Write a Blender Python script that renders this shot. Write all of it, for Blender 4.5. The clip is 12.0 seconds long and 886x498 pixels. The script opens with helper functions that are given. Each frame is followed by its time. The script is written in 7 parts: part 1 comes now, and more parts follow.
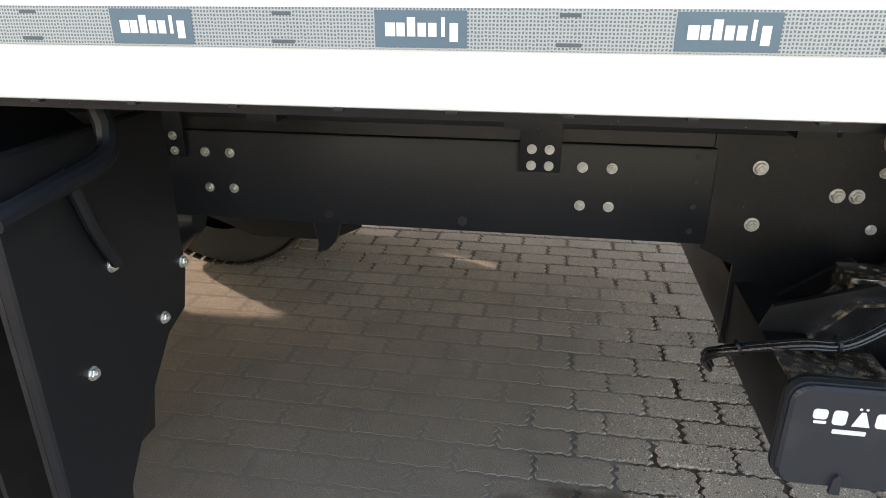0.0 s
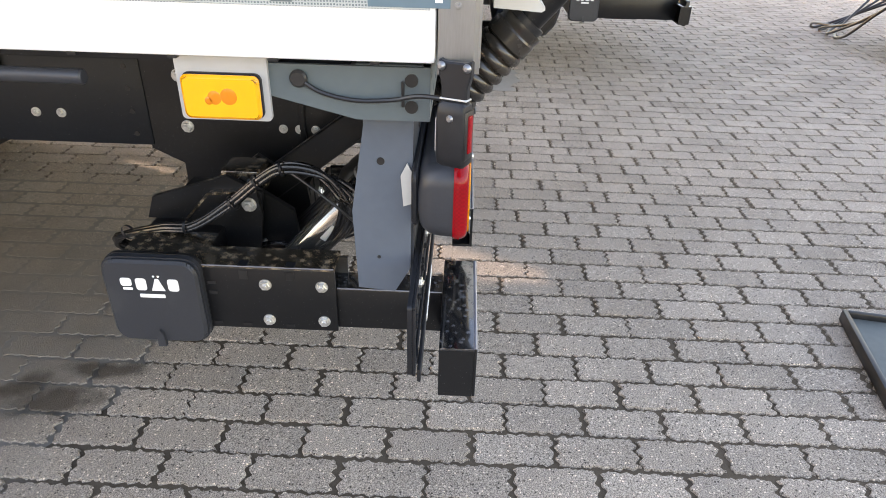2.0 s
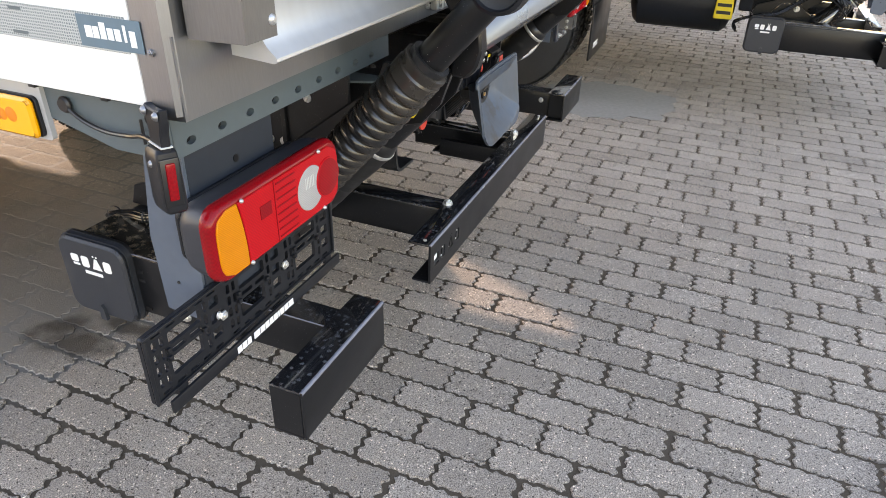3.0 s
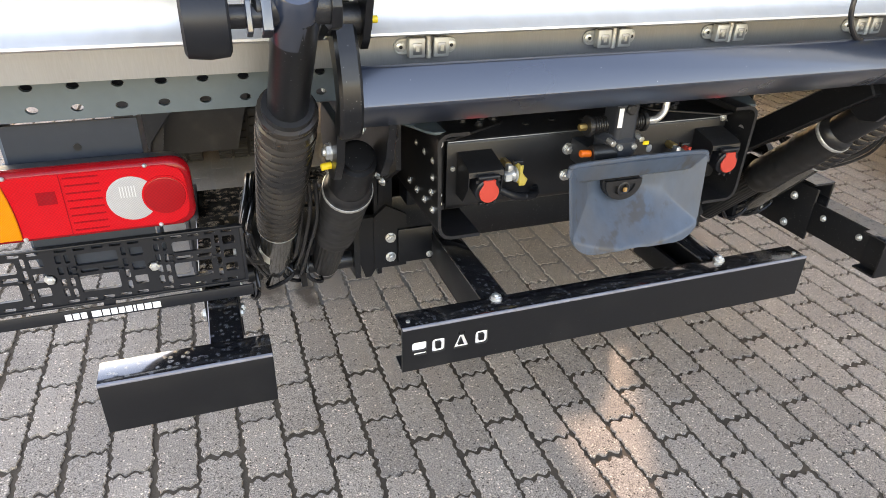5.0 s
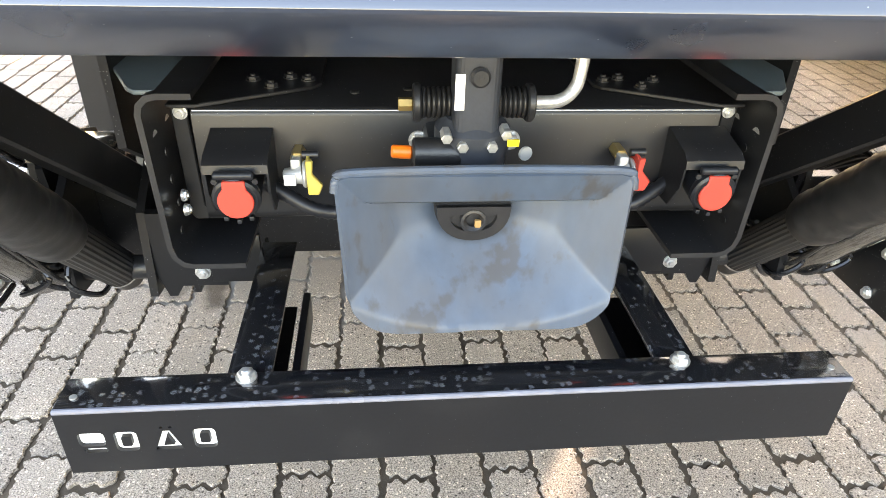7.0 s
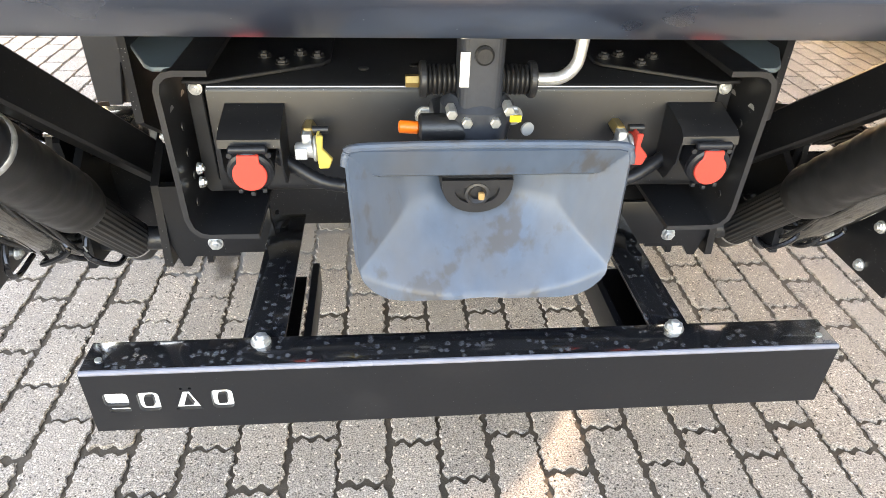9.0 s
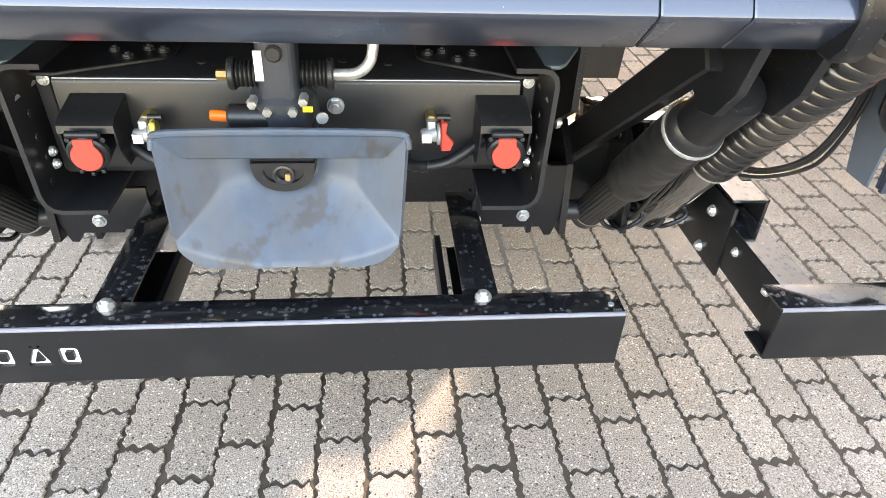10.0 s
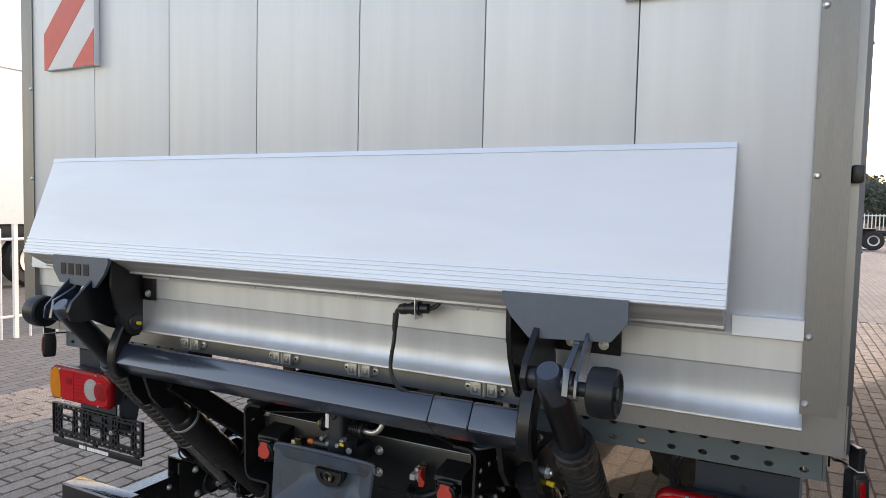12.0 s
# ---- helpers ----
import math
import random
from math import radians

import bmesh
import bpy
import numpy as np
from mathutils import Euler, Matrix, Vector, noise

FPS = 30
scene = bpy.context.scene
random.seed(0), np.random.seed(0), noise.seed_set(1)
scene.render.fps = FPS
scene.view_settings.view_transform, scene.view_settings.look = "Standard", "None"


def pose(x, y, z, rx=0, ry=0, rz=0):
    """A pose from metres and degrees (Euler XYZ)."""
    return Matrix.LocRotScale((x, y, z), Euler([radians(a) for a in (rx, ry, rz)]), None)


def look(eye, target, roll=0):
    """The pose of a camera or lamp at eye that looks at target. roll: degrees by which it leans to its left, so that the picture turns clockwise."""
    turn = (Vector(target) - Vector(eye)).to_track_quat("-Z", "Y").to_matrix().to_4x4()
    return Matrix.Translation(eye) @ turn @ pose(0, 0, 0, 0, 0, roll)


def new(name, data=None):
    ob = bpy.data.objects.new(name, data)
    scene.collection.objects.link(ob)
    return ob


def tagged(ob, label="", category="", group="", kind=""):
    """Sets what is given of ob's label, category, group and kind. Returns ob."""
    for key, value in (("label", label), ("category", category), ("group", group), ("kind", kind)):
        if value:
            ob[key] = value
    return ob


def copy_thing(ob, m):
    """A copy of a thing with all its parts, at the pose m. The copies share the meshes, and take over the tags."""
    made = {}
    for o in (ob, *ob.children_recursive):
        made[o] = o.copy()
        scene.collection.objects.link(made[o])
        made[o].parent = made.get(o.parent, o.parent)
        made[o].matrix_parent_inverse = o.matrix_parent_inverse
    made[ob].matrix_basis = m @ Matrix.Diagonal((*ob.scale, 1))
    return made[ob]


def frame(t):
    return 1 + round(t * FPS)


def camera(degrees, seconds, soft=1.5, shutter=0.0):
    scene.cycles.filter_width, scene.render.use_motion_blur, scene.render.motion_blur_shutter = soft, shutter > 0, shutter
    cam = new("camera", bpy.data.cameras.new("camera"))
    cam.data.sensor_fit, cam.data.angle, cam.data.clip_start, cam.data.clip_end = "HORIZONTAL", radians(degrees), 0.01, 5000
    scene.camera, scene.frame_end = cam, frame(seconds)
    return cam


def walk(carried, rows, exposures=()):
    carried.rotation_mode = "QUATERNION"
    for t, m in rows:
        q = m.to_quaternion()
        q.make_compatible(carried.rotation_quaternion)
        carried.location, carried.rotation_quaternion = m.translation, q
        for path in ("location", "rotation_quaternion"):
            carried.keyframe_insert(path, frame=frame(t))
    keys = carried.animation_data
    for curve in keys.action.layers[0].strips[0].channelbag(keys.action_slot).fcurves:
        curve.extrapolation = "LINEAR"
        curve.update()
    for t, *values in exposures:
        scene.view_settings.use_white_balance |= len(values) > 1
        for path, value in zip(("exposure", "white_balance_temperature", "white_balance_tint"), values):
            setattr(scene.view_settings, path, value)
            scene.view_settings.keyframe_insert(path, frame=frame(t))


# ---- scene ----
from mathutils.geometry import tessellate_polygon

cam = camera(67.6, 12.0, soft=0.6)
PATH = [
    (0, (-2.004, 1.156, 1.247), (-0.179, 1.461, 0.486), -0.1),
    (0.5, (-2.187, 0.903, 1.29), (-0.361, 0.871, 0.476), 0.5),
    (1, (-2.183, 0.651, 1.287), (-0.405, 0.528, 0.379), 0.1),
    (1.5, (-2.147, 0.337, 1.307), (-0.413, 0.211, 0.318), 1.0),
    (2, (-2.112, -0.012, 1.327), (-0.383, 0.026, 0.322), 1.6),
    (2.5, (-2.041, -0.344, 1.356), (-0.349, -0.007, 0.344), 1.7),
    (3, (-1.872, -0.623, 1.386), (-0.275, 0.023, 0.37), 1.7),
    (3.2, (-1.819, -0.725, 1.39), (-0.293, 0.076, 0.375), 1.7),
    (4.8, (-1.015, -1.16, 1.387), (-0.35, 0.46, 0.419), 1.7),
    (5, (-0.865, -1.155, 1.375), (-0.265, 0.489, 0.407), 1.7),
    (5.5, (-0.571, -1.076, 1.343), (-0.052, 0.598, 0.379), 1.8),
    (6, (-0.344, -0.897, 1.271), (0.136, 0.795, 0.32), 1.9),
    (6.5, (-0.217, -0.761, 1.227), (0.102, 0.939, 0.221), 2.1),
    (7, (-0.123, -0.71, 1.182), (0.064, 0.985, 0.138), 2.1),
    (7.2, (-0.108, -0.706, 1.18), (0.066, 0.979, 0.121), 2.3),
    (8.8, (-0.138, -0.742, 1.193), (0.037, 0.917, 0.091), 2.2),
    (9, (-0.129, -0.747, 1.2), (0.046, 0.907, 0.091), 2.1),
    (9.5, (-0.088, -0.789, 1.235), (0.113, 0.847, 0.103), 2.3),
    (10, (0.136, -0.88, 1.261), (0.325, 0.752, 0.121), 2.8),
    (10.5, (0.405, -1.065, 1.301), (0.377, 0.616, 0.217), 2.4),
    (11, (0.666, -1.265, 1.43), (0.228, 0.462, 0.523), 1.7),
    (11.5, (0.943, -1.4, 1.482), (0.238, 0.385, 0.92), 1.4),
    (12, (1.143, -1.521, 1.562), (0.23, 0.255, 1.446), 1.3),
]
walk(cam, [(t, look(eye, target, roll)) for t, eye, target, roll in PATH],
     exposures=[(0.0, 2.5, 7400, 24), (0.5, 2.1, 7500, 23), (1.0, 2.5, 7500, 24), (1.5, 2.7, 7700, 26), (2.0, 2.72, 7600, 27), (3.0, 2.6, 7500, 27), (5.0, 2.95, 7700, 28), (5.5, 3.1, 7450, 25), (6.0, 3.25, 7200, 22), (6.5, 3.5, 7400, 22), (7.0, 3.88, 7800, 24), (9.5, 3.94, 7800, 26), (10.0, 3.9, 7600, 25), (10.5, 3.72, 7350, 23), (11.0, 3.15, 7450, 24), (11.5, 2.2, 7050, 29), (12.0, 1.56, 7150, 27)])

# ---- daylight: low hazy sun ahead of the parked trucks, open sky ----
SUN_AZ, SUN_EL = radians(25.0), radians(19.5)          # azimuth from +y towards +x
world = bpy.data.worlds.new("sky")
scene.world = world
world.use_nodes = True
wn = world.node_tree.nodes
sky = wn.new("ShaderNodeTexSky")
sky.sky_type = "NISHITA"
sky.sun_disc = False
sky.sun_elevation = SUN_EL
sky.sun_rotation = SUN_AZ
sky.air_density, sky.dust_density, sky.ozone_density = 1.4, 0.8, 1.0
world.node_tree.links.new(sky.outputs[0], wn["Background"].inputs[0])
wn["Background"].inputs[1].default_value = 0.15
sun = new("sun", bpy.data.lights.new("sun", "SUN"))
sun.data.energy, sun.data.angle, sun.data.color = 1.2, radians(0.8), (1.0, 0.90, 0.75)
sun_way = Vector((math.sin(SUN_AZ) * math.cos(SUN_EL), math.cos(SUN_AZ) * math.cos(SUN_EL), math.sin(SUN_EL)))
sun.matrix_world = look(sun_way * 40, (0, 0, 0))

# ---- materials ----


def mat(name, color, rough=0.5, metal=0.0, vary=0.15, grain=60.0, bump=0.0, dirt=None, dirt_amount=0.0,
        dirt_scale=6.0, coat=0.0, rough_vary=0.1, island=0.0, stretch=(1, 1, 1), spec=0.5, specks=0.0):
    """A worn painted, plastic or metal surface: base colour varied at two scales, dust or dirt, fine relief."""
    m = bpy.data.materials.new(name)
    m.use_nodes = True
    nt = m.node_tree
    n, l = nt.nodes, nt.links
    b = n["Principled BSDF"]
    b.inputs["Metallic"].default_value = metal
    b.inputs["Coat Weight"].default_value = coat
    b.inputs["Coat Roughness"].default_value = 0.15
    b.inputs["Specular IOR Level"].default_value = spec
    co = n.new("ShaderNodeTexCoord")
    mp = n.new("ShaderNodeMapping")
    mp.inputs["Scale"].default_value = stretch
    l.new(co.outputs["Object"], mp.inputs[0])
    fine = n.new("ShaderNodeTexNoise")
    fine.inputs["Scale"].default_value = grain
    fine.inputs["Detail"].default_value = 4
    big = n.new("ShaderNodeTexNoise")
    big.inputs["Scale"].default_value = dirt_scale
    big.inputs["Detail"].default_value = 6
    for t in (fine, big):
        l.new(mp.outputs[0], t.inputs["Vector"])
    mix = n.new("ShaderNodeMix")
    mix.data_type = "RGBA"
    mix.inputs[6].default_value = (*[c * (1 - vary) for c in color], 1)
    mix.inputs[7].default_value = (*[min(1, c * (1 + vary)) for c in color], 1)
    l.new(fine.outputs[0], mix.inputs[0])
    out = mix.outputs[2]
    if dirt:
        ramp = n.new("ShaderNodeValToRGB")
        ramp.color_ramp.elements[0].position = 0.62 - 0.35 * dirt_amount
        ramp.color_ramp.elements[1].position = 0.80 - 0.15 * dirt_amount
        ramp.color_ramp.elements[1].color = (dirt_amount,) * 3 + (1,)
        l.new(big.outputs[0], ramp.inputs[0])
        mix2 = n.new("ShaderNodeMix")
        mix2.data_type = "RGBA"
        mix2.inputs[7].default_value = (*dirt, 1)
        l.new(ramp.outputs[0], mix2.inputs[0])
        l.new(out, mix2.inputs[6])
        out = mix2.outputs[2]
    if specks:
        vo = n.new("ShaderNodeTexVoronoi")
        vo.inputs["Scale"].default_value = 260
        l.new(co.outputs["Object"], vo.inputs["Vector"])
        dot = n.new("ShaderNodeMath")
        dot.operation = "LESS_THAN"
        dot.inputs[1].default_value = 0.20
        l.new(vo.outputs["Distance"], dot.inputs[0])
        sp = n.new("ShaderNodeSeparateColor")
        l.new(vo.outputs["Color"], sp.inputs[0])
        few = n.new("ShaderNodeMath")
        few.operation = "GREATER_THAN"
        few.inputs[1].default_value = 1 - specks
        l.new(sp.outputs[1], few.inputs[0])
        both = n.new("ShaderNodeMath")
        both.operation = "MULTIPLY"
        l.new(dot.outputs[0], both.inputs[0])
        l.new(few.outputs[0], both.inputs[1])
        fade = n.new("ShaderNodeMath")
        fade.operation = "MULTIPLY"
        l.new(both.outputs[0], fade.inputs[0])
        l.new(sp.outputs[0], fade.inputs[1])
        mix3 = n.new("ShaderNodeMix")
        mix3.data_type = "RGBA"
        mix3.inputs[7].default_value = (0.2, 0.2, 0.2, 1)
        l.new(fade.outputs[0], mix3.inputs[0])
        l.new(out, mix3.inputs[6])
        out = mix3.outputs[2]
    if island:
        rnd = n.new("ShaderNodeNewGeometry")
        oi = n.new("ShaderNodeObjectInfo")
        add = n.new("ShaderNodeMath")
        add.operation = "ADD"
        l.new(rnd.outputs["Random Per Island"], add.inputs[0])
        l.new(oi.outputs["Random"], add.inputs[1])
        fr = n.new("ShaderNodeMath")
        fr.operation = "FRACT"
        l.new(add.outputs[0], fr.inputs[0])
        hsv = n.new("ShaderNodeHueSaturation")
        mr = n.new("ShaderNodeMapRange")
        mr.inputs["To Min"].default_value = 1 - island
        mr.inputs["To Max"].default_value = 1 + island
        l.new(fr.outputs[0], mr.inputs["Value"])
        l.new(mr.outputs[0], hsv.inputs["Value"])
        l.new(out, hsv.inputs["Color"])
        out = hsv.outputs[0]
    l.new(out, b.inputs["Base Color"])
    rr = n.new("ShaderNodeMapRange")
    rr.inputs["To Min"].default_value = max(0.02, rough - rough_vary)
    rr.inputs["To Max"].default_value = min(1, rough + rough_vary)
    l.new(big.outputs[0], rr.inputs["Value"])
    l.new(rr.outputs[0], b.inputs["Roughness"])
    if bump:
        bp = n.new("ShaderNodeBump")
        bp.inputs["Strength"].default_value = bump
        bp.inputs["Distance"].default_value = 0.002
        l.new(fine.outputs[0], bp.inputs["Height"])
        l.new(bp.outputs[0], b.inputs["Normal"])
    return m


def wet_top(name, color, dust, size=105, strength=0.6, bare=0.55, ragged=0.012, gloss=0.8):
    """Black paint with drying drops: round, pale rims, gloss inside; dust: drop colour, mud or painted glints."""
    m = mat(name, color, rough=0.13, vary=0.2, grain=90, bump=0.01, rough_vary=0.06)
    n, l = m.node_tree.nodes, m.node_tree.links
    b = n["Principled BSDF"]
    co = n.new("ShaderNodeTexCoord")
    warp = n.new("ShaderNodeTexNoise")
    warp.inputs["Scale"].default_value = 70
    vadd = n.new("ShaderNodeMix")
    vadd.data_type = "VECTOR"
    vadd.inputs[0].default_value = ragged
    l.new(co.outputs["Object"], vadd.inputs[4])
    l.new(warp.outputs["Color"], vadd.inputs[5])
    vo = n.new("ShaderNodeTexVoronoi")
    vo.inputs["Scale"].default_value = size
    l.new(vadd.outputs[1], vo.inputs["Vector"])
    drop = n.new("ShaderNodeValToRGB")
    e = drop.color_ramp.elements
    e[0].position, e[0].color = 0.20, (0.55, 0.55, 0.55, 1)
    e[1].position, e[1].color = 0.40, (0, 0, 0, 1)
    rim = e.new(0.31)
    rim.color = (1, 1, 1, 1)
    l.new(vo.outputs["Distance"], drop.inputs[0])
    pick = n.new("ShaderNodeMath")
    pick.operation = "GREATER_THAN"
    pick.inputs[1].default_value = bare
    sep = n.new("ShaderNodeSeparateColor")
    l.new(vo.outputs["Color"], sep.inputs[0])
    l.new(sep.outputs[0], pick.inputs[0])
    mul = n.new("ShaderNodeMath")
    mul.operation = "MULTIPLY"
    l.new(drop.outputs[0], mul.inputs[0])
    l.new(pick.outputs[0], mul.inputs[1])
    old = b.inputs["Base Color"].links[0].from_socket
    mx = n.new("ShaderNodeMix")
    mx.data_type = "RGBA"
    mx.inputs[7].default_value = (*dust, 1)
    sc = n.new("ShaderNodeMath")
    sc.operation = "MULTIPLY"
    sc.inputs[1].default_value = strength
    l.new(mul.outputs[0], sc.inputs[0])
    l.new(sc.outputs[0], mx.inputs[0])
    l.new(old, mx.inputs[6])
    l.new(mx.outputs[2], b.inputs["Base Color"])
    b.inputs["Coat Roughness"].default_value = 0.05
    film = n.new("ShaderNodeMath")
    film.operation = "MAXIMUM"
    film.inputs[1].default_value = gloss
    l.new(mul.outputs[0], film.inputs[0])
    l.new(film.outputs[0], b.inputs["Coat Weight"])
    bp = n.new("ShaderNodeBump")
    bp.inputs["Strength"].default_value = 0.2
    bp.inputs["Distance"].default_value = 0.0015
    l.new(mul.outputs[0], bp.inputs["Height"])
    l.new(bp.outputs[0], b.inputs["Normal"])
    b.inputs["Specular IOR Level"].default_value = 1.0
    return m


def lens_plastic(name, color, cells=190.0, rough=0.12):
    """Moulded lamp lens: coloured plastic over a fine grid of prisms."""
    m = mat(name, color, rough=rough, vary=0.1, grain=30, coat=0.12, rough_vary=0.04)
    n, l = m.node_tree.nodes, m.node_tree.links
    b = n["Principled BSDF"]
    b.inputs["Specular IOR Level"].default_value = 0.2
    co = n.new("ShaderNodeTexCoord")
    ch = n.new("ShaderNodeTexChecker")
    ch.inputs["Scale"].default_value = cells
    l.new(co.outputs["Object"], ch.inputs["Vector"])
    bp = n.new("ShaderNodeBump")
    bp.inputs["Strength"].default_value = 0.5
    bp.inputs["Distance"].default_value = 0.0012
    l.new(ch.outputs["Fac"], bp.inputs["Height"])
    l.new(bp.outputs[0], b.inputs["Normal"])
    mx = n.new("ShaderNodeMix")
    mx.data_type = "RGBA"
    old = b.inputs["Base Color"].links[0].from_socket
    mx.blend_type = "MULTIPLY"
    mx.inputs[0].default_value = 1.0
    l.new(old, mx.inputs[6])
    ch.inputs["Color1"].default_value = (1, 1, 1, 1)
    ch.inputs["Color2"].default_value = (0.84, 0.84, 0.84, 1)
    l.new(ch.outputs["Color"], mx.inputs[7])
    l.new(mx.outputs[2], b.inputs["Base Color"])
    return m


BLACK = mat("black_powder_coat", (0.0066, 0.0070, 0.0082), rough=0.34, vary=0.25, grain=160, bump=0.04, dirt=(0.04, 0.038, 0.036), dirt_amount=0.15, dirt_scale=9, specks=0.13, spec=0.40)
SATIN = mat("satin_black_primer", (0.0095, 0.0098, 0.0112), rough=0.40, vary=0.25, grain=110, bump=0.04, dirt=(0.045, 0.042, 0.04), dirt_amount=0.25, dirt_scale=10, specks=0.08)
CHASSIS = mat("chassis_black", (0.0082, 0.0100, 0.0142), rough=0.42, vary=0.3, grain=120, bump=0.04, dirt=(0.022, 0.022, 0.024), dirt_amount=0.15, dirt_scale=5, spec=0.32, specks=0.05)
# Drops coloured pale grey to stand for their white glints.
WET = wet_top("black_paint_with_drops", (0.009, 0.0095, 0.011), (0.11, 0.117, 0.13), 92, 0.7)
MUDDY = wet_top("black_paint_with_dried_mud", (0.026, 0.021, 0.016), (0.42, 0.32, 0.21), 60, 0.9, 0.28, 0.03, 0.4)
ANTHRACITE = mat("anthracite_gloss_paint", (0.016, 0.023, 0.039), rough=0.28, vary=0.06, grain=25, coat=0.9, spec=0.8, rough_vary=0.03, specks=0.02)
BLUEGREY = mat("blue_grey_paint", (0.085, 0.105, 0.135), rough=0.4, vary=0.1, grain=50, dirt=(0.2, 0.2, 0.19), dirt_amount=0.15, dirt_scale=7)
SLATE = mat("slate_paint", (0.024, 0.030, 0.040), rough=0.5, vary=0.1, grain=50, dirt=(0.06, 0.06, 0.06), dirt_amount=0.15, dirt_scale=9, spec=0.35)
PERF = mat("grey_green_primer", (0.085, 0.11, 0.12), rough=0.45, vary=0.1, grain=50, dirt=(0.2, 0.2, 0.18), dirt_amount=0.15, dirt_scale=7)
ALU = mat("mill_aluminium", (0.575, 0.60, 0.635), rough=0.5, metal=0.45, vary=0.05, grain=16, bump=0.01, rough_vary=0.05, stretch=(6, 6, 0.25), island=0.035, dirt=(0.51, 0.535, 0.565), dirt_amount=0.5, dirt_scale=4)
ALU_TIP = mat("bright_rolled_aluminium", (0.69, 0.697, 0.71), rough=0.42, metal=0.25, vary=0.05, grain=9, bump=0.01, rough_vary=0.1, dirt=(0.6, 0.6, 0.6), dirt_amount=0.35, dirt_scale=3, stretch=(0.5, 3, 3))
ALU_H = mat("extruded_aluminium", (0.655, 0.685, 0.73), rough=0.54, metal=0.7, vary=0.06, grain=20, bump=0.01, rough_vary=0.08, stretch=(0.6, 10, 12))
ALU_LIP = mat("weathered_extruded_aluminium", (0.56, 0.575, 0.585), rough=0.5, metal=0.7, vary=0.10, grain=10, bump=0.01, rough_vary=0.12, stretch=(3, 3, 0.3), dirt=(0.43, 0.435, 0.43), dirt_amount=0.5, dirt_scale=3.5)
WEB = mat("oil_stained_aluminium", (0.58, 0.565, 0.55), rough=0.5, metal=0.55, vary=0.12, grain=14, bump=0.02, rough_vary=0.12, stretch=(0.6, 8, 8), dirt=(0.30, 0.28, 0.26), dirt_amount=0.7, dirt_scale=5)
STEEL = mat("brushed_stainless", (0.285, 0.29, 0.30), rough=0.40, metal=0.95, vary=0.1, grain=70, bump=0.02, rough_vary=0.1, stretch=(8, 8, 0.8))
ZINC = mat("zinc_plated", (0.64, 0.64, 0.62), rough=0.36, metal=0.75, vary=0.25, grain=160, dirt=(0.16, 0.15, 0.14), dirt_amount=0.4, dirt_scale=90)
WHITE = mat("white_laminate", (0.80, 0.80, 0.79), rough=0.3, vary=0.02, grain=12, coat=0.1)
PRINT = mat("white_print", (0.8, 0.8, 0.8), rough=0.5, vary=0.03, grain=60)
RUBBER = mat("black_rubber", (0.011, 0.011, 0.012), rough=0.36, vary=0.2, grain=90, bump=0.05, dirt=(0.05, 0.046, 0.042), dirt_amount=0.3, dirt_scale=12)
PLASTIC = mat("black_plastic", (0.0098, 0.0108, 0.0135), rough=0.4, vary=0.15, grain=140, bump=0.04, dirt=(0.05, 0.05, 0.05), dirt_amount=0.12, dirt_scale=20, spec=0.35)
COVER = mat("charcoal_plastic", (0.026, 0.029, 0.036), rough=0.45, vary=0.12, grain=180, bump=0.05, dirt=(0.12, 0.12, 0.115), dirt_amount=0.15, dirt_scale=10)
FUNNEL = mat("dusty_blue_grey_plastic", (0.050, 0.070, 0.100), rough=0.46, vary=0.3, grain=45, bump=0.06, dirt=(0.075, 0.07, 0.066), dirt_amount=0.55, dirt_scale=14, stretch=(1, 1, 0.35))
GREYPLATE = mat("pale_grey_bracket", (0.42, 0.425, 0.43), rough=0.5, vary=0.1, grain=40, dirt=(0.3, 0.29, 0.27), dirt_amount=0.3, dirt_scale=20)
TRAY = mat("dusty_grey_green_plastic", (0.10, 0.115, 0.11), rough=0.6, vary=0.15, grain=40, dirt=(0.2, 0.19, 0.17), dirt_amount=0.4, dirt_scale=8)
# Brown blotches in the colour stand for warm light bounced off the paving.
BELLOWS = mat("brown_lit_bellows_rubber", (0.0115, 0.0115, 0.012), rough=0.25, vary=0.25, grain=70, bump=0.04, dirt=(0.085, 0.069, 0.052), dirt_amount=0.48, dirt_scale=7, spec=0.55)
SLEEVE = mat("woven_hose_sleeve", (0.0115, 0.0115, 0.012), rough=0.40, vary=0.25, grain=300, bump=0.08, dirt=(0.036, 0.035, 0.034), dirt_amount=0.3, dirt_scale=16)
# Pale paint for thin rods that stand in for highlights on black edges.
EDGE_SHINE = mat("worn_edge", (0.165, 0.17, 0.20), rough=0.25, vary=0.3, grain=30)
RED_LENS = lens_plastic("red_lens", (0.50, 0.006, 0.009), cells=360)
RED_BROWN = lens_plastic("dim_red_reflector", (0.30, 0.006, 0.008), cells=330)
RED_DEEP = lens_plastic("deep_red_lens", (0.26, 0.004, 0.007), cells=300)
AMBER = lens_plastic("amber_lens", (0.66, 0.21, 0.004), cells=520)
AMBER_SIDE = mat("smooth_amber_lens", (0.98, 0.40, 0.005), rough=0.12, vary=0.06, grain=30, coat=0.3, rough_vary=0.04)
CLEAR = lens_plastic("clear_lens", (0.38, 0.37, 0.36), cells=460)
YELLOW = mat("yellow_plastic", (0.75, 0.55, 0.02), rough=0.4, vary=0.05)
YELLOW_FADED = mat("faded_yellow_plastic", (0.55, 0.42, 0.08), rough=0.45, vary=0.1, dirt=(0.3, 0.25, 0.12), dirt_amount=0.4, dirt_scale=30)
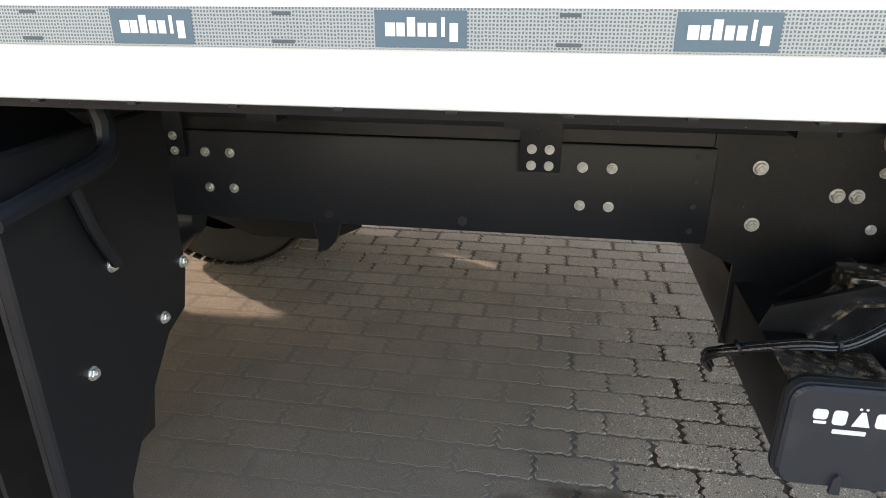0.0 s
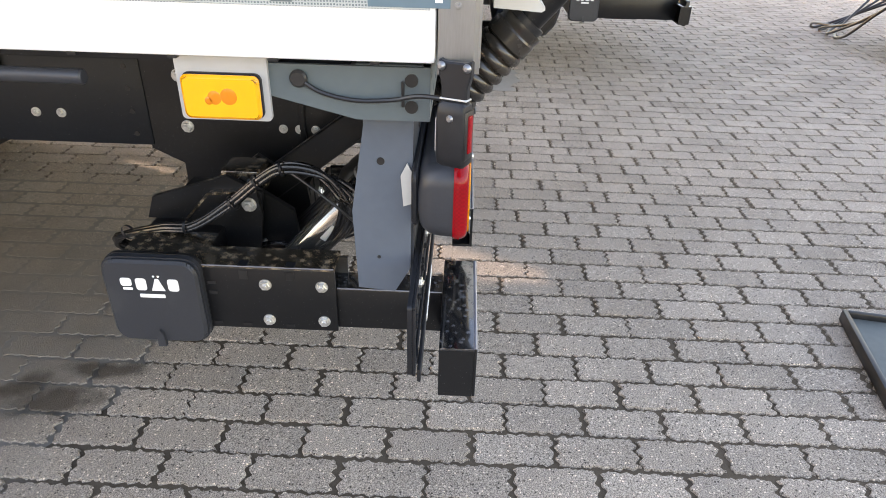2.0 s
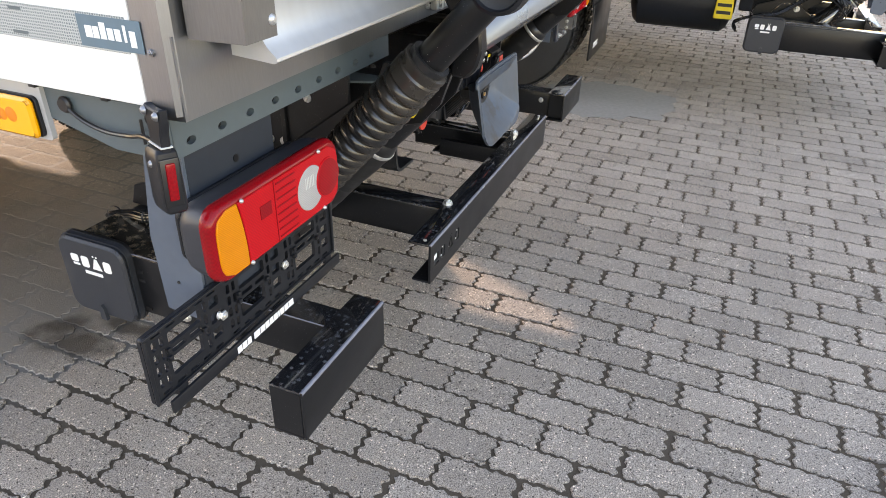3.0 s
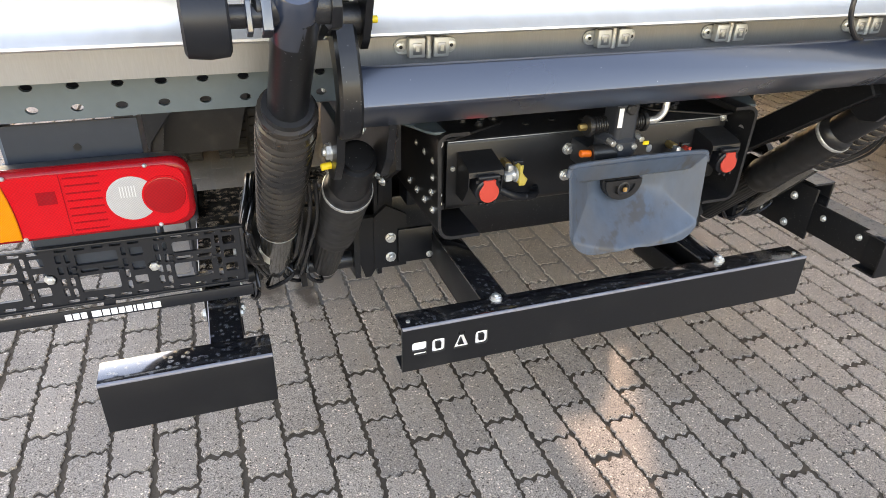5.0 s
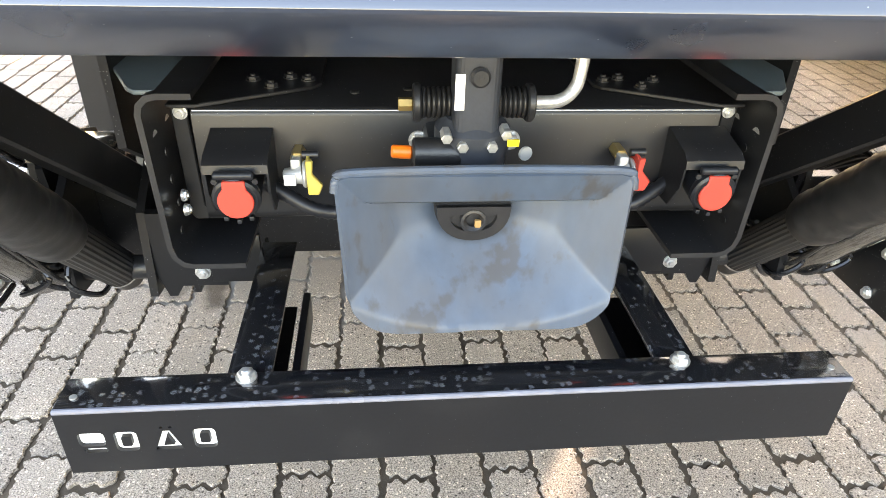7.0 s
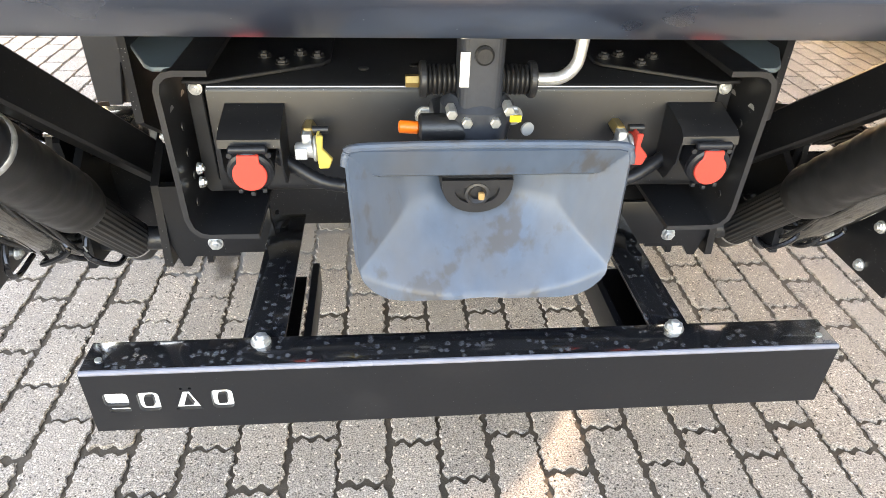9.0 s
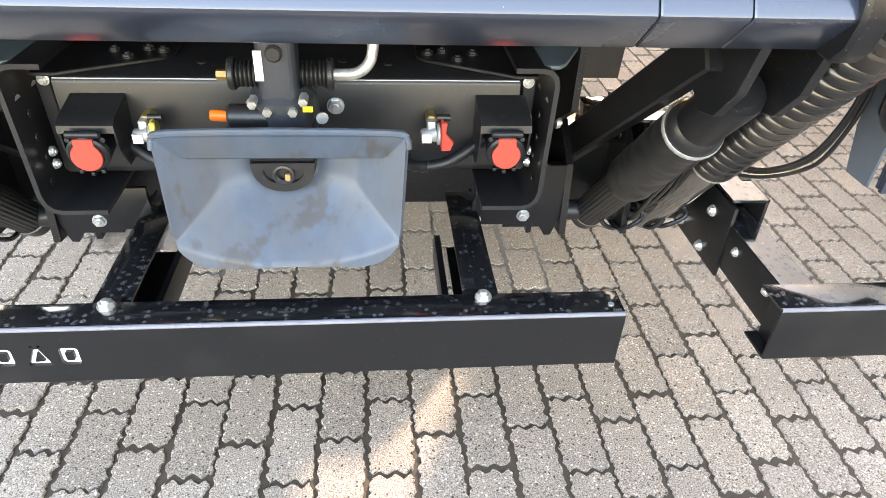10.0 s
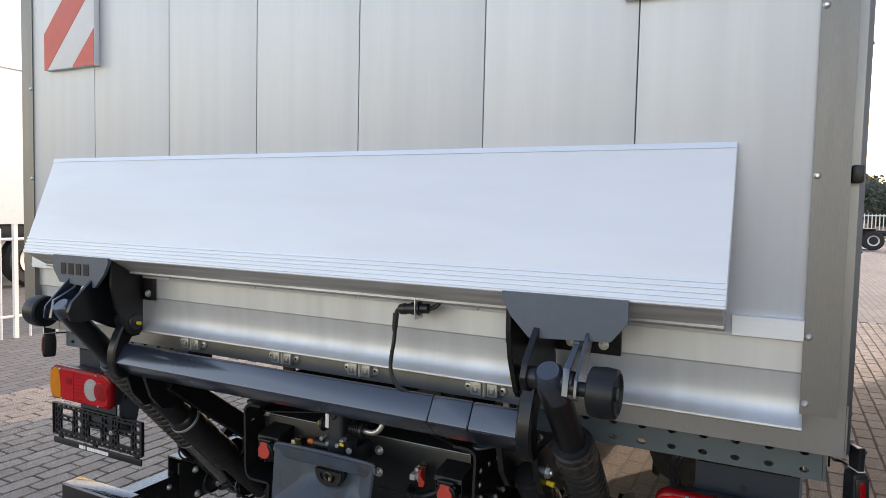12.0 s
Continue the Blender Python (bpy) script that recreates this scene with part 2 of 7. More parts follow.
RED_CAP = mat("orange_red_cap", (0.50, 0.045, 0.027), rough=0.5, vary=0.06, grain=200, bump=0.03)
ORANGE = mat("orange_plastic", (0.9, 0.16, 0.01), rough=0.4, vary=0.05)
BRASS = mat("brass", (0.6, 0.42, 0.16), rough=0.35, metal=0.9, vary=0.1)
LABEL = mat("pale_sticker", (0.5, 0.5, 0.48), rough=0.5, vary=0.05)
CAST = mat("cast_iron_black", (0.013, 0.0135, 0.015), rough=0.4, vary=0.25, grain=220, bump=0.25)
COLUMN = mat("slate_painted_casting", (0.026, 0.030, 0.038), rough=0.4, vary=0.2, grain=180, bump=0.15)
GALV = mat("dull_galvanised", (0.45, 0.46, 0.46), rough=0.45, metal=0.6, vary=0.2, grain=15)
TYRE = mat("tyre_rubber", (0.016, 0.016, 0.016), rough=0.75, vary=0.2, grain=80, bump=0.1, dirt=(0.045, 0.042, 0.038), dirt_amount=0.3)
RED_PAINT = mat("red_paint", (0.6, 0.03, 0.03), rough=0.4, vary=0.1, dirt=(0.15, 0.1, 0.08), dirt_amount=0.2)
ORANGE_SIGN = mat("red_reflective_sheet", (0.62, 0.10, 0.07), rough=0.45, vary=0.1, grain=35)
WHITE_SIGN = mat("white_reflective_sheet", (0.7, 0.71, 0.72), rough=0.45, vary=0.05, grain=35)
PLATE_BLUE = mat("tape_blue_grey", (0.10, 0.16, 0.20), rough=0.4, vary=0.1)
BULB = mat("amber_bulb", (0.72, 0.20, 0.008), rough=0.2)
PAVER = mat("concrete_paver", (0.360, 0.305, 0.254), rough=0.82, vary=0.14, grain=9, dirt=(0.20, 0.172, 0.145), dirt_amount=0.42, dirt_scale=2.6, island=0.10, rough_vary=0.1, spec=0.12)


def speckle(m, scale, dark, light, bump):
    """Coarse mineral grain: dark and light grit multiplied onto the base colour, with relief."""
    n, l = m.node_tree.nodes, m.node_tree.links
    b = n["Principled BSDF"]
    co = n.new("ShaderNodeNewGeometry")
    t = n.new("ShaderNodeTexNoise")
    t.inputs["Scale"].default_value = scale
    t.inputs["Detail"].default_value = 3
    t.inputs["Roughness"].default_value = 0.7
    l.new(co.outputs["Position"], t.inputs["Vector"])
    r = n.new("ShaderNodeValToRGB")
    e = r.color_ramp.elements
    e[0].position, e[0].color = 0.36, (dark, dark, dark, 1)
    e[1].position, e[1].color = 0.66, (light, light, light, 1)
    l.new(t.outputs[0], r.inputs[0])
    mx = n.new("ShaderNodeMix")
    mx.data_type, mx.blend_type = "RGBA", "MULTIPLY"
    mx.inputs[0].default_value = 1.0
    l.new(b.inputs["Base Color"].links[0].from_socket, mx.inputs[6])
    l.new(r.outputs[0], mx.inputs[7])
    l.new(mx.outputs[2], b.inputs["Base Color"])
    bp = n.new("ShaderNodeBump")
    bp.inputs["Strength"].default_value = bump
    bp.inputs["Distance"].default_value = 0.003
    l.new(t.outputs[0], bp.inputs["Height"])
    l.new(bp.outputs[0], b.inputs["Normal"])




def stones(m, scale, light, dark):
    """Aggregate showing in the worn concrete: sparse pale stones and small dark pits."""
    n, l = m.node_tree.nodes, m.node_tree.links
    b = n["Principled BSDF"]
    co = n.new("ShaderNodeNewGeometry")
    vo = n.new("ShaderNodeTexVoronoi")
    vo.inputs["Scale"].default_value = scale
    l.new(co.outputs["Position"], vo.inputs["Vector"])
    sep = n.new("ShaderNodeSeparateColor")
    l.new(vo.outputs["Color"], sep.inputs[0])
    core = n.new("ShaderNodeMapRange")
    core.inputs["From Min"].default_value, core.inputs["From Max"].default_value = 0.42, 0.22
    l.new(vo.outputs["Distance"], core.inputs["Value"])
    tone = n.new("ShaderNodeValToRGB")
    e = tone.color_ramp.elements
    tone.color_ramp.interpolation = "CONSTANT"
    e[0].position, e[0].color = 0.0, (dark, dark, dark, 1)
    e[1].position, e[1].color = 0.13, (1, 1, 1, 1)
    top = e.new(0.74)
    top.color = (light, light, light * 0.97, 1)
    l.new(sep.outputs[0], tone.inputs[0])
    k = n.new("ShaderNodeMix")
    k.data_type = "RGBA"
    k.inputs[6].default_value = (1, 1, 1, 1)
    l.new(core.outputs[0], k.inputs[0])
    l.new(tone.outputs[0], k.inputs[7])
    mx = n.new("ShaderNodeMix")
    mx.data_type, mx.blend_type = "RGBA", "MULTIPLY"
    mx.inputs[0].default_value = 1.0
    l.new(b.inputs["Base Color"].links[0].from_socket, mx.inputs[6])
    l.new(k.outputs[2], mx.inputs[7])
    l.new(mx.outputs[2], b.inputs["Base Color"])


speckle(PAVER, 290, 0.34, 1.66, 1.0)
stones(PAVER, 120, 2.0, 0.25)
SAND = mat("joint_sand", (0.115, 0.089, 0.064), rough=0.95, vary=0.4, grain=260, bump=0.6, dirt=(0.08, 0.064, 0.05), dirt_amount=0.5, dirt_scale=7, spec=0.1)
SILT = mat("dried_silt", (0.19, 0.170, 0.146), rough=0.8, vary=0.2, grain=9)


def ground_film(m, silt=(0.222, 0.196, 0.168), damp=(0.058, 0.048, 0.038), cover=0.85):
    """A film of damp silt beside the rear axle and a few oily stains, laid over a ground material."""
    n, l = m.node_tree.nodes, m.node_tree.links
    b = n["Principled BSDF"]
    pos = n.new("ShaderNodeNewGeometry")

    def math_node(op, a, c=None, d=None):
        k = n.new("ShaderNodeMath")
        k.operation = op
        for i, v in enumerate((a, c, d)):
            if v is None:
                continue
            if isinstance(v, (int, float)):
                k.inputs[i].default_value = v
            else:
                l.new(v, k.inputs[i])
        return k.outputs[0]

    def cloud(scale, detail=5):
        t = n.new("ShaderNodeTexNoise")
        t.inputs["Scale"].default_value = scale
        t.inputs["Detail"].default_value = detail
        l.new(pos.outputs["Position"], t.inputs["Vector"])
        return t.outputs[0]

    def ramp(v, a, c, top=1.0):
        r = n.new("ShaderNodeMapRange")
        r.interpolation_type = "SMOOTHSTEP"
        r.inputs["From Min"].default_value, r.inputs["From Max"].default_value = a, c
        r.inputs["To Max"].default_value = top
        l.new(v, r.inputs["Value"])
        return r.outputs[0]

    def lay(mask, color):
        k = n.new("ShaderNodeMix")
        k.data_type = "RGBA"
        k.inputs[7].default_value = (*color, 1)
        l.new(mask, k.inputs[0])
        l.new(b.inputs["Base Color"].links[0].from_socket, k.inputs[6])
        l.new(k.outputs[2], b.inputs["Base Color"])
    xyz = n.new("ShaderNodeSeparateXYZ")
    l.new(pos.outputs["Position"], xyz.inputs[0])
    x, y = xyz.outputs[0], xyz.outputs[1]
    edge = math_node("ADD", math_node("ADD", y, math_node("MULTIPLY", x, 0.22)), math_node("MULTIPLY", cloud(2.2), 0.7))
    far = math_node("MULTIPLY", math_node("SUBTRACT", 1.0, ramp(x, -0.25, 0.5, 0.75)), ramp(x, -1.5, -1.15))
    lay(math_node("MULTIPLY", ramp(edge, 1.0, 1.42, cover), far), silt)
    thin = math_node("MULTIPLY", ramp(cloud(3.2, 9), 0.45, 0.75, 0.45), math_node("MULTIPLY", ramp(edge, 1.2, 1.6), far))
    lay(thin, tuple(c * 0.62 for c in silt))
    for cx, cy, rx, ry in ((-0.77, 1.12, 0.075, 0.24), (-0.62, 1.02, 0.045, 0.15), (-0.70, 1.20, 0.09, 0.10)):
        dx = math_node("DIVIDE", math_node("SUBTRACT", x, cx), rx)
        dy = math_node("DIVIDE", math_node("SUBTRACT", y, cy), ry)
        rad = math_node("SQRT", math_node("ADD", math_node("MULTIPLY", dx, dx), math_node("MULTIPLY", dy, dy)))
        rad = math_node("ADD", rad, math_node("MULTIPLY", math_node("SUBTRACT", cloud(8, 6), 0.5), 1.9))
        lay(math_node("SUBTRACT", 0.8, ramp(rad, 0.35, 1.0, 0.8)), damp)


ground_film(PAVER)
ground_film(SAND, silt=(0.225, 0.197, 0.167))
ground_film(SILT, silt=(0.215, 0.190, 0.162), cover=1.0)
SPOT = mat("grease", (0.022, 0.024, 0.028), rough=0.4, vary=0.2)
HOSE = mat("hose_rubber", (0.014, 0.014, 0.015), rough=0.22, vary=0.25, grain=120, bump=0.03, dirt=(0.09, 0.075, 0.055), dirt_amount=0.15, dirt_scale=40)
BARREL = mat("chromed_dark_barrel", (0.25, 0.245, 0.235), rough=0.12, metal=0.85, vary=0.25, grain=50, bump=0.02, dirt=(0.10, 0.085, 0.06), dirt_amount=0.4, dirt_scale=25, stretch=(1, 1, 0.3))
PULL = mat("bare_steel_rod", (0.52, 0.48, 0.44), rough=0.35, metal=0.7, vary=0.2, grain=60, dirt=(0.25, 0.12, 0.06), dirt_amount=0.4, dirt_scale=30)
RUSTY = mat("rusty_zinc", (0.45, 0.42, 0.38), rough=0.6, metal=0.3, vary=0.2, grain=80, dirt=(0.22, 0.09, 0.035), dirt_amount=0.95, dirt_scale=38)
SANDY = mat("swept_sand", (0.27, 0.25, 0.22), rough=0.9, vary=0.2, grain=40, bump=0.2)
YARD = mat("concrete_yard", (0.21, 0.195, 0.175), rough=0.9, vary=0.2, grain=40, bump=0.2, dirt=(0.14, 0.13, 0.12), dirt_amount=0.5, dirt_scale=0.4)


def yard_pattern(m):
    """Distant paving: courses of blocks with dark joints."""
    n, l = m.node_tree.nodes, m.node_tree.links
    b = n["Principled BSDF"]
    pos = n.new("ShaderNodeNewGeometry")
    mp = n.new("ShaderNodeMapping")
    mp.inputs["Rotation"].default_value = (0, 0, radians(90))
    l.new(pos.outputs["Position"], mp.inputs[0])
    br = n.new("ShaderNodeTexBrick")
    br.inputs["Scale"].default_value = 1.0
    br.inputs["Brick Width"].default_value, br.inputs["Row Height"].default_value = PYL, PX
    br.inputs["Mortar Size"].default_value = 0.006
    br.inputs["Color1"].default_value, br.inputs["Color2"].default_value, br.inputs["Mortar"].default_value = (1, 1, 1, 1), (0.8, 0.79, 0.78, 1), (0.35, 0.3, 0.26, 1)
    l.new(mp.outputs[0], br.inputs["Vector"])
    mx = n.new("ShaderNodeMix")
    mx.data_type, mx.blend_type = "RGBA", "MULTIPLY"
    mx.inputs[0].default_value = 1.0
    l.new(b.inputs["Base Color"].links[0].from_socket, mx.inputs[6])
    l.new(br.outputs["Color"], mx.inputs[7])
    l.new(mx.outputs[2], b.inputs["Base Color"])


PX, PYL = 0.1125, 0.221        # pitch of the pavers across and along the rows
yard_pattern(YARD)
GUARD = mat("dull_stainless_guard", (0.20, 0.195, 0.19), rough=0.45, metal=0.8, vary=0.15, grain=60, bump=0.02, rough_vary=0.1, stretch=(8, 8, 0.8))
FENCE = mat("white_fence_paint", (0.72, 0.73, 0.72), rough=0.5, vary=0.08)
LEAF = mat("foliage", (0.06, 0.08, 0.055), rough=0.7, vary=0.35, grain=3, island=0.35)
BARK = mat("bark", (0.1, 0.08, 0.06), rough=0.9, vary=0.3, bump=0.4)
ROOF = mat("roof_tiles", (0.16, 0.13, 0.12), rough=0.8, vary=0.2, grain=8)
RENDER_WALL = mat("pale_wall", (0.5, 0.5, 0.48), rough=0.8, vary=0.1, grain=5)


def scuffs(m):
    """Rubbed dark brown streaks across the middle of the funnel."""
    n, l = m.node_tree.nodes, m.node_tree.links
    b = n["Principled BSDF"]
    co = n.new("ShaderNodeTexCoord")
    mp = n.new("ShaderNodeMapping")
    mp.inputs["Scale"].default_value = (1, 1, 0.45)
    l.new(co.outputs["Object"], mp.inputs[0])
    t = n.new("ShaderNodeTexNoise")
    t.inputs["Scale"].default_value, t.inputs["Detail"].default_value = 55, 7
    l.new(mp.outputs[0], t.inputs["Vector"])
    wide = n.new("ShaderNodeTexNoise")
    wide.inputs["Scale"].default_value = 12
    l.new(co.outputs["Object"], wide.inputs["Vector"])
    add = n.new("ShaderNodeMath")
    add.operation = "ADD"
    l.new(t.outputs[0], add.inputs[0])
    l.new(wide.outputs[0], add.inputs[1])
    r = n.new("ShaderNodeMapRange")
    r.inputs["From Min"].default_value, r.inputs["From Max"].default_value, r.inputs["To Max"].default_value = 1.06, 1.22, 0.75
    l.new(add.outputs[0], r.inputs["Value"])
    k = n.new("ShaderNodeMix")
    k.data_type = "RGBA"
    k.inputs[7].default_value = (0.045, 0.04, 0.036, 1)
    l.new(r.outputs[0], k.inputs[0])
    l.new(b.inputs["Base Color"].links[0].from_socket, k.inputs[6])
    l.new(k.outputs[2], b.inputs["Base Color"])


scuffs(FUNNEL)


def tape_material():
    """Grey reflective edging tape, a fine honeycomb of darker cells."""
    m = mat("patterned_edging_tape", (0.42, 0.45, 0.45), rough=0.35, vary=0.05)
    n, l = m.node_tree.nodes, m.node_tree.links
    b = n["Principled BSDF"]
    co = n.new("ShaderNodeTexCoord")
    vo = n.new("ShaderNodeTexVoronoi")
    vo.feature = "DISTANCE_TO_EDGE"
    vo.inputs["Scale"].default_value = 260
    vo.inputs["Randomness"].default_value = 0.25
    l.new(co.outputs["Object"], vo.inputs["Vector"])
    rp = n.new("ShaderNodeValToRGB")
    rp.color_ramp.elements[0].position, rp.color_ramp.elements[0].color = 0.12, (0.42, 0.44, 0.43, 1)
    rp.color_ramp.elements[1].position, rp.color_ramp.elements[1].color = 0.3, (0.12, 0.15, 0.16, 1)
    l.new(vo.outputs["Distance"], rp.inputs[0])
    l.new(rp.outputs[0], b.inputs["Base Color"])
    return m


TAPE = tape_material()

# ---- mesh helpers ----


def box(bm, x0, x1, y0, y1, z0, z1, bevel=0.0, m=None):
    b = bmesh.new()
    bmesh.ops.create_cube(b, size=1.0)
    bmesh.ops.transform(b, verts=b.verts, matrix=Matrix.Translation(((x0 + x1) / 2, (y0 + y1) / 2, (z0 + z1) / 2))
                        @ Matrix.Diagonal((abs(x1 - x0), abs(y1 - y0), abs(z1 - z0), 1)))
    if bevel:
        bmesh.ops.bevel(b, geom=b.edges[:], offset=bevel, segments=2, affect="EDGES", profile=0.5)
    merge(bm, b, m)
    return bm


def merge(bm, b, m=None):
    if m is not None:
        bmesh.ops.transform(b, verts=b.verts, matrix=m)
    me = bpy.data.meshes.new("tmp")
    b.to_mesh(me)
    b.free()
    bm.from_mesh(me)
    bpy.data.meshes.remove(me)
    return bm


def basis(p0, p1):
    """A pose at p0 whose z axis runs to p1."""
    d = Vector(p1) - Vector(p0)
    return Matrix.Translation(p0) @ d.to_track_quat("Z", "Y").to_matrix().to_4x4(), d.length


def lathe(bm, p0, p1, profile, seg=24, caps=True):
    """A turned body along p0-p1; profile: pairs of (fraction or metres along the axis, radius)."""
    m, length = basis(p0, p1)
    rings = []
    for a, r in profile:
        rings.append([bm.verts.new(m @ Vector((r * math.cos(2 * math.pi * k / seg), r * math.sin(2 * math.pi * k / seg), a * length))) for k in range(seg)])
    for r0, r1 in zip(rings, rings[1:]):
        for k in range(seg):
            f = bm.faces.new((r0[k], r0[(k + 1) % seg], r1[(k + 1) % seg], r1[k]))
            f.smooth = True
    if caps:
        bm.faces.new(rings[0][::-1])
        bm.faces.new(rings[-1])
    return bm


def rod(bm, p0, p1, r, seg=20, chamfer=0.0):
    length = (Vector(p1) - Vector(p0)).length
    c = min(0.4, chamfer / length) if chamfer else 0
    prof = [(0, r - chamfer), (c, r), (1 - c, r), (1, r - chamfer)] if c else [(0, r), (1, r)]
    return lathe(bm, p0, p1, prof, seg)


def prism(bm, poly, axis, a0, a1, bevel=0.0):
    """A plate: a polygon in the two other axes, extruded along axis from a0 to a1."""
    b = bmesh.new()

    def at(p, a):
        return {"x": (a, p[0], p[1]), "y": (p[0], a, p[1]), "z": (p[0], p[1], a)}[axis]
    lo = [b.verts.new(at(p, a0)) for p in poly]
    hi = [b.verts.new(at(p, a1)) for p in poly]
    n = len(poly)
    b.faces.new(lo[::-1])
    b.faces.new(hi)
    for k in range(n):
        b.faces.new((lo[k], lo[(k + 1) % n], hi[(k + 1) % n], hi[k]))
    bmesh.ops.recalc_face_normals(b, faces=b.faces)
    if bevel:
        bmesh.ops.bevel(b, geom=b.edges[:], offset=bevel, segments=1, affect="EDGES")
    return merge(bm, b)


def strip(bm, line, axis, a0, a1, thick):
    """Bent sheet: an open line in the two other axes with a thickness, extruded along axis."""
    pts = [Vector(p) for p in line]
    off = []
    for k, p in enumerate(pts):
        d0 = (p - pts[k - 1]).normalized() if k else None
        d1 = (pts[k + 1] - p).normalized() if k + 1 < len(pts) else None
        d0, d1 = d0 or d1, d1 or d0
        nn = Vector((-(d0 + d1).y, (d0 + d1).x)).normalized()
        off.append(p + nn * thick / max(0.4, nn.dot(Vector((-d0.y, d0.x)))))
    return prism(bm, [tuple(p) for p in pts] + [tuple(p) for p in reversed(off)], axis, a0, a1)


def rounded(x0, x1, y0, y1, r, n=5):
    """A rectangle with round corners, as a polygon."""
    out = []
    for cx, cy, a in ((x1 - r, y1 - r, 0), (x0 + r, y1 - r, 90), (x0 + r, y0 + r, 180), (x1 - r, y0 + r, 270)):
        for k in range(n + 1):
            t = radians(a + 90 * k / n)
            out.append((cx + r * math.cos(t), cy + r * math.sin(t)))
    return out


def pierced(bm, outer, holes, axis, a0, a1):
    """A plate with openings cut right through it."""
    def at(p, a):
        return {"x": (a, p[0], p[1]), "y": (p[0], a, p[1]), "z": (p[0], p[1], a)}[axis]
    loops = [outer] + holes
    tris = tessellate_polygon([[Vector((p[0], p[1], 0)) for p in q] for q in loops])
    lo = [bm.verts.new(at(p, a0)) for q in loops for p in q]
    hi = [bm.verts.new(at(p, a1)) for q in loops for p in q]
    for a, b, c in tris:
        bm.faces.new((lo[a], lo[b], lo[c]))
        bm.faces.new((hi[c], hi[b], hi[a]))
    k0 = 0
    for q in loops:
        n = len(q)
        for k in range(n):
            a, b = k0 + k, k0 + (k + 1) % n
            bm.faces.new((lo[a], lo[b], hi[b], hi[a]))
        k0 += n
    return bm


def smooth_line(points, steps=8):
    """A Catmull-Rom line through the points."""
    p = [Vector(q) for q in points]
    p = [2 * p[0] - p[1]] + p + [2 * p[-1] - p[-2]]
    out = []
    for k in range(1, len(p) - 2):
        a, b, c, d = p[k - 1:k + 3]
        for s in range(steps):
            t = s / steps
            out.append(0.5 * (2 * b + (c - a) * t + (2 * a - 5 * b + 4 * c - d) * t * t + (3 * b - a - 3 * c + d) * t ** 3))
    return out + [p[-2]]


def hose(bm, points, r, seg=8, steps=8, ribs=0.0):
    """A tube along a smooth line; ribs: pitch of corrugation in metres."""
    line = smooth_line(points, steps)
    if ribs:
        dense = []
        for a, b in zip(line, line[1:]):
            k = max(1, int((b - a).length / (ribs / 2)))
            dense += [a.lerp(b, s / k) for s in range(k)]
        line = dense + [line[-1]]
    rings, up = [], Vector((0.13, 0.29, 0.94))
    for k, p in enumerate(line):
        d = (line[min(k + 1, len(line) - 1)] - line[max(k - 1, 0)]).normalized()
        u = d.cross(up).normalized()
        v = u.cross(d)
        rr = r * (0.86 if ribs and k % 2 else 1)
        rings.append([bm.verts.new(p + rr * (math.cos(2 * math.pi * s / seg) * u + math.sin(2 * math.pi * s / seg) * v)) for s in range(seg)])
    for a, b in zip(rings, rings[1:]):
        for s in range(seg):
            f = bm.faces.new((a[s], a[(s + 1) % seg], b[(s + 1) % seg], b[s]))
            f.smooth = True
    bm.faces.new(rings[0][::-1])
    bm.faces.new(rings[-1])
    return bm


def thing(name, at, label, category, group="", kind=""):
    ob = new(name)
    ob.empty_display_size = 0.05
    ob.location = at
    return tagged(ob, label, category, group, kind)


def part(name, bm, material, parent, label="", sharp=35):
    """Links a bmesh, drawn in world metres, as one mesh object under a thing or a part."""
    bmesh.ops.recalc_face_normals(bm, faces=bm.faces)
    me = bpy.data.meshes.new(name)
    bm.to_mesh(me)
    bm.free()
    for p in me.polygons:
        p.use_smooth = True
    me.set_sharp_from_angle(angle=radians(sharp))
    me.materials.append(material)
    ob = new(name, me)
    if parent is not None:
        ob.parent = parent
        if parent.type == "EMPTY":
            ob.location = -parent.location
    if label:
        tagged(ob, label)
    return ob


def hexbolt(bm, p, way, r=0.012, washer=True):
    """A hexagon head with washer and stud end, its base at p, pointing along way."""
    w = Vector(way).normalized()
    p = Vector(p)
    if washer:
        rod(bm, p - w * 0.002, p + w * 0.002, r * 1.18, 16)
    rod(bm, p, p + w * r * 0.75, r, 6, chamfer=r * 0.12)
    rod(bm, p + w * r * 0.6, p + w * r * 1.1, r * 0.5, 10, chamfer=r * 0.08)
    return bm


def bolt(p, way, parent, r=0.012, material=None, name="bolt"):
    return part(name, hexbolt(bmesh.new(), p, way, r), material or ZINC, parent)

# ================= setting: ground =================
gb = bmesh.new()
xs = [-900, -60, -20, -8] + [-5 + 0.25 * k for k in range(57)] + [12, 20, 60, 900]
ys = [-900, -60, -20, -8] + [-6 + 0.25 * k for k in range(69)] + [15, 25, 60, 900]
grid = [[gb.verts.new((x, y, -0.0075 + (0.0016 * noise.noise((x * 3, y * 3, 0)) if -5 < x < 9 and -6 < y < 11 else 0))) for x in xs] for y in ys]
for r0, r1 in zip(grid, grid[1:]):
    for k in range(len(xs) - 1):
        gb.faces.new((r0[k], r0[k + 1], r1[k + 1], r1[k]))
ground = part("ground", gb, SAND, None)
tagged(ground, "sand-filled joints under the paved yard", "ground", kind="structure")


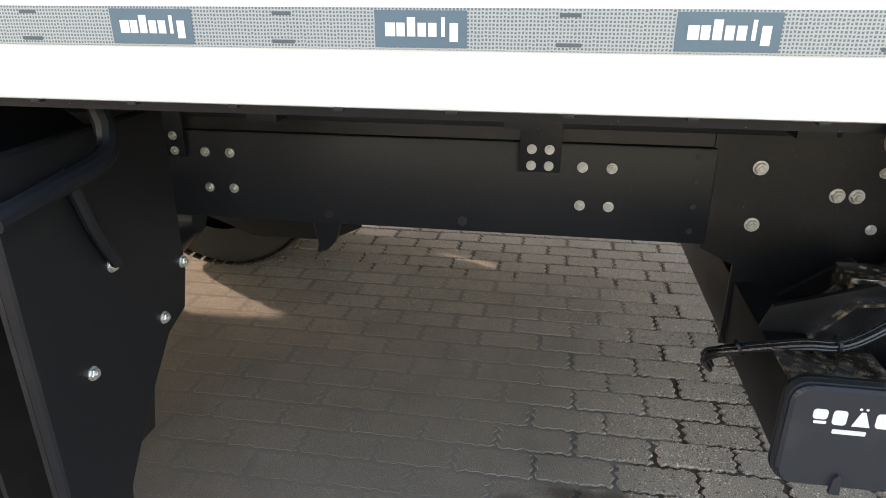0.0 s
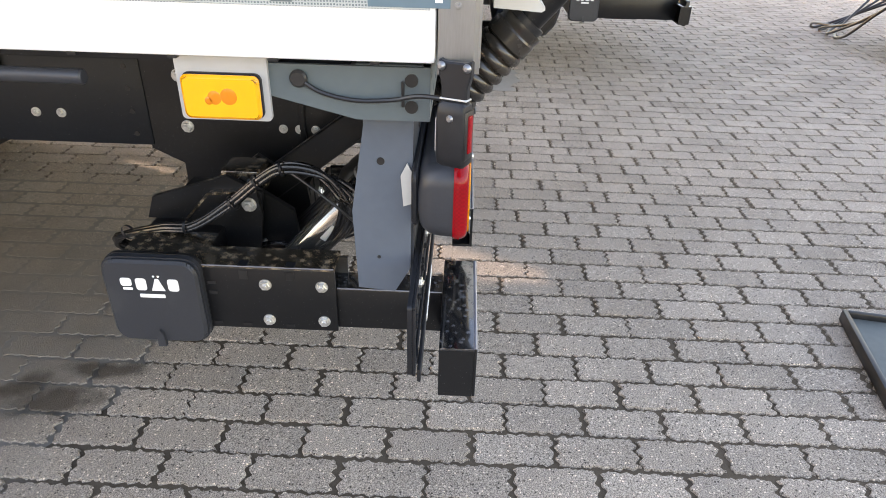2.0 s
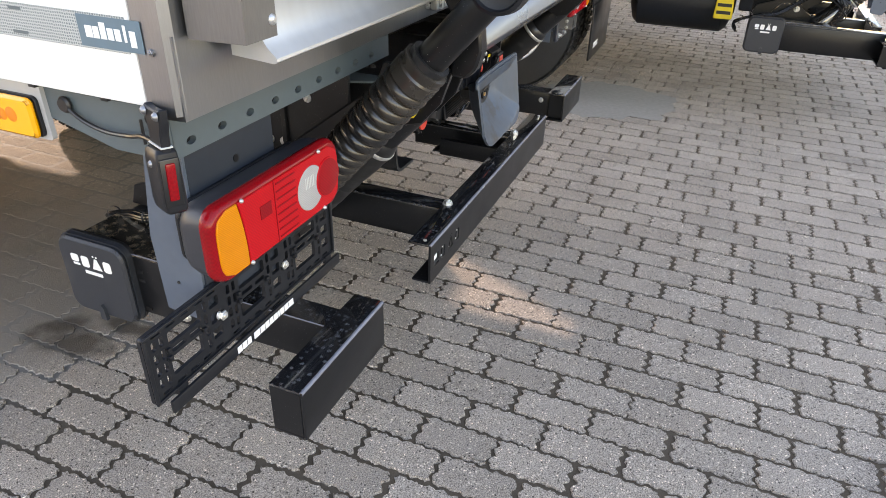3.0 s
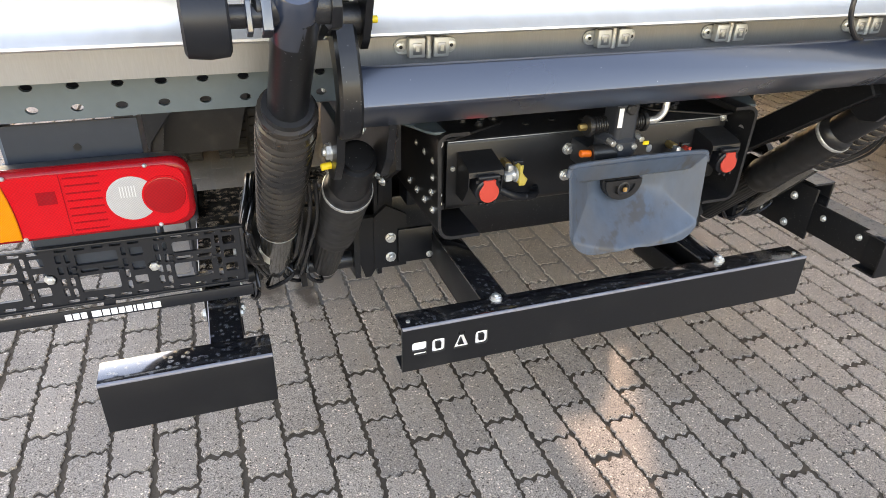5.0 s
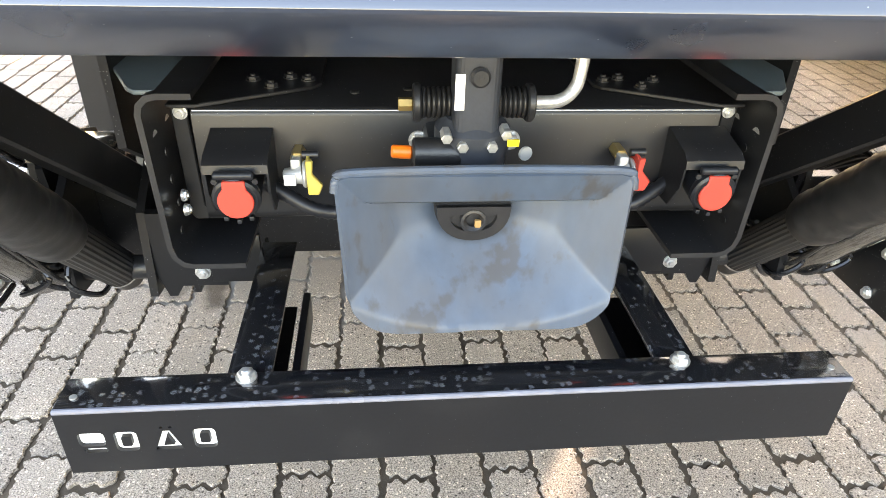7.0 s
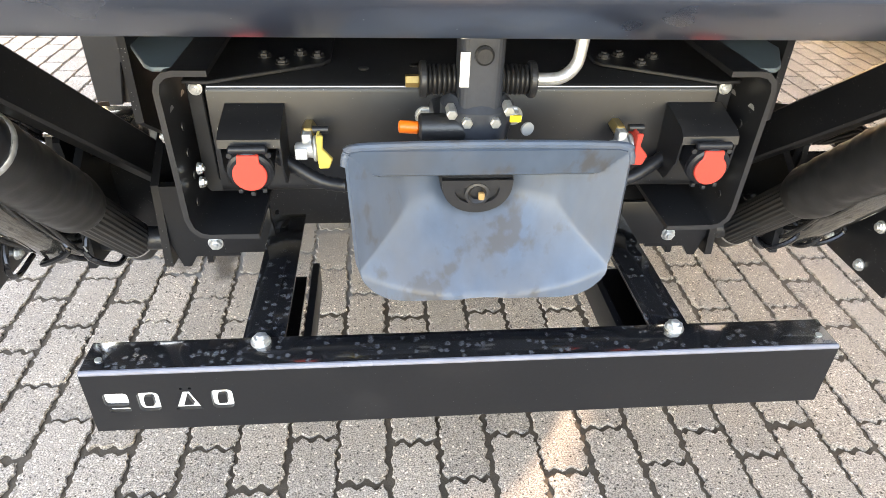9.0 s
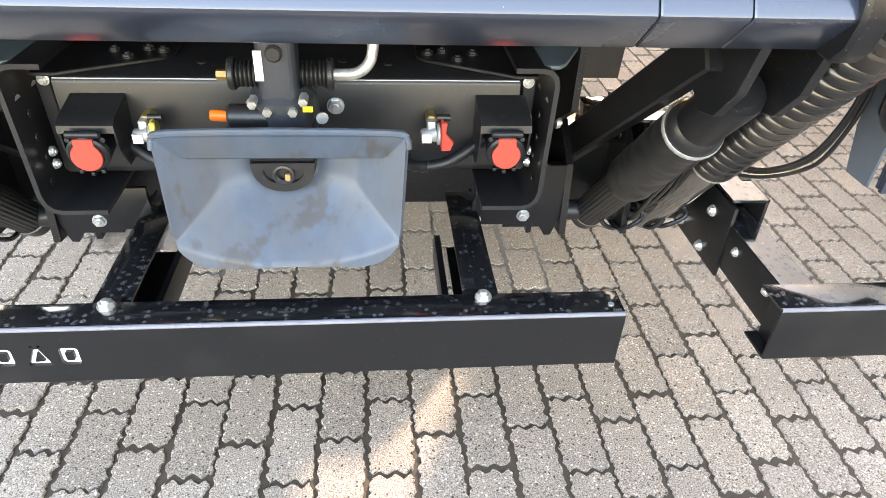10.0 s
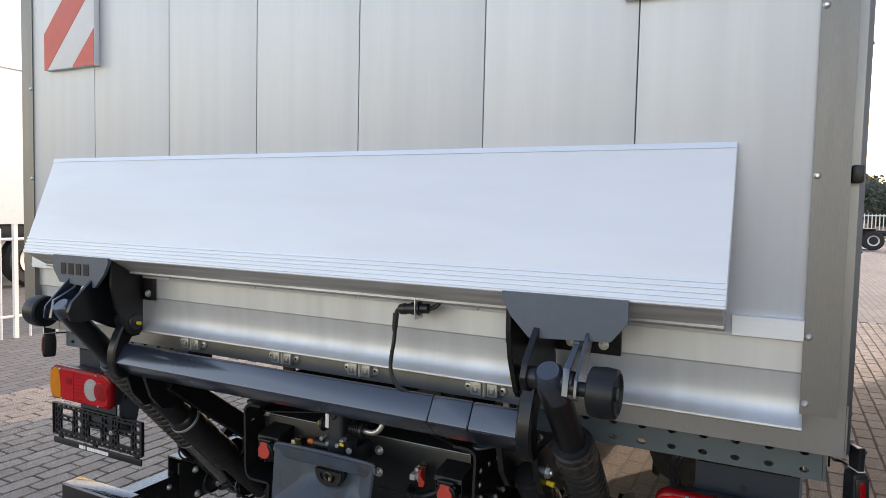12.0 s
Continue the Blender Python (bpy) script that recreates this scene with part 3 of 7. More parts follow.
def far_yard():
    """Beyond the modelled pavers the yard goes on as concrete slabs."""
    bm = bmesh.new()
    for x0, x1, y0, y1 in ((-300, -4.4, -200, 300), (-4.4, 8.4, 10.4, 300), (8.4, 300, -200, 300), (-4.4, 8.4, -200, -6.0)):
        box(bm, x0, x1, y0, y1, -0.06, -0.001)
    ob = part("pavement", bm, YARD, None)
    tagged(ob, "worn pale concrete yard around the paved strip", "pavement", kind="structure")


far_yard()

# ================= truck: cargo body =================
BX, BZ = 1.275, 1.108          # half width and underside of the cargo body


def cargo_body():
    t = thing("cargo_body", (0, 3.5, 0.9), "white box body of a rigid truck with stainless rear frame", "truck body")
    bm = box(bmesh.new(), -BX, BX, 0.022, 6.25, BZ, 3.75, 0.006)
    part("wall_panel", bm, WHITE, t, "white laminated side panel")
    for s in (-1, 1):
        bm = bmesh.new()
        box(bm, s * BX, s * (BX + 0.0015), 0.03, 6.24, 1.174, 1.217)
        tape = part("edging_tape", bm, TAPE, t, "grey patterned reflective edging tape")
        for k in range(20):
            y = 0.0555 + 0.3115 * k
            bm = box(bmesh.new(), s * (BX + 0.0016), s * (BX + 0.0022), y - 0.05, y + 0.05, 1.1765, 1.2145)
            plate = part("blue_panel", bm, PLATE_BLUE, tape, "blue-grey printed panel with plain white mark")
            bm = bmesh.new()
            for j, w in enumerate((0.009, 0.004, 0.009, 0.009, 0.009, 0.009, 0.011)):
                yy = y - s * (-0.036 + 0.0115 * j)
                h = 0.004 if j in (1, 4) else 0
                box(bm, s * (BX + 0.0022), s * (BX + 0.0028), yy - w / 2, yy + w / 2, 1.188 - (0.005 if j == 0 else 0), 1.202 + h * 1.4)
            part("brand_mark", bm, PRINT, plate)
            for zz, w in ((1.181, 0.026), (1.2105, 0.022)):
                bm = box(bmesh.new(), s * (BX + 0.0016), s * (BX + 0.002), y + 0.155 - w / 2, y + 0.155 + w / 2, zz - 0.002, zz + 0.002)
                part("print_bar", bm, PERF, tape)
    # stainless rear frame: corner posts, sill, header
    for s in (-1, 1):
        bm = prism(bmesh.new(), [(s * BX, 0.02), (s * (BX + 0.002), -0.025), (s * (BX - 0.008), -0.034), (s * (BX - 0.09), -0.034), (s * (BX - 0.09), 0.02)], "z", BZ - 0.004, 3.75)
        post = part("corner_post", bm, STEEL, t, "brushed stainless steel corner post")
        for z in (1.18, 1.5, 1.9, 2.4):
            bolt((s * (BX + 0.002), -0.004, z), (s, 0, 0), post, 0.004, STEEL, name="rivet")
    bm = strip(bmesh.new(), [(0.02, 1.095), (-0.033, 1.097), (-0.033, 1.20), (0.02, 1.21)], "x", -BX + 0.004, BX - 0.004, -0.01)
    part("rear_sill", bm, STEEL, t, "brushed stainless rear sill")
    bm = box(bmesh.new(), -BX + 0.09, BX - 0.09, -0.03, 0.02, 3.6, 3.75)
    part("header", bm, STEEL, t)
    # floor underside and cross bearers
    bm = bmesh.new()
    box(bm, -BX + 0.07, BX - 0.07, 0.06, 6.2, 1.085, BZ)
    for k in range(11):
        box(bm, -0.85, 0.85, 0.7 + 0.48 * k, 0.76 + 0.48 * k, 1.0, 1.09)
    part("floor_frame", bm, CHASSIS, t, "black floor frame with cross bearers")
    for s in (-1, 1):
        for k in range(24):
            part("sealant_blob", box(bmesh.new(), s * (BX - 0.016), s * (BX - 0.004), 0.094 + 0.13 * k + 0.02 * noise.noise((k, s, 0)), 0.106 + 0.13 * k, BZ - 0.004, BZ + 0.002, 0.001), RUBBER, t)
    return t


cargo = cargo_body()


def warning_board(s):
    t = thing("warning_board", (s * 0.96, -0.13, 1.99), "red and white diagonal striped warning board on the tail wall", "warning sign", "warning boards")
    y0, y1, zb, zt = -0.116, -0.136, 2.0, 2.42
    x0, x1 = min(s * 0.832, s * 1.088), max(s * 0.832, s * 1.088)
    part("backing", box(bmesh.new(), x0, x1, y1, y0, zb, zt, 0.001), WHITE_SIGN, t)
    for k in range(3):
        low = lambda x: zb - 0.285 + 0.27 * k + 1.035 * (x - x0)
        xs = [x for x in (x0 + (x1 - x0) * j / 24 for j in range(25)) if low(x) < zt and low(x) + 0.135 > zb + 0.001]
        if len(xs) > 1:
            pts = [(x, max(zb, low(x))) for x in xs] + [(x, min(zt, low(x) + 0.135)) for x in reversed(xs)]
            part("red_stripe", prism(bmesh.new(), pts, "y", y1 - 0.001, y1), ORANGE_SIGN, t)


warning_board(-1)
warning_board(1)

# ================= tail lift platform, folded upright =================
PY = -0.115


def platform():
    t = thing("tail_lift_platform", (0, -0.1, 1.15), "folded aluminium tail lift platform standing upright behind the body", "tail lift platform")
    edges = [-1.19, -0.86, -0.516, -0.17, 0.17, 0.516, 0.86, 1.19]
    for a, b in zip(edges, edges[1:]):
        bm = box(bmesh.new(), a + 0.0012, b - 0.0012, PY, PY + 0.03, 1.33, 3.55, 0.0015)
        part("platform_plank", bm, ALU, t, "upright aluminium platform plank")
    part("platform_core", box(bmesh.new(), -1.185, 1.185, PY + 0.026, -0.045, 1.2, 3.54), ALU_H, t)
    # lower extrusion with its rounded lip
    line = [(-0.103, 1.345), (-0.103, 1.270), (-0.099, 1.266), (-0.095, 1.240), (-0.0935, 1.220), (-0.094, 1.205), (-0.098, 1.190), (-0.105, 1.179), (-0.113, 1.172), (-0.118, 1.167), (-0.1185, 1.163), (-0.114, 1.160), (-0.05, 1.164), (-0.05, 1.345)]
    part("lip_extrusion", prism(bmesh.new(), line, "x", -1.19, 1.19), ALU_LIP, t, "extruded aluminium lower edge with rounded lip", 25)
    for s in (-1, 1):
        bm = prism(bmesh.new(), [(s * 1.185, PY - 0.004), (s * 1.246, PY - 0.004), (s * 1.252, -0.04), (s * 1.185, -0.04)], "z", 1.195, 3.5)
        guard = part("side_guard", bm, GUARD, t, "stainless steel side guard plate")
        for z in (1.215, 1.342, 1.642, 1.95, 2.3):
            part("rivet", lathe(bmesh.new(), (s * 1.193, PY - 0.004, z), (s * 1.193, PY - 0.009, z), [(0, 0.007), (0.5, 0.006), (1, 0.003)], 12), ZINC, guard)
        if s > 0:
            part("catch_plate", box(bmesh.new(), s * 1.252, s * 1.272, -0.06, -0.03, 1.632, 1.665, 0.003), CAST, guard)
    # folding tip hanging outwards
    a, b = Vector((-0.125, 1.706)), Vector((-0.235, 1.395))
    d = (b - a).normalized()
    nrm = Vector((d.y, -d.x))
    if nrm.x > 0:
        nrm = -nrm
    tip = bmesh.new()
    prism(tip, [tuple(a), tuple(b), tuple(b - nrm * 0.028), tuple(a - nrm * 0.014)], "x", -1.057, 1.057, 0.0015)
    tip = part("folding_tip", tip, ALU_TIP, t, "bright aluminium folding tip of the platform")
    for k in range(5):
        p = b - d * (0.006 + 0.0105 * k)
        q = p - d * 0.006
        bm = prism(bmesh.new(), [tuple(p), tuple(q), tuple(q + nrm * 0.0022), tuple(p + nrm * 0.0022)], "x", -1.056, 1.056)
        part("rib", bm, ALU_H, tip)
    p = a + d * 0.012
    part("rib", prism(bmesh.new(), [tuple(a), tuple(p), tuple(p + nrm * 0.002), tuple(a + nrm * 0.002)], "x", -1.056, 1.056), ALU_H, tip)
    # underside web from the tip back to the platform
    part("hinge_web", prism(bmesh.new(), [(-0.228, 1.392), (-0.213, 1.384), (-0.16, 1.352), (-0.104, 1.333), (-0.104, 1.345), (-0.19, 1.392)], "x", -1.05, 1.05), WEB, t, "oil-stained aluminium underside web")
    part("web_ridge", prism(bmesh.new(), [(-0.164, 1.3555), (-0.155, 1.3515), (-0.157, 1.3455), (-0.166, 1.3495)], "x", -1.05, 1.05), WEB, t)
    part("hinge_ledge", prism(bmesh.new(), [(-0.104, 1.330), (-0.128, 1.334), (-0.128, 1.372), (-0.104, 1.376)], "x", 1.062, 1.185), ALU_H, t)
    part("hinge_ledge", prism(bmesh.new(), [(-0.104, 1.330), (-0.128, 1.334), (-0.128, 1.372), (-0.104, 1.376)], "x", -1.185, -1.062), ALU_H, t)
    # plug for the platform lights with its cable down to the cross beam
    bm = box(bmesh.new(), 0.374, 0.3765, -0.168, -0.128, 1.302, 1.352, 0.0008)
    box(bm, 0.3765, 0.425, -0.160, -0.130, 1.3475, 1.350, 0.0006)
    sock = part("light_socket", bm, ZINC, t, "zinc-plated socket bracket")
    plug = lathe(bmesh.new(), (0.374, -0.150, 1.327), (0.325, -0.155, 1.322), [(0, 0.015), (0.3, 0.015), (0.32, 0.0125), (0.6, 0.0125), (0.62, 0.014), (0.9, 0.013), (1, 0.009)], 16)
    part("plug", plug, RUBBER, sock)
    part("socket_shell", lathe(bmesh.new(), (0.377, -0.150, 1.327), (0.405, -0.147, 1.329), [(0, 0.017), (0.15, 0.017), (0.2, 0.012), (0.9, 0.012), (1, 0.008)], 16), RUBBER, sock)
    part("feed_cable", hose(bmesh.new(), [(0.403, -0.147, 1.329), (0.418, -0.145, 1.334), (0.428, -0.141, 1.345), (0.436, -0.137, 1.349)], 0.006), RUBBER, sock)
    part("cable", hose(bmesh.new(), [(0.330, -0.154, 1.322), (0.318, -0.156, 1.312), (0.316, -0.16, 1.25), (0.31, -0.165, 1.18), (0.33, -0.168, 1.14), (0.36, -0.165, 1.125)], 0.005), RUBBER, sock)
    part("boot", lathe(bmesh.new(), (0.3175, -0.156, 1.312), (0.316, -0.159, 1.268), [(0, 0.008), (0.8, 0.0068), (1, 0.0055)], 10), RUBBER, sock)


platform()

# ================= lift mechanism =================


def latch(x):
    t = thing("sill_latch", (x, -0.034, 1.12), "zinc-plated buckle latch on the stainless rear sill", "latch", "sill latches")
    z = 1.127
    pl = prism(bmesh.new(), [(x + px, z + pz) for px, pz in rounded(-0.057, 0.057, -0.0135, 0.0135, 0.013)], "y", -0.037, -0.033, 0.001)
    part("base_plate", pl, GALV, t)
    for dx in (-0.046, 0.046):
        part("washer", lathe(bmesh.new(), (x + dx, -0.037, z), (x + dx, -0.0405, z), [(0, 0.0085), (0.6, 0.0085), (1, 0.006), (1, 0.003)], 16), ZINC, t)
        part("rivet", rod(bmesh.new(), (x + dx, -0.0405, z), (x + dx, -0.0425, z), 0.0032, 10, 0.0008), CAST, t)
    for dx, w in ((-0.020, 0.015), (0.024, 0.014)):
        b = part("buckle", box(bmesh.new(), x + dx - w, x + dx + w, -0.053, -0.037, z - 0.017, z + 0.017, 0.003), GALV, t)
        part("buckle_inset", box(bmesh.new(), x + dx - w * 0.55, x + dx + w * 0.55, -0.0542, -0.053, z - 0.011, z + 0.008, 0.001), STEEL, b)
        part("buckle_pin", box(bmesh.new(), x + dx - w * 0.2, x + dx + w * 0.2, -0.0552, -0.0542, z - 0.006, z + 0.003), ZINC, b)
    part("hinge_pin", rod(bmesh.new(), (x + 0.002, -0.047, z - 0.019), (x + 0.002, -0.047, z + 0.019), 0.0048, 12, 0.001), ZINC, t)
    part("spring_gap", box(bmesh.new(), x - 0.0045, x + 0.0085, -0.041, -0.0372, z - 0.014, z + 0.014), RUBBER, t)
    part("hook", hose(bmesh.new(), [(x + 0.018, -0.046, z + 0.015), (x + 0.022, -0.052, z + 0.023), (x + 0.028, -0.046, z + 0.026)], 0.003, 8), STEEL, t)


for x in (-0.500, -0.132, 0.138, 0.506):
    latch(x)

lift = thing("tail_lift", (0, 0.3, 0.4), "black hydraulic tail lift with arms, cylinders and cross beam", "tail lift")


def bellows(bm, p0, p1, r0, r1, n):
    prof = [(0, r0 * 0.92)]
    for k in range(n):
        a = k / n
        r = r0 + (r1 - r0) * a
        prof += [(a + 0.10 / n, r * 0.915), (a + 0.28 / n, r * 0.99), (a + 0.50 / n, r * 1.015), (a + 0.72 / n, r * 0.99), (a + 0.92 / n, r * 0.915), (a + 0.998 / n, r * 0.855)]
    prof.append((1, r1 * 0.9))
    return lathe(bm, p0, p1, prof, 28)


def creased(bm, p0, p1, radius, depth, seed):
    """A loose fabric sleeve along p0-p1 with diagonal folds."""
    m, length = basis(p0, p1)
    n, seg = 46, 30
    rings = []
    for j in range(n + 1):
        f = j / n
        ring = []
        for k in range(seg):
            a = 2 * math.pi * k / seg
            fold = noise.noise((math.cos(a) * 1.3 + f * 3, math.sin(a) * 1.3, f * 11 + seed)) + 0.6 * noise.noise((math.cos(a) * 2.6, math.sin(a) * 2.6 + f * 4, f * 26 + seed))
            q = (radius + depth * fold * min(1, 8 * f, 8 * (1 - f))) * (0.80 + 0.20 * min(1, f / 0.09) ** 0.5)
            ring.append(bm.verts.new(m @ Vector((q * math.cos(a), q * math.sin(a), f * length))))
        rings.append(ring)
    for r0, r1 in zip(rings, rings[1:]):
        for k in range(seg):
            bm.faces.new((r0[k], r0[(k + 1) % seg], r1[(k + 1) % seg], r1[k]))
    bm.faces.new(rings[0][::-1])
    bm.faces.new(rings[-1])
    return bm


def fluted(bm, p0, p1, r0, r1, n):
    """A rubber boot with pleats along its length."""
    m, length = basis(p0, p1)
    rings = []
    for j in range(5):
        f = j / 4
        r = r0 + (r1 - r0) * f
        rings.append([bm.verts.new(m @ Vector(((r - 0.0016 * (k % 2)) * math.cos(math.pi * k / n), (r - 0.0016 * (k % 2)) * math.sin(math.pi * k / n), f * length))) for k in range(2 * n)])
    for a, b in zip(rings, rings[1:]):
        for k in range(2 * n):
            bm.faces.new((a[k], a[(k + 1) % (2 * n)], b[(k + 1) % (2 * n)], b[k]))
    bm.faces.new(rings[0][::-1])
    bm.faces.new(rings[-1])
    return bm


# cross tube with its end covers
TUBE = (0.53, 0.715, 0.41, 0.585)
part("cross_tube", box(bmesh.new(), -0.955, 0.955, TUBE[0] + 0.004, TUBE[1] - 0.004, TUBE[2] + 0.004, TUBE[3] - 0.006, 0.008), BLACK, lift, "square black cross tube")
for s in (-1, 1):
    bm = box(bmesh.new(), s * 0.80 if s > 0 else -0.95, 0.95 if s > 0 else -0.80, TUBE[0] + 0.003, TUBE[1] - 0.003, TUBE[3] - 0.0065, TUBE[3] - 0.001)
    part("tube_top", bm, MUDDY if s < 0 else WET, lift, "tube top with dried splashes of mud")
    poly = rounded(0.520, 0.728, 0.398, 0.610, 0.034)
    cov = bmesh.new()
    prism(cov, poly, "x", s * 0.945, s * 0.960)
    mid = [(0.624 + (y - 0.624) * 0.975, 0.504 + (z - 0.504) * 0.975) for y, z in poly]
    prism(cov, mid, "x", s * 0.958, s * 0.973, 0.006)
    cov = part("end_cover", cov, COVER, lift, "charcoal plastic end cover with a plain white mark")
    part("cover_seam", prism(bmesh.new(), [(0.624 + (y - 0.624) * 1.012, 0.504 + (z - 0.504) * 1.012) for y, z in poly], "x", s * 0.938, s * 0.946), RUBBER, cov)
    bm = bmesh.new()
    e = -1 if s < 0 else 1

    def mark(y0, y1, z0, z1, r=0.003):
        prism(bm, rounded(min(y0, y1), max(y0, y1), z0, z1, r, 3), "x", s * 0.9728, s * 0.9738)
    yy = 0.625 - e * 0.062
    mark(yy, yy + e * 0.024, 0.5455, 0.566, 0.006)
    mark(yy + e * 0.003, yy + e * 0.024, 0.5365, 0.5425, 0.002)
    for k in range(3):
        y0 = yy + e * (0.032 + 0.034 * k)
        if k == 1:
            prism(bm, [(y0 - e * 0.002, 0.5365), (y0 + e * 0.009, 0.566), (y0 + e * 0.016, 0.566), (y0 + e * 0.027, 0.5365)], "x", s * 0.9728, s * 0.9738)
            for dy in (0.007, 0.017):
                mark(y0 + e * (dy - 0.0025), y0 + e * (dy + 0.0025), 0.5695, 0.574, 0.002)
        else:
            mark(y0, y0 + e * 0.023, 0.5365, 0.566, 0.006)
    mark(yy + e * 0.036, yy + e * 0.090, 0.5185, 0.5275, 0.002)
    part("brand_mark", bm, PRINT, cov)
    part("latch_tab", prism(bmesh.new(), [(0.624 - 0.009, 0.394), (0.624 + 0.009, 0.394), (0.624 + 0.007, 0.426), (0.624, 0.436), (0.624 - 0.007, 0.426)], "x", s * 0.972, s * 0.981), COVER, cov)

# slotted carrier rails of the outer underrun bars
for s in (-1, 1):
    xo, xi = 0.945, 0.865
    bm = bmesh.new()
    box(bm, min(s * xo, s * (xo - 0.007)), max(s * xo, s * (xo - 0.007)), 0.240, TUBE[0] - 0.002, 0.428, 0.582, 0.001)
    rail = part("carrier_plate", bm, BLACK, lift, "black slotted carrier plate")
    part("carrier_top", box(bmesh.new(), s * xi if s > 0 else -xo, xo if s > 0 else -xi, 0.240, TUBE[0] - 0.002, 0.582, 0.588), MUDDY if s < 0 else WET, rail)
    part("edge_wear", rod(bmesh.new(), (s * (xo - 0.001), 0.242, 0.5872), (s * (xo - 0.001), TUBE[0] - 0.004, 0.5872), 0.0016, 8), EDGE_SHINE, rail)
    for y, z in ((0.39, 0.544), (0.39, 0.453), (0.269, 0.544), (0.269, 0.454)):
        bolt((s * xo, y, z), (s, 0, 0), rail, 0.0115)
    for y, z in ((0.435, 0.565), (0.335, 0.565), (0.44, 0.438), (0.345, 0.438), (0.505, 0.545), (0.505, 0.52), (0.505, 0.44)):
        part("slot", box(bmesh.new(), s * xo, s * (xo + 0.0012), y - 0.009, y + 0.009, z - (0.009 if z > 0.55 else 0.004), z + (0.012 if z > 0.55 else 0.004)), RUBBER, rail)
    for y in (0.435, 0.335):
        part("notch", box(bmesh.new(), min(s * xo, s * (xo - 0.022)) , max(s * xo, s * (xo - 0.022)), y - 0.010, y + 0.010, 0.588, 0.5895), CHASSIS, rail)
    # inner plate with its two bolts
    plate = part("inner_plate", box(bmesh.new(), min(s * xi, s * (xi + 0.008)), max(s * xi, s * (xi + 0.008)), 0.225, 0.46, 0.405, 0.575, 0.001), BLACK, rail)
    for y, z in ((0.302, 0.526), (0.312, 0.427), (0.42, 0.53), (0.42, 0.43)):
        bolt((s * xi, y, z), (-s, 0, 0), plate, 0.0115)

# hangers between chassis and cross tube
for s in (-1, 1):
    poly = [(0.40, 0.41), (0.72, 0.41), (0.72, 0.62), (0.80, 0.66), (0.80, 0.94), (0.20, 0.94), (0.20, 0.80), (0.36, 0.70), (0.40, 0.58)]
    part("hanger_plate", prism(bmesh.new(), poly, "x", s * 0.478, s * 0.49), BLACK, lift, "bolted black hanger plate")
    for y, z in ((0.698, 0.856), (0.695, 0.723), (0.53, 0.80), (0.49, 0.80)):
        bolt((s * 0.49, y, z), (s, 0, 0), lift, 0.014)
    for k in range(4):
        for z in (0.855, 0.725):
            bolt((s * 0.49, 0.445 - 0.042 * k, z), (s, 0, 0), lift, 0.010)
    # fixing plates behind the middle bar with paired bolts
    pl = part("fixing_plate", prism(bmesh.new(), [(s * 0.415, 0.445), (s * 0.505, 0.445), (s * 0.505, 0.60), (s * 0.47, 0.63), (s * 0.415, 0.60)], "y", 0.372, 0.384), BLACK, lift)
    for z in (0.535, 0.476):
        bolt((s * 0.459, 0.372, z), (0, -1, 0), pl, 0.0125)
    part("leg_plate", box(bmesh.new(), min(s * 0.45, s * 0.50), max(s * 0.45, s * 0.50), 0.386, 0.40, 0.58, 1.0, 0.001), BLACK, lift)
    part("foot", prism(bmesh.new(), [(s * 0.50, 0.445), (s * 0.515, 0.42), (s * 0.53, 0.42), (s * 0.545, 0.47), (s * 0.545, 0.60), (s * 0.50, 0.60)], "y", 0.375, 0.395), BLACK, lift)
    part("bearing_plate", prism(bmesh.new(), [(0.36, 0.43), (0.60, 0.40), (0.63, 0.58), (0.50, 0.68), (0.38, 0.60)], "x", s * 0.545, s * 0.56), BLACK, lift)
    part("bearing_plate", prism(bmesh.new(), [(0.36, 0.43), (0.60, 0.40), (0.63, 0.58), (0.50, 0.68), (0.38, 0.60)], "x", s * 0.69, s * 0.705), BLACK, lift)
    part("bearing_plate", prism(bmesh.new(), [(0.47, 0.42), (0.56, 0.40), (0.63, 0.58), (0.56, 0.66), (0.45, 0.67), (0.44, 0.61)], "x", s * 0.742, s * 0.755), BLACK, lift)
    part("bearing_pin", rod(bmesh.new(), (s * 0.535, 0.42, 0.46), (s * 0.84, 0.42, 0.46), 0.024, 18, 0.003), CAST, lift)
    bolt((s * 0.755, 0.468, 0.637), (s, 0, 0), lift, 0.015)
    part("arm_bracket", prism(bmesh.new(), [(0.45, 0.585), (0.72, 0.585), (0.70, 0.64), (0.52, 0.70), (0.44, 0.66)], "x", s * 0.727, s * 0.740), BLACK, lift)
    part("bracket_flange", strip(bmesh.new(), [(0.632, 0.585), (0.562, 0.664), (0.45, 0.674)], "x", s * 0.66, s * 0.757, 0.006), MUDDY if s < 0 else WET, lift, "bent flange with dried mud" if s < 0 else "")
    part("step_block", box(bmesh.new(), min(s * 0.60, s * 0.69), max(s * 0.60, s * 0.69), 0.46, 0.55, 0.62, 0.69, 0.004), MUDDY if s < 0 else WET, lift)

    # lifting arm: welded box section from the cross tube to the cross beam
    a, b = Vector((0.53, 0.563)), Vector((-0.06, 1.004))
    d = (b - a).normalized()
    nn = Vector((-d.y, d.x))
    bm = prism(bmesh.new(), [tuple(a - nn * 0.036), tuple(b - nn * 0.034), tuple(b + nn * 0.034), tuple(a + nn * 0.042)], "x", s * 0.560, s * 0.588, 0.004)
    part("lifting_arm", bm, BLACK, lift, "black box-section lifting arm")
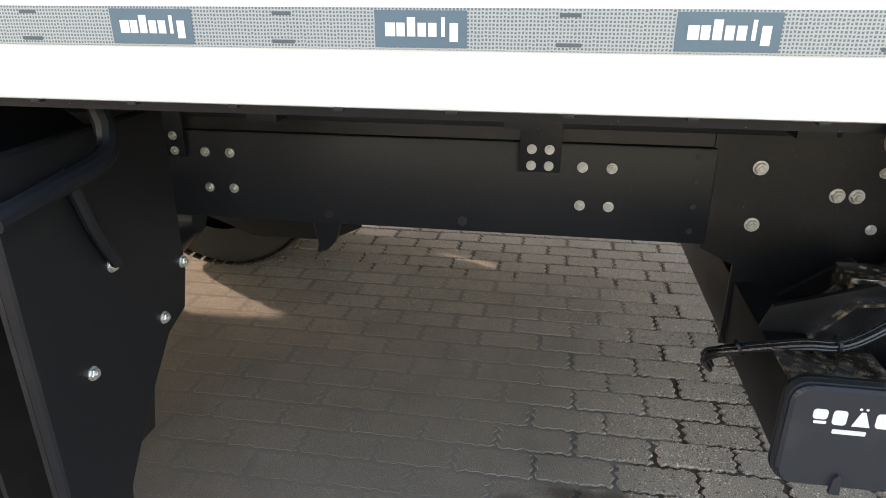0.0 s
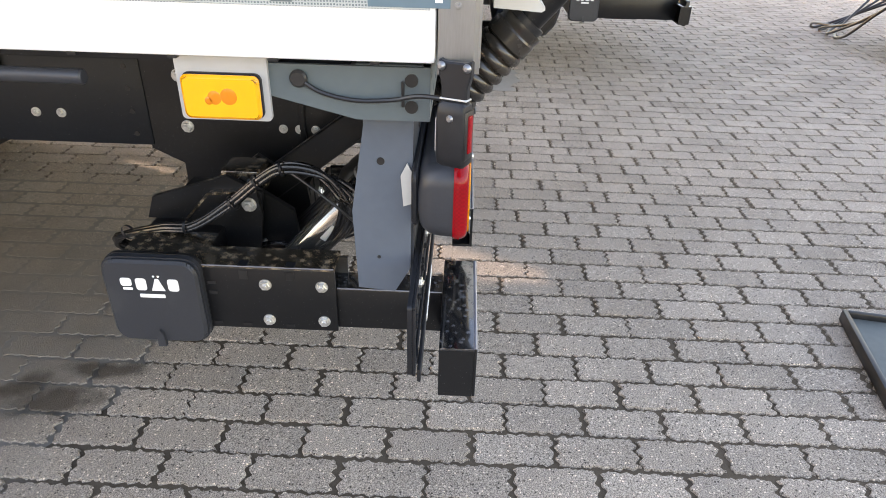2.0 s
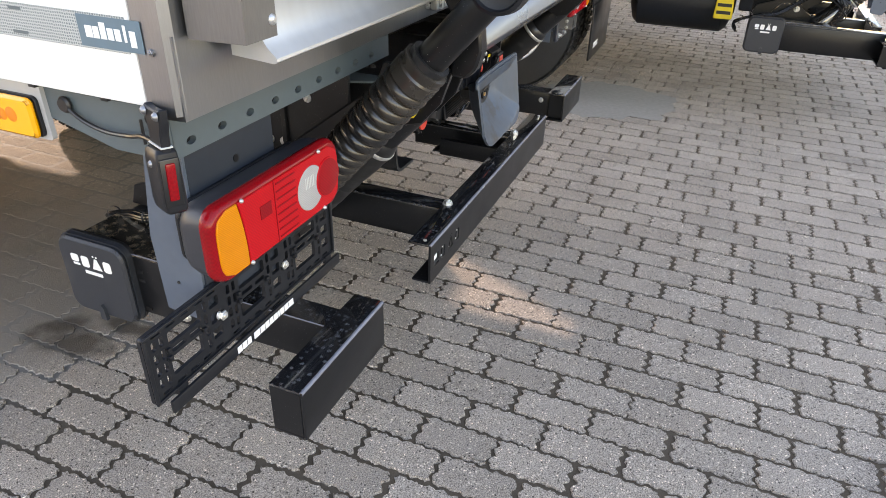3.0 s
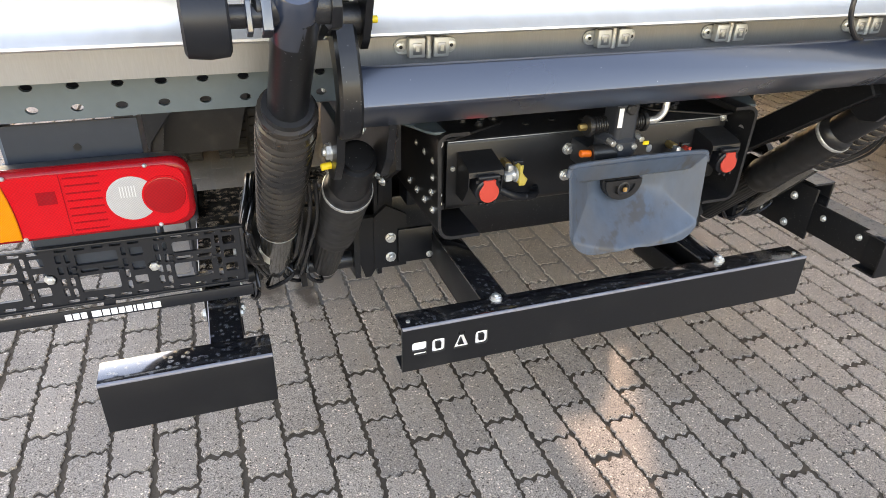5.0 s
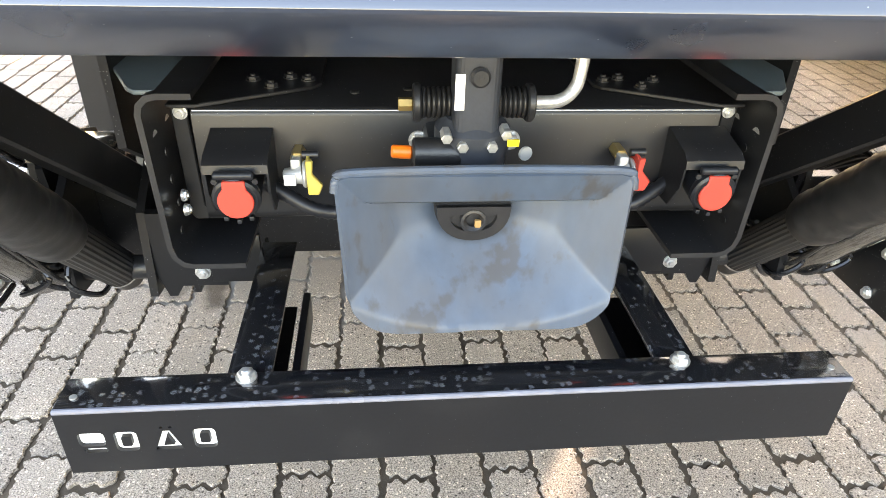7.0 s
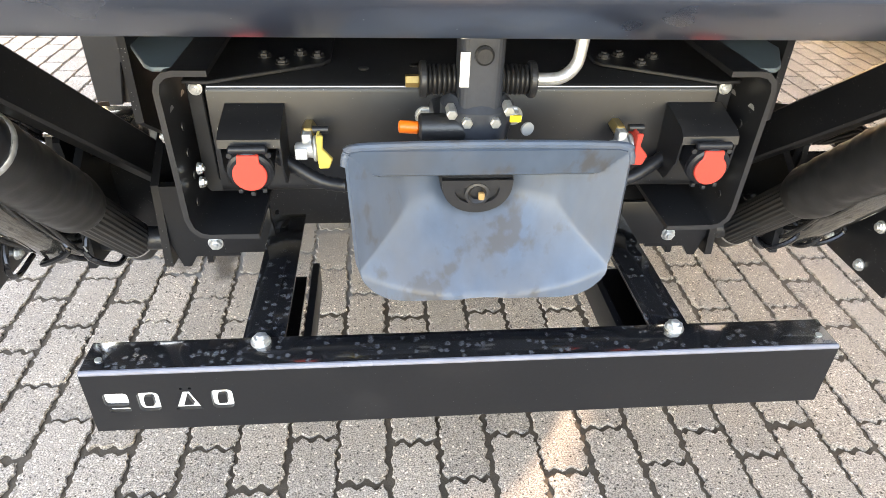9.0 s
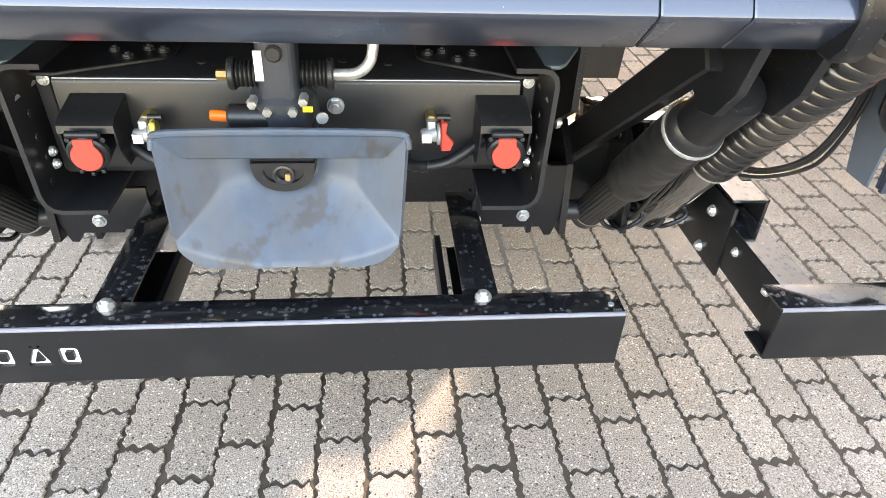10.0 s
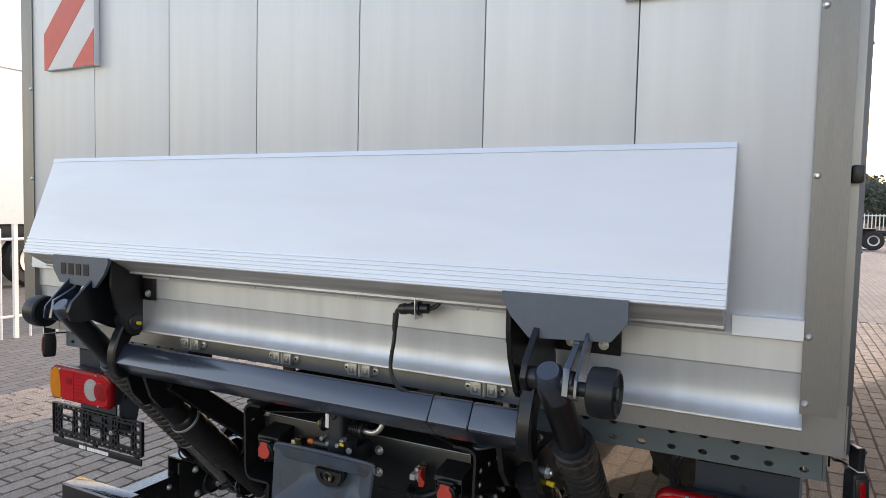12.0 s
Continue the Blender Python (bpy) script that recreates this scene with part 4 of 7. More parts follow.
    # lift cylinder
    p0, p1 = Vector((s * 0.632, 0.462, 0.416)), Vector((s * 0.632, -0.060, 0.946))
    bm = bmesh.new()
    lathe(bm, p0, p1, [(0, 0.028), (0.02, 0.036), (0.70, 0.036), (0.71, 0.040), (0.74, 0.040), (0.75, 0.028), (1, 0.028)], 26)
    cyl = part("lift_cylinder", bm, BLACK, lift, "black hydraulic lift cylinder in a loose sleeve")
    bm = bmesh.new()
    q0, q1 = p0.lerp(p1, 0.40), p0.lerp(p1, 0.80)
    creased(bm, q0, q1, 0.0495, 0.0030, s)
    part("sleeve", bm, SLEEVE, cyl, "creased black protective sleeve", 60)
    part("sleeve_cuff", lathe(bmesh.new(), p0.lerp(p1, 0.80), p0.lerp(p1, 0.835), [(0, 0.048), (0.4, 0.047), (0.8, 0.041), (1, 0.036)], 26), RUBBER, cyl)
    part("fluted_boot", fluted(bmesh.new(), p0.lerp(p1, 0.07), p0.lerp(p1, 0.46), 0.0375, 0.0385, 26), SLEEVE, cyl, "pleated black rubber boot", 25)
    part("boot_ring", lathe(bmesh.new(), p0.lerp(p1, 0.075), p0.lerp(p1, 0.085), [(0, 0.0392), (1, 0.0392)], 26, False), ZINC, cyl)
    part("sleeve_clamp", lathe(bmesh.new(), p0.lerp(p1, 0.785), p0.lerp(p1, 0.80), [(0, 0.050), (0.2, 0.0515), (0.8, 0.0515), (1, 0.050)], 28), ZINC, cyl)
    part("cylinder_head", lathe(bmesh.new(), p0.lerp(p1, 0.83), p0.lerp(p1, 0.985), [(0, 0.034), (0.02, 0.040), (0.93, 0.040), (1, 0.037), (1, 0.004), (0.985, 0.003)], 28), BLACK, cyl, "black cylinder head with a flat cap")
    part("head_pin", rod(bmesh.new(), (s * 0.597, -0.03, 0.915), (s * 0.668, -0.03, 0.915), 0.018, 18, 0.002), CAST, cyl)
    # tilt cylinder with bellows
    p0, p1 = Vector((s * 0.770, 0.435, 0.43)), Vector((s * 0.750, -0.285, 1.235))
    bm = lathe(bmesh.new(), p0, p1, [(0, 0.030), (0.02, 0.038), (0.36, 0.038), (0.38, 0.028), (0.50, 0.028)], 26)
    tilt = part("tilt_cylinder", bm, BARREL, lift, "black hydraulic tilt cylinder")
    part("piston_rod", lathe(bmesh.new(), p0.lerp(p1, 0.48), p1, [(0, 0.028), (0.14, 0.028), (0.16, 0.032), (1, 0.031)], 26), BLACK, tilt, "satin black rod tube")
    b0, b1 = p0.lerp(p1, 0.345), p0.lerp(p1, 0.735)
    bel = bellows(bmesh.new(), b0, b1, 0.046, 0.0505, 17)
    lathe(bel, b1, p0.lerp(p1, 0.785), [(0, 0.046), (0.06, 0.0495), (0.55, 0.0495), (0.62, 0.0465), (0.72, 0.0465), (0.80, 0.0485), (0.97, 0.0475), (1, 0.036)], 28)
    bel = part("bellows", bel, BELLOWS, tilt, "ribbed black rubber bellows")
    for f in (0.352, 0.79):
        part("clamp", lathe(bmesh.new(), p0.lerp(p1, f - 0.008), p0.lerp(p1, f + 0.006), [(0, 0.040), (0.1, 0.0455), (0.9, 0.0455), (1, 0.040)] if f < 0.5 else [(0, 0.041), (1, 0.041)], 26), ZINC if f < 0.5 else CAST, tilt)
    eye = Vector((s * 0.752, -0.287, 1.237))
    w = (p1 - p0).normalized()
    part("cylinder_head", lathe(bmesh.new(), eye - w * 0.05, eye + w * 0.03, [(0, 0.031), (0.55, 0.0315), (0.9, 0.028), (1, 0.022)], 24), ANTHRACITE, tilt)
    part("cylinder_eye", rod(bmesh.new(), eye - Vector((0.05, 0, 0)) , eye + Vector((0.05, 0, 0)), 0.022, 18, 0.003), CAST, tilt)
    # head bracket under the platform
    xb0, xb1 = 0.635, 0.878
    poly = [(s * 0.626, 1.398), (s * 0.886, 1.398), (s * 0.886, 1.353), (s * 0.854, 1.314), (s * 0.687, 1.306), (s * 0.646, 1.348), (s * 0.626, 1.383)]
    bm = prism(bmesh.new(), poly, "y", -0.242, -0.232)
    plate = part("head_plate", bm, BLUEGREY, lift, "blue-grey head plate under the platform")
    if s < 0:
        mk = bmesh.new()
        for k in range(4):
            box(mk, -0.845 + 0.036 * k, -0.822 + 0.036 * k, -0.2435, -0.2418, 1.340, 1.375)
        part("brand_mark", mk, BLACK, plate)
    part("flange_plate", box(bmesh.new(), min(s * 0.586, s * 0.848), max(s * 0.586, s * 0.848), -0.114, -0.105, 1.262, 1.37, 0.002), BLACK, lift)
    for dx in (0.610, 0.672, 0.74, 0.812):
        bolt((s * dx, -0.114, 1.283), (0, -1, 0), lift, 0.0095)
    # fork round the cylinder head: a broad inner plate, a slim outer one
    slim = [(-0.195, 1.34), (-0.229, 1.34), (-0.240, 1.303), (-0.306, 1.268), (-0.316, 1.215), (-0.282, 1.200), (-0.262, 1.228), (-0.225, 1.29)]
    broad = [(-0.165, 1.385), (-0.229, 1.385), (-0.240, 1.33), (-0.275, 1.298), (-0.306, 1.268), (-0.318, 1.240), (-0.308, 1.214), (-0.282, 1.206), (-0.239, 1.208), (-0.19, 1.182), (-0.155, 1.168), (-0.130, 1.172), (-0.121, 1.19), (-0.121, 1.235), (-0.132, 1.28), (-0.150, 1.33)]
    for dx, poly in ((0.704, broad), (0.788, slim)):
        part("fork_plate", prism(bmesh.new(), poly, "x", s * (dx - 0.0065), s * (dx + 0.0065), 0.001), BLACK if dx < 0.75 else ANTHRACITE, lift)
    poly = [(-0.118, 1.385), (-0.226, 1.385), (-0.226, 1.31), (-0.212, 1.25), (-0.188, 1.20), (-0.172, 1.168), (-0.155, 1.152), (-0.132, 1.153), (-0.120, 1.170), (-0.118, 1.20)]
    part("cheek_plate", prism(bmesh.new(), poly, "x", s * 0.630, s * 0.642, 0.001), BLACK, lift)
    # curved link at the beam's end
    poly = [(-0.122, 1.212), (-0.135, 1.224), (-0.155, 1.218), (-0.168, 1.195), (-0.190, 1.155), (-0.205, 1.115), (-0.209, 1.075), (-0.200, 1.042), (-0.18, 1.02), (-0.145, 1.022), (-0.148, 1.048), (-0.168, 1.075), (-0.158, 1.118), (-0.138, 1.148), (-0.124, 1.170)]
    part("curved_link", prism(bmesh.new(), poly, "x", s * 0.650, s * 0.686, 0.005), BLACK, lift, "curved black link arm")
    part("link_pin", rod(bmesh.new(), (s * 0.625, -0.146, 1.196), (s * 0.70, -0.146, 1.196), 0.024, 18, 0.003), CAST, lift)
    part("grease_cap", rod(bmesh.new(), (s * 0.625, -0.142, 1.193), (s * 0.612, -0.142, 1.193), 0.0055, 12), YELLOW, lift)
    # floor roller
    c0, c1 = Vector((s * 0.832, -0.296, 1.229)), Vector((s * 0.886, -0.296, 1.229))
    part("roller", lathe(bmesh.new(), c0, c1, [(0.08, 0.026), (0.06, 0.037), (0, 0.040), (0.06, 0.046), (0.5, 0.0485), (0.94, 0.046), (1, 0.040), (0.90, 0.037), (0.82, 0.026)], 30), PLASTIC, lift, "black plastic floor roller")
    part("roller_axle", rod(bmesh.new(), (s * 0.79, -0.296, 1.229), (s * 0.884, -0.296, 1.229), 0.014, 14, 0.002), CAST, lift)
    for dx in (0.806,):
        part("roller_bracket", prism(bmesh.new(), [(-0.20, 1.33), (-0.24, 1.33), (-0.318, 1.25), (-0.322, 1.215), (-0.30, 1.205), (-0.27, 1.212)], "x", s * dx, s * (dx + 0.007), 0.001), ANTHRACITE, lift)
    # knee: link between arms and cross beam, yellow capped nipple
    poly = [(-0.15, 1.03), (0.0, 1.03), (0.022, 0.975), (0.0, 0.93), (-0.045, 0.905), (-0.085, 0.915), (-0.125, 0.96)]
    part("knee_plate", prism(bmesh.new(), poly, "x", s * 0.668, s * 0.682, 0.001), BLACK, lift)
    part("knee_plate", prism(bmesh.new(), poly, "x", s * 0.583, s * 0.597, 0.001), BLACK, lift)
    bolt((s * 0.682, -0.075, 0.965), (s, 0, 0), lift, 0.014)
    part("grease_cap", rod(bmesh.new(), (s * 0.682, -0.07, 0.938), (s * 0.700, -0.072, 0.936), 0.0065, 12), YELLOW, lift)
    # hydraulic hoses beside the tilt cylinder
    for k in range(3):
        x = s * (0.695 + 0.014 * k)
        part("hydraulic_hose", hose(bmesh.new(), [(x, 0.44, 0.47), (x + s * 0.01, 0.36, 0.47 + 0.02 * k), (x, 0.25, 0.60), (x - s * 0.01, 0.13, 0.74 + 0.02 * k), (x, 0.05, 0.86)], 0.0048), HOSE, lift)
    for k in range(3 if s > 0 else 0):
        x = s * (0.80 + 0.012 * k)
        part("hydraulic_hose", hose(bmesh.new(), [(x, 0.50, 0.62), (x + s * 0.012, 0.40 - 0.02 * k, 0.70), (x, 0.33, 0.66 - 0.03 * k), (x - s * 0.02, 0.36, 0.53), (x, 0.46, 0.47)], 0.006), RUBBER, lift)
    # silver cylinder barrel seen from the side
    lab = basis(p0.lerp(p1, 0.19), p1)[0] @ Matrix.Rotation(radians(-62 if s < 0 else 62), 4, "Z")
    for k in range(5):
        part("barrel_label" if k == 0 else "label_strip", box(bmesh.new(), -0.0041, 0.0041, -0.0388, -0.0376, 0, 0.045, m=lab @ Matrix.Rotation(radians(-24 + 12 * k), 4, "Z")), LABEL, tilt)
    rnd = random.Random(11 + s)
    for k in range(4):
        x, y, z = s * (0.665 + 0.05 * k + rnd.uniform(-0.01, 0.01)), 0.40 + rnd.uniform(-0.03, 0.03), 0.46
        q, e = rnd.uniform(-0.02, 0.035), rnd.uniform(-0.025, 0.025)
        part("hose_loop", hose(bmesh.new(), [(x, y + 0.06, z + 0.05), (x + e, y - 0.02, z + 0.05 + q), (x + e * 1.6, y - 0.045 - q, z + 0.015), (x - e, y - 0.03, z - 0.02 - q * 0.4), (x - e, y + 0.04, z - 0.03)], 0.0055, 8, 6), HOSE, lift)
        part("hose_fitting", rod(bmesh.new(), (x, y + 0.055, z + 0.048), (x + 0.002, y + 0.03, z + 0.062), 0.008, 6, 0.001), ZINC if k % 2 else CAST, lift)

# cross beam with sloped face
beam_poly = [(-0.085, 1.085), (-0.156, 1.092), (-0.159, 1.129), (-0.170, 1.127), (-0.199, 1.078), (-0.1995, 1.0745), (-0.197, 1.071), (-0.148, 1.0265), (-0.085, 1.022), (-0.07, 1.04)]
beam = part("cross_beam", prism(bmesh.new(), beam_poly, "x", -0.655, 0.43, 0.002), ANTHRACITE, lift, "anthracite cross beam with a sloped face")
for a, b in ((0.4315, 0.533), (0.5345, 0.655)):
    part("beam_cap", prism(bmesh.new(), beam_poly, "x", a, b, 0.002), ANTHRACITE, beam)
for s in (-1, 1):
    # grey-green rest plate lying on the channel bracket, under the beam
    bm = prism(bmesh.new(), [(s * 0.370, 0.128), (s * 0.385, 0.121), (s * 0.425, 0.121), (s * 0.438, 0.135), (s * 0.52, 0.30), (s * 0.40, 0.30)], "z", 0.9035, 0.910, 0.0015)
    part("rest_plate", bm, PERF, lift, "grey-green rest plate")


def side_wiring():
    """A loop of cables tied along the cross tube and up over the carrier."""
    t = thing("cable_loom", (-0.93, 0.72, 0.6), "loop of black hydraulic hoses tied over the carrier", "hose")
    for k in range(5):
        a = 1.26 * k
        dx, dz = 0.010 * math.cos(a), 0.010 * math.sin(a)
        w = 1 + 0.14 * (k - 2) / 2
        pts = [(-0.70 + dx, 0.79, 0.47 + dz), (-0.735 + dx, 0.812, 0.515 + dz), (-0.77 + dx, 0.765 + dz, 0.555), (-0.80 + dx, 0.66, 0.592 + dz * 0.6), (-0.808 + dx, 0.585, 0.604 + dz * 0.6), (-0.795 + dx, 0.50, 0.655 + dz),
               (-0.792 + dx, 0.42, 0.72 + dz), (-0.80 + dx, 0.36, 0.752 + dz), (-0.812 + dx, 0.30 - 0.012 * k, 0.742 + dz), (-0.832 + dx, 0.245 - 0.012 * k * w, 0.69), (-0.825 + dx, 0.255 - 0.009 * k, 0.62), (-0.806 + dx, 0.297 - dz, 0.55), (-0.78 + dx, 0.36 - dz, 0.48)]
        part("hose", hose(bmesh.new(), pts, 0.0052 if k % 2 else 0.0062, 10, 6), HOSE, t)
    for p, q in (((-0.808, 0.60, 0.604), (0, 1, 0)), ((-0.795, 0.49, 0.66), (0, 0.8, -0.6)), ((-0.77, 0.76, 0.56), (0, 0.8, -0.6)), ((-0.80, 0.37, 0.75), (0, 1, -0.2)), ((-0.793, 0.43, 0.712), (0, 0.8, -0.6))):
        d = Vector(q).normalized() * 0.003
        part("cable_tie", lathe(bmesh.new(), Vector(p) - d, Vector(p) + d, [(0, 0.0185), (1, 0.0185)], 14, False), PLASTIC, t)
    part("thin_cable", hose(bmesh.new(), [(-0.80, 0.37, 0.755), (-0.83, 0.30, 0.72), (-0.845, 0.22, 0.66), (-0.83, 0.20, 0.62), (-0.80, 0.24, 0.585)], 0.0035), RUBBER, t)


side_wiring()

# ================= underrun bars =================


def mark_holes(x, z):
    """Plain openings of a cut-out mark: a block, a bar and three hollow shapes; also the islands inside them."""
    holes = [rounded(x, x + 0.034, z - 0.006, z + 0.018, 0.006, 3), rounded(x + 0.004, x + 0.034, z - 0.018, z - 0.010, 0.003, 3)]
    islands = []
    for k in range(3):
        a = x + 0.046 + 0.051 * k
        if k == 1:
            holes.append([(a - 0.001, z - 0.018), (a + 0.013, z + 0.017), (a + 0.022, z + 0.017), (a + 0.036, z - 0.018)])
            islands.append([(a + 0.0105, z - 0.010), (a + 0.0175, z + 0.009), (a + 0.0245, z - 0.010)])
            for e in (0.009, 0.021):
                holes.append(rounded(a + e, a + e + 0.005, z + 0.021, z + 0.025, 0.0015, 2))
        else:
            holes.append(rounded(a, a + 0.030, z - 0.018, z + 0.018, 0.007, 3))
            islands.append(rounded(a + 0.0085, a + 0.0215, z - 0.009, z + 0.009, 0.003, 3))
    return holes, islands


def middle_bar():
    t = thing("underrun_bar", (0, -0.02, 0.43), "long black folded-steel underrun bar wet with rain drops", "underrun bar", "underrun bars")
    z0, z1, y0, y1 = 0.430, 0.545, -0.055, 0.008
    holes, islands = mark_holes(-0.528, 0.486)
    web = part("bar_web", pierced(bmesh.new(), [(-0.55, z0), (0.55, z0), (0.55, z1 - 0.002), (-0.55, z1 - 0.002)], holes, "y", y0, y0 + 0.006), BLACK, t)
    part("mark_backing", box(bmesh.new(), -0.535, -0.335, y0 + 0.0062, y0 + 0.009, 0.462, 0.516), PRINT, web, "white plate behind the cut-out mark")
    for q in islands:
        part("mark_island", prism(bmesh.new(), q, "y", y0 + 0.0002, y0 + 0.0061), BLACK, web)
    bm = box(bmesh.new(), -0.55, 0.55, y0 + 0.0062, y1, z1 - 0.0062, z1 - 0.0002, 0.001)
    part("bar_top", bm, WET, t, "black top flange covered in rain drops")
    part("bar_bottom", box(bmesh.new(), -0.55, 0.55, y0 + 0.0062, y1 - 0.01, z0, z0 + 0.006, 0.001), BLACK, t)
    # Pale rod draws the highlight along the bar's front top edge.
    part("edge_wear", rod(bmesh.new(), (-0.549, y0 + 0.0032, z1 - 0.0032), (0.549, y0 + 0.0032, z1 - 0.0032), 0.0042, 10), EDGE_SHINE, web)
    for s in (-1, 1):
        xa = s * 0.31
        lo, hi = xa - 0.031, xa + 0.031
        part("arm_top", box(bmesh.new(), lo, hi, y1 + 0.001, 0.372, z1 - 0.012, z1 - 0.006, 0.001), WET, t, "black arm top with dried drops")
        out = hi if s > 0 else lo
        part("arm_web", box(bmesh.new(), out - 0.006 if s > 0 else out, out if s > 0 else out + 0.006, y1 + 0.001, 0.40, 0.435, z1 - 0.012, 0.001), BLACK, t)
        part("arm_flange", box(bmesh.new(), lo, hi, 0.02, 0.30, 0.435, 0.441), BLACK, t)
        inn = -s * 0.05
        part("inner_rail", box(bmesh.new(), min(xa + inn, xa + inn * 1.25), max(xa + inn, xa + inn * 1.25), 0.01, 0.26, 0.44, 0.50, 0.001), BLACK, t)
        bolt((s * 0.3115, -0.002, z1), (0, 0, 1), t, 0.0125)
        part("arm_bracket", box(bmesh.new(), min(s * 0.345, s * 0.44), max(s * 0.345, s * 0.44), 0.36, 0.372, 0.46, 0.56, 0.001), BLACK, t)
        bolt((s * 0.352, 0.36, 0.475), (0, -1, 0), t, 0.008)
    for x in (-0.53, 0.53):
        part("rivet", rod(bmesh.new(), (x, -0.03, z1), (x, -0.03, z1 + 0.002), 0.005, 10), ZINC, t)


middle_bar()


def outer_bar(s):
    t = thing("underrun_bar", (s * 0.977, -0.02, 0.43), "short black steel underrun bar on its carrier arm", "underrun bar", "underrun bars")
    z0, z1, y0, y1 = 0.430, 0.547, -0.060, 0.012
    x0, x1 = (-1.138, -0.818) if s < 0 else (0.826, 1.15)
    part("bar_web", box(bmesh.new(), x0, x1, y0, y0 + 0.006, z0, z1, 0.002), BLACK, t)
    part("bar_top", box(bmesh.new(), x0, x1, y0 + 0.0062, y1, z1 - 0.006, z1 - 0.0003, 0.001), WET, t, "black top flange spotted with drying drops")
    part("edge_wear", rod(bmesh.new(), (x0 + 0.001, y0 + 0.0032, z1 - 0.0032), (x1 - 0.001, y0 + 0.0032, z1 - 0.0032), 0.0042, 10), EDGE_SHINE, t)
    part("bar_bottom", box(bmesh.new(), x0, x1, y0 + 0.0062, y1, z0, z0 + 0.006, 0.001), BLACK, t)
    xo = x0 if s < 0 else x1 - 0.006
    part("end_plate", box(bmesh.new(), xo, xo + 0.006, y0 + 0.0062, y1, z0 + 0.0062, z1 - 0.0062), BLACK, t)
    part("stiffener", box(bmesh.new(), *((-0.852, -0.846) if s < 0 else (0.852, 0.858)), y0 + 0.0064, y1 - 0.002, z0 + 0.0064, z1 - 0.0064), BLACK, t)
    xa, xb = (0.868, 0.936)
    a, b = (xa, xb) if s > 0 else (-xb, -xa)
    part("arm", box(bmesh.new(), a, b, y1 + 0.001, 0.30, 0.432, 0.534, 0.003), BLACK, t)
    part("arm_top", box(bmesh.new(), a + 0.002, b - 0.002, y1 + 0.001, 0.298, 0.534, 0.536), WET, t)
    part("edge_wear", rod(bmesh.new(), (s * 0.9345, y1 + 0.002, 0.5345), (s * 0.9345, 0.238, 0.5345), 0.0016, 8), EDGE_SHINE, t)
    for y in (0.05, 0.18):
        bolt((s * 0.868, y, 0.50), (-s, 0, 0), t, 0.009)


outer_bar(-1)
outer_bar(1)

# ================= rear cross member, coupling and sockets =================
cm = thing("rear_cross_member", (0, 0.3, 0.68), "black pressed-steel rear cross member with bolted brackets", "cross member")
line = [(0.215, 0.694), (0.186, 0.694), (0.178, 0.700), (0.176, 0.710), (0.176, 0.856), (0.1785, 0.8635), (0.186, 0.868), (0.42, 0.870)]
part("face_plate", strip(bmesh.new(), line, "x", -0.376, 0.376, -0.006), SATIN, cm, "satin black pressed face plate", 60)
# Bright rod imitates the highlight along the face plate's top bend.
part("worn_edge", rod(bmesh.new(), (-0.374, 0.1785, 0.8632), (0.374, 0.1785, 0.8632), 0.0018, 10), STEEL, cm, "bright rod standing for the highlight on the top edge")
for k in range(9):
    x = -0.31 + 0.0775 * k
    part("stud", rod(bmesh.new(), (x, 0.235 + 0.014 * (k % 2), 0.869), (x, 0.235 + 0.014 * (k % 2), 0.873), 0.008, 14, 0.002), CAST, cm)
part("lower_member", box(bmesh.new(), -0.40, 0.40, 0.42, 0.50, 0.60, 0.74, 0.004), CHASSIS, cm)
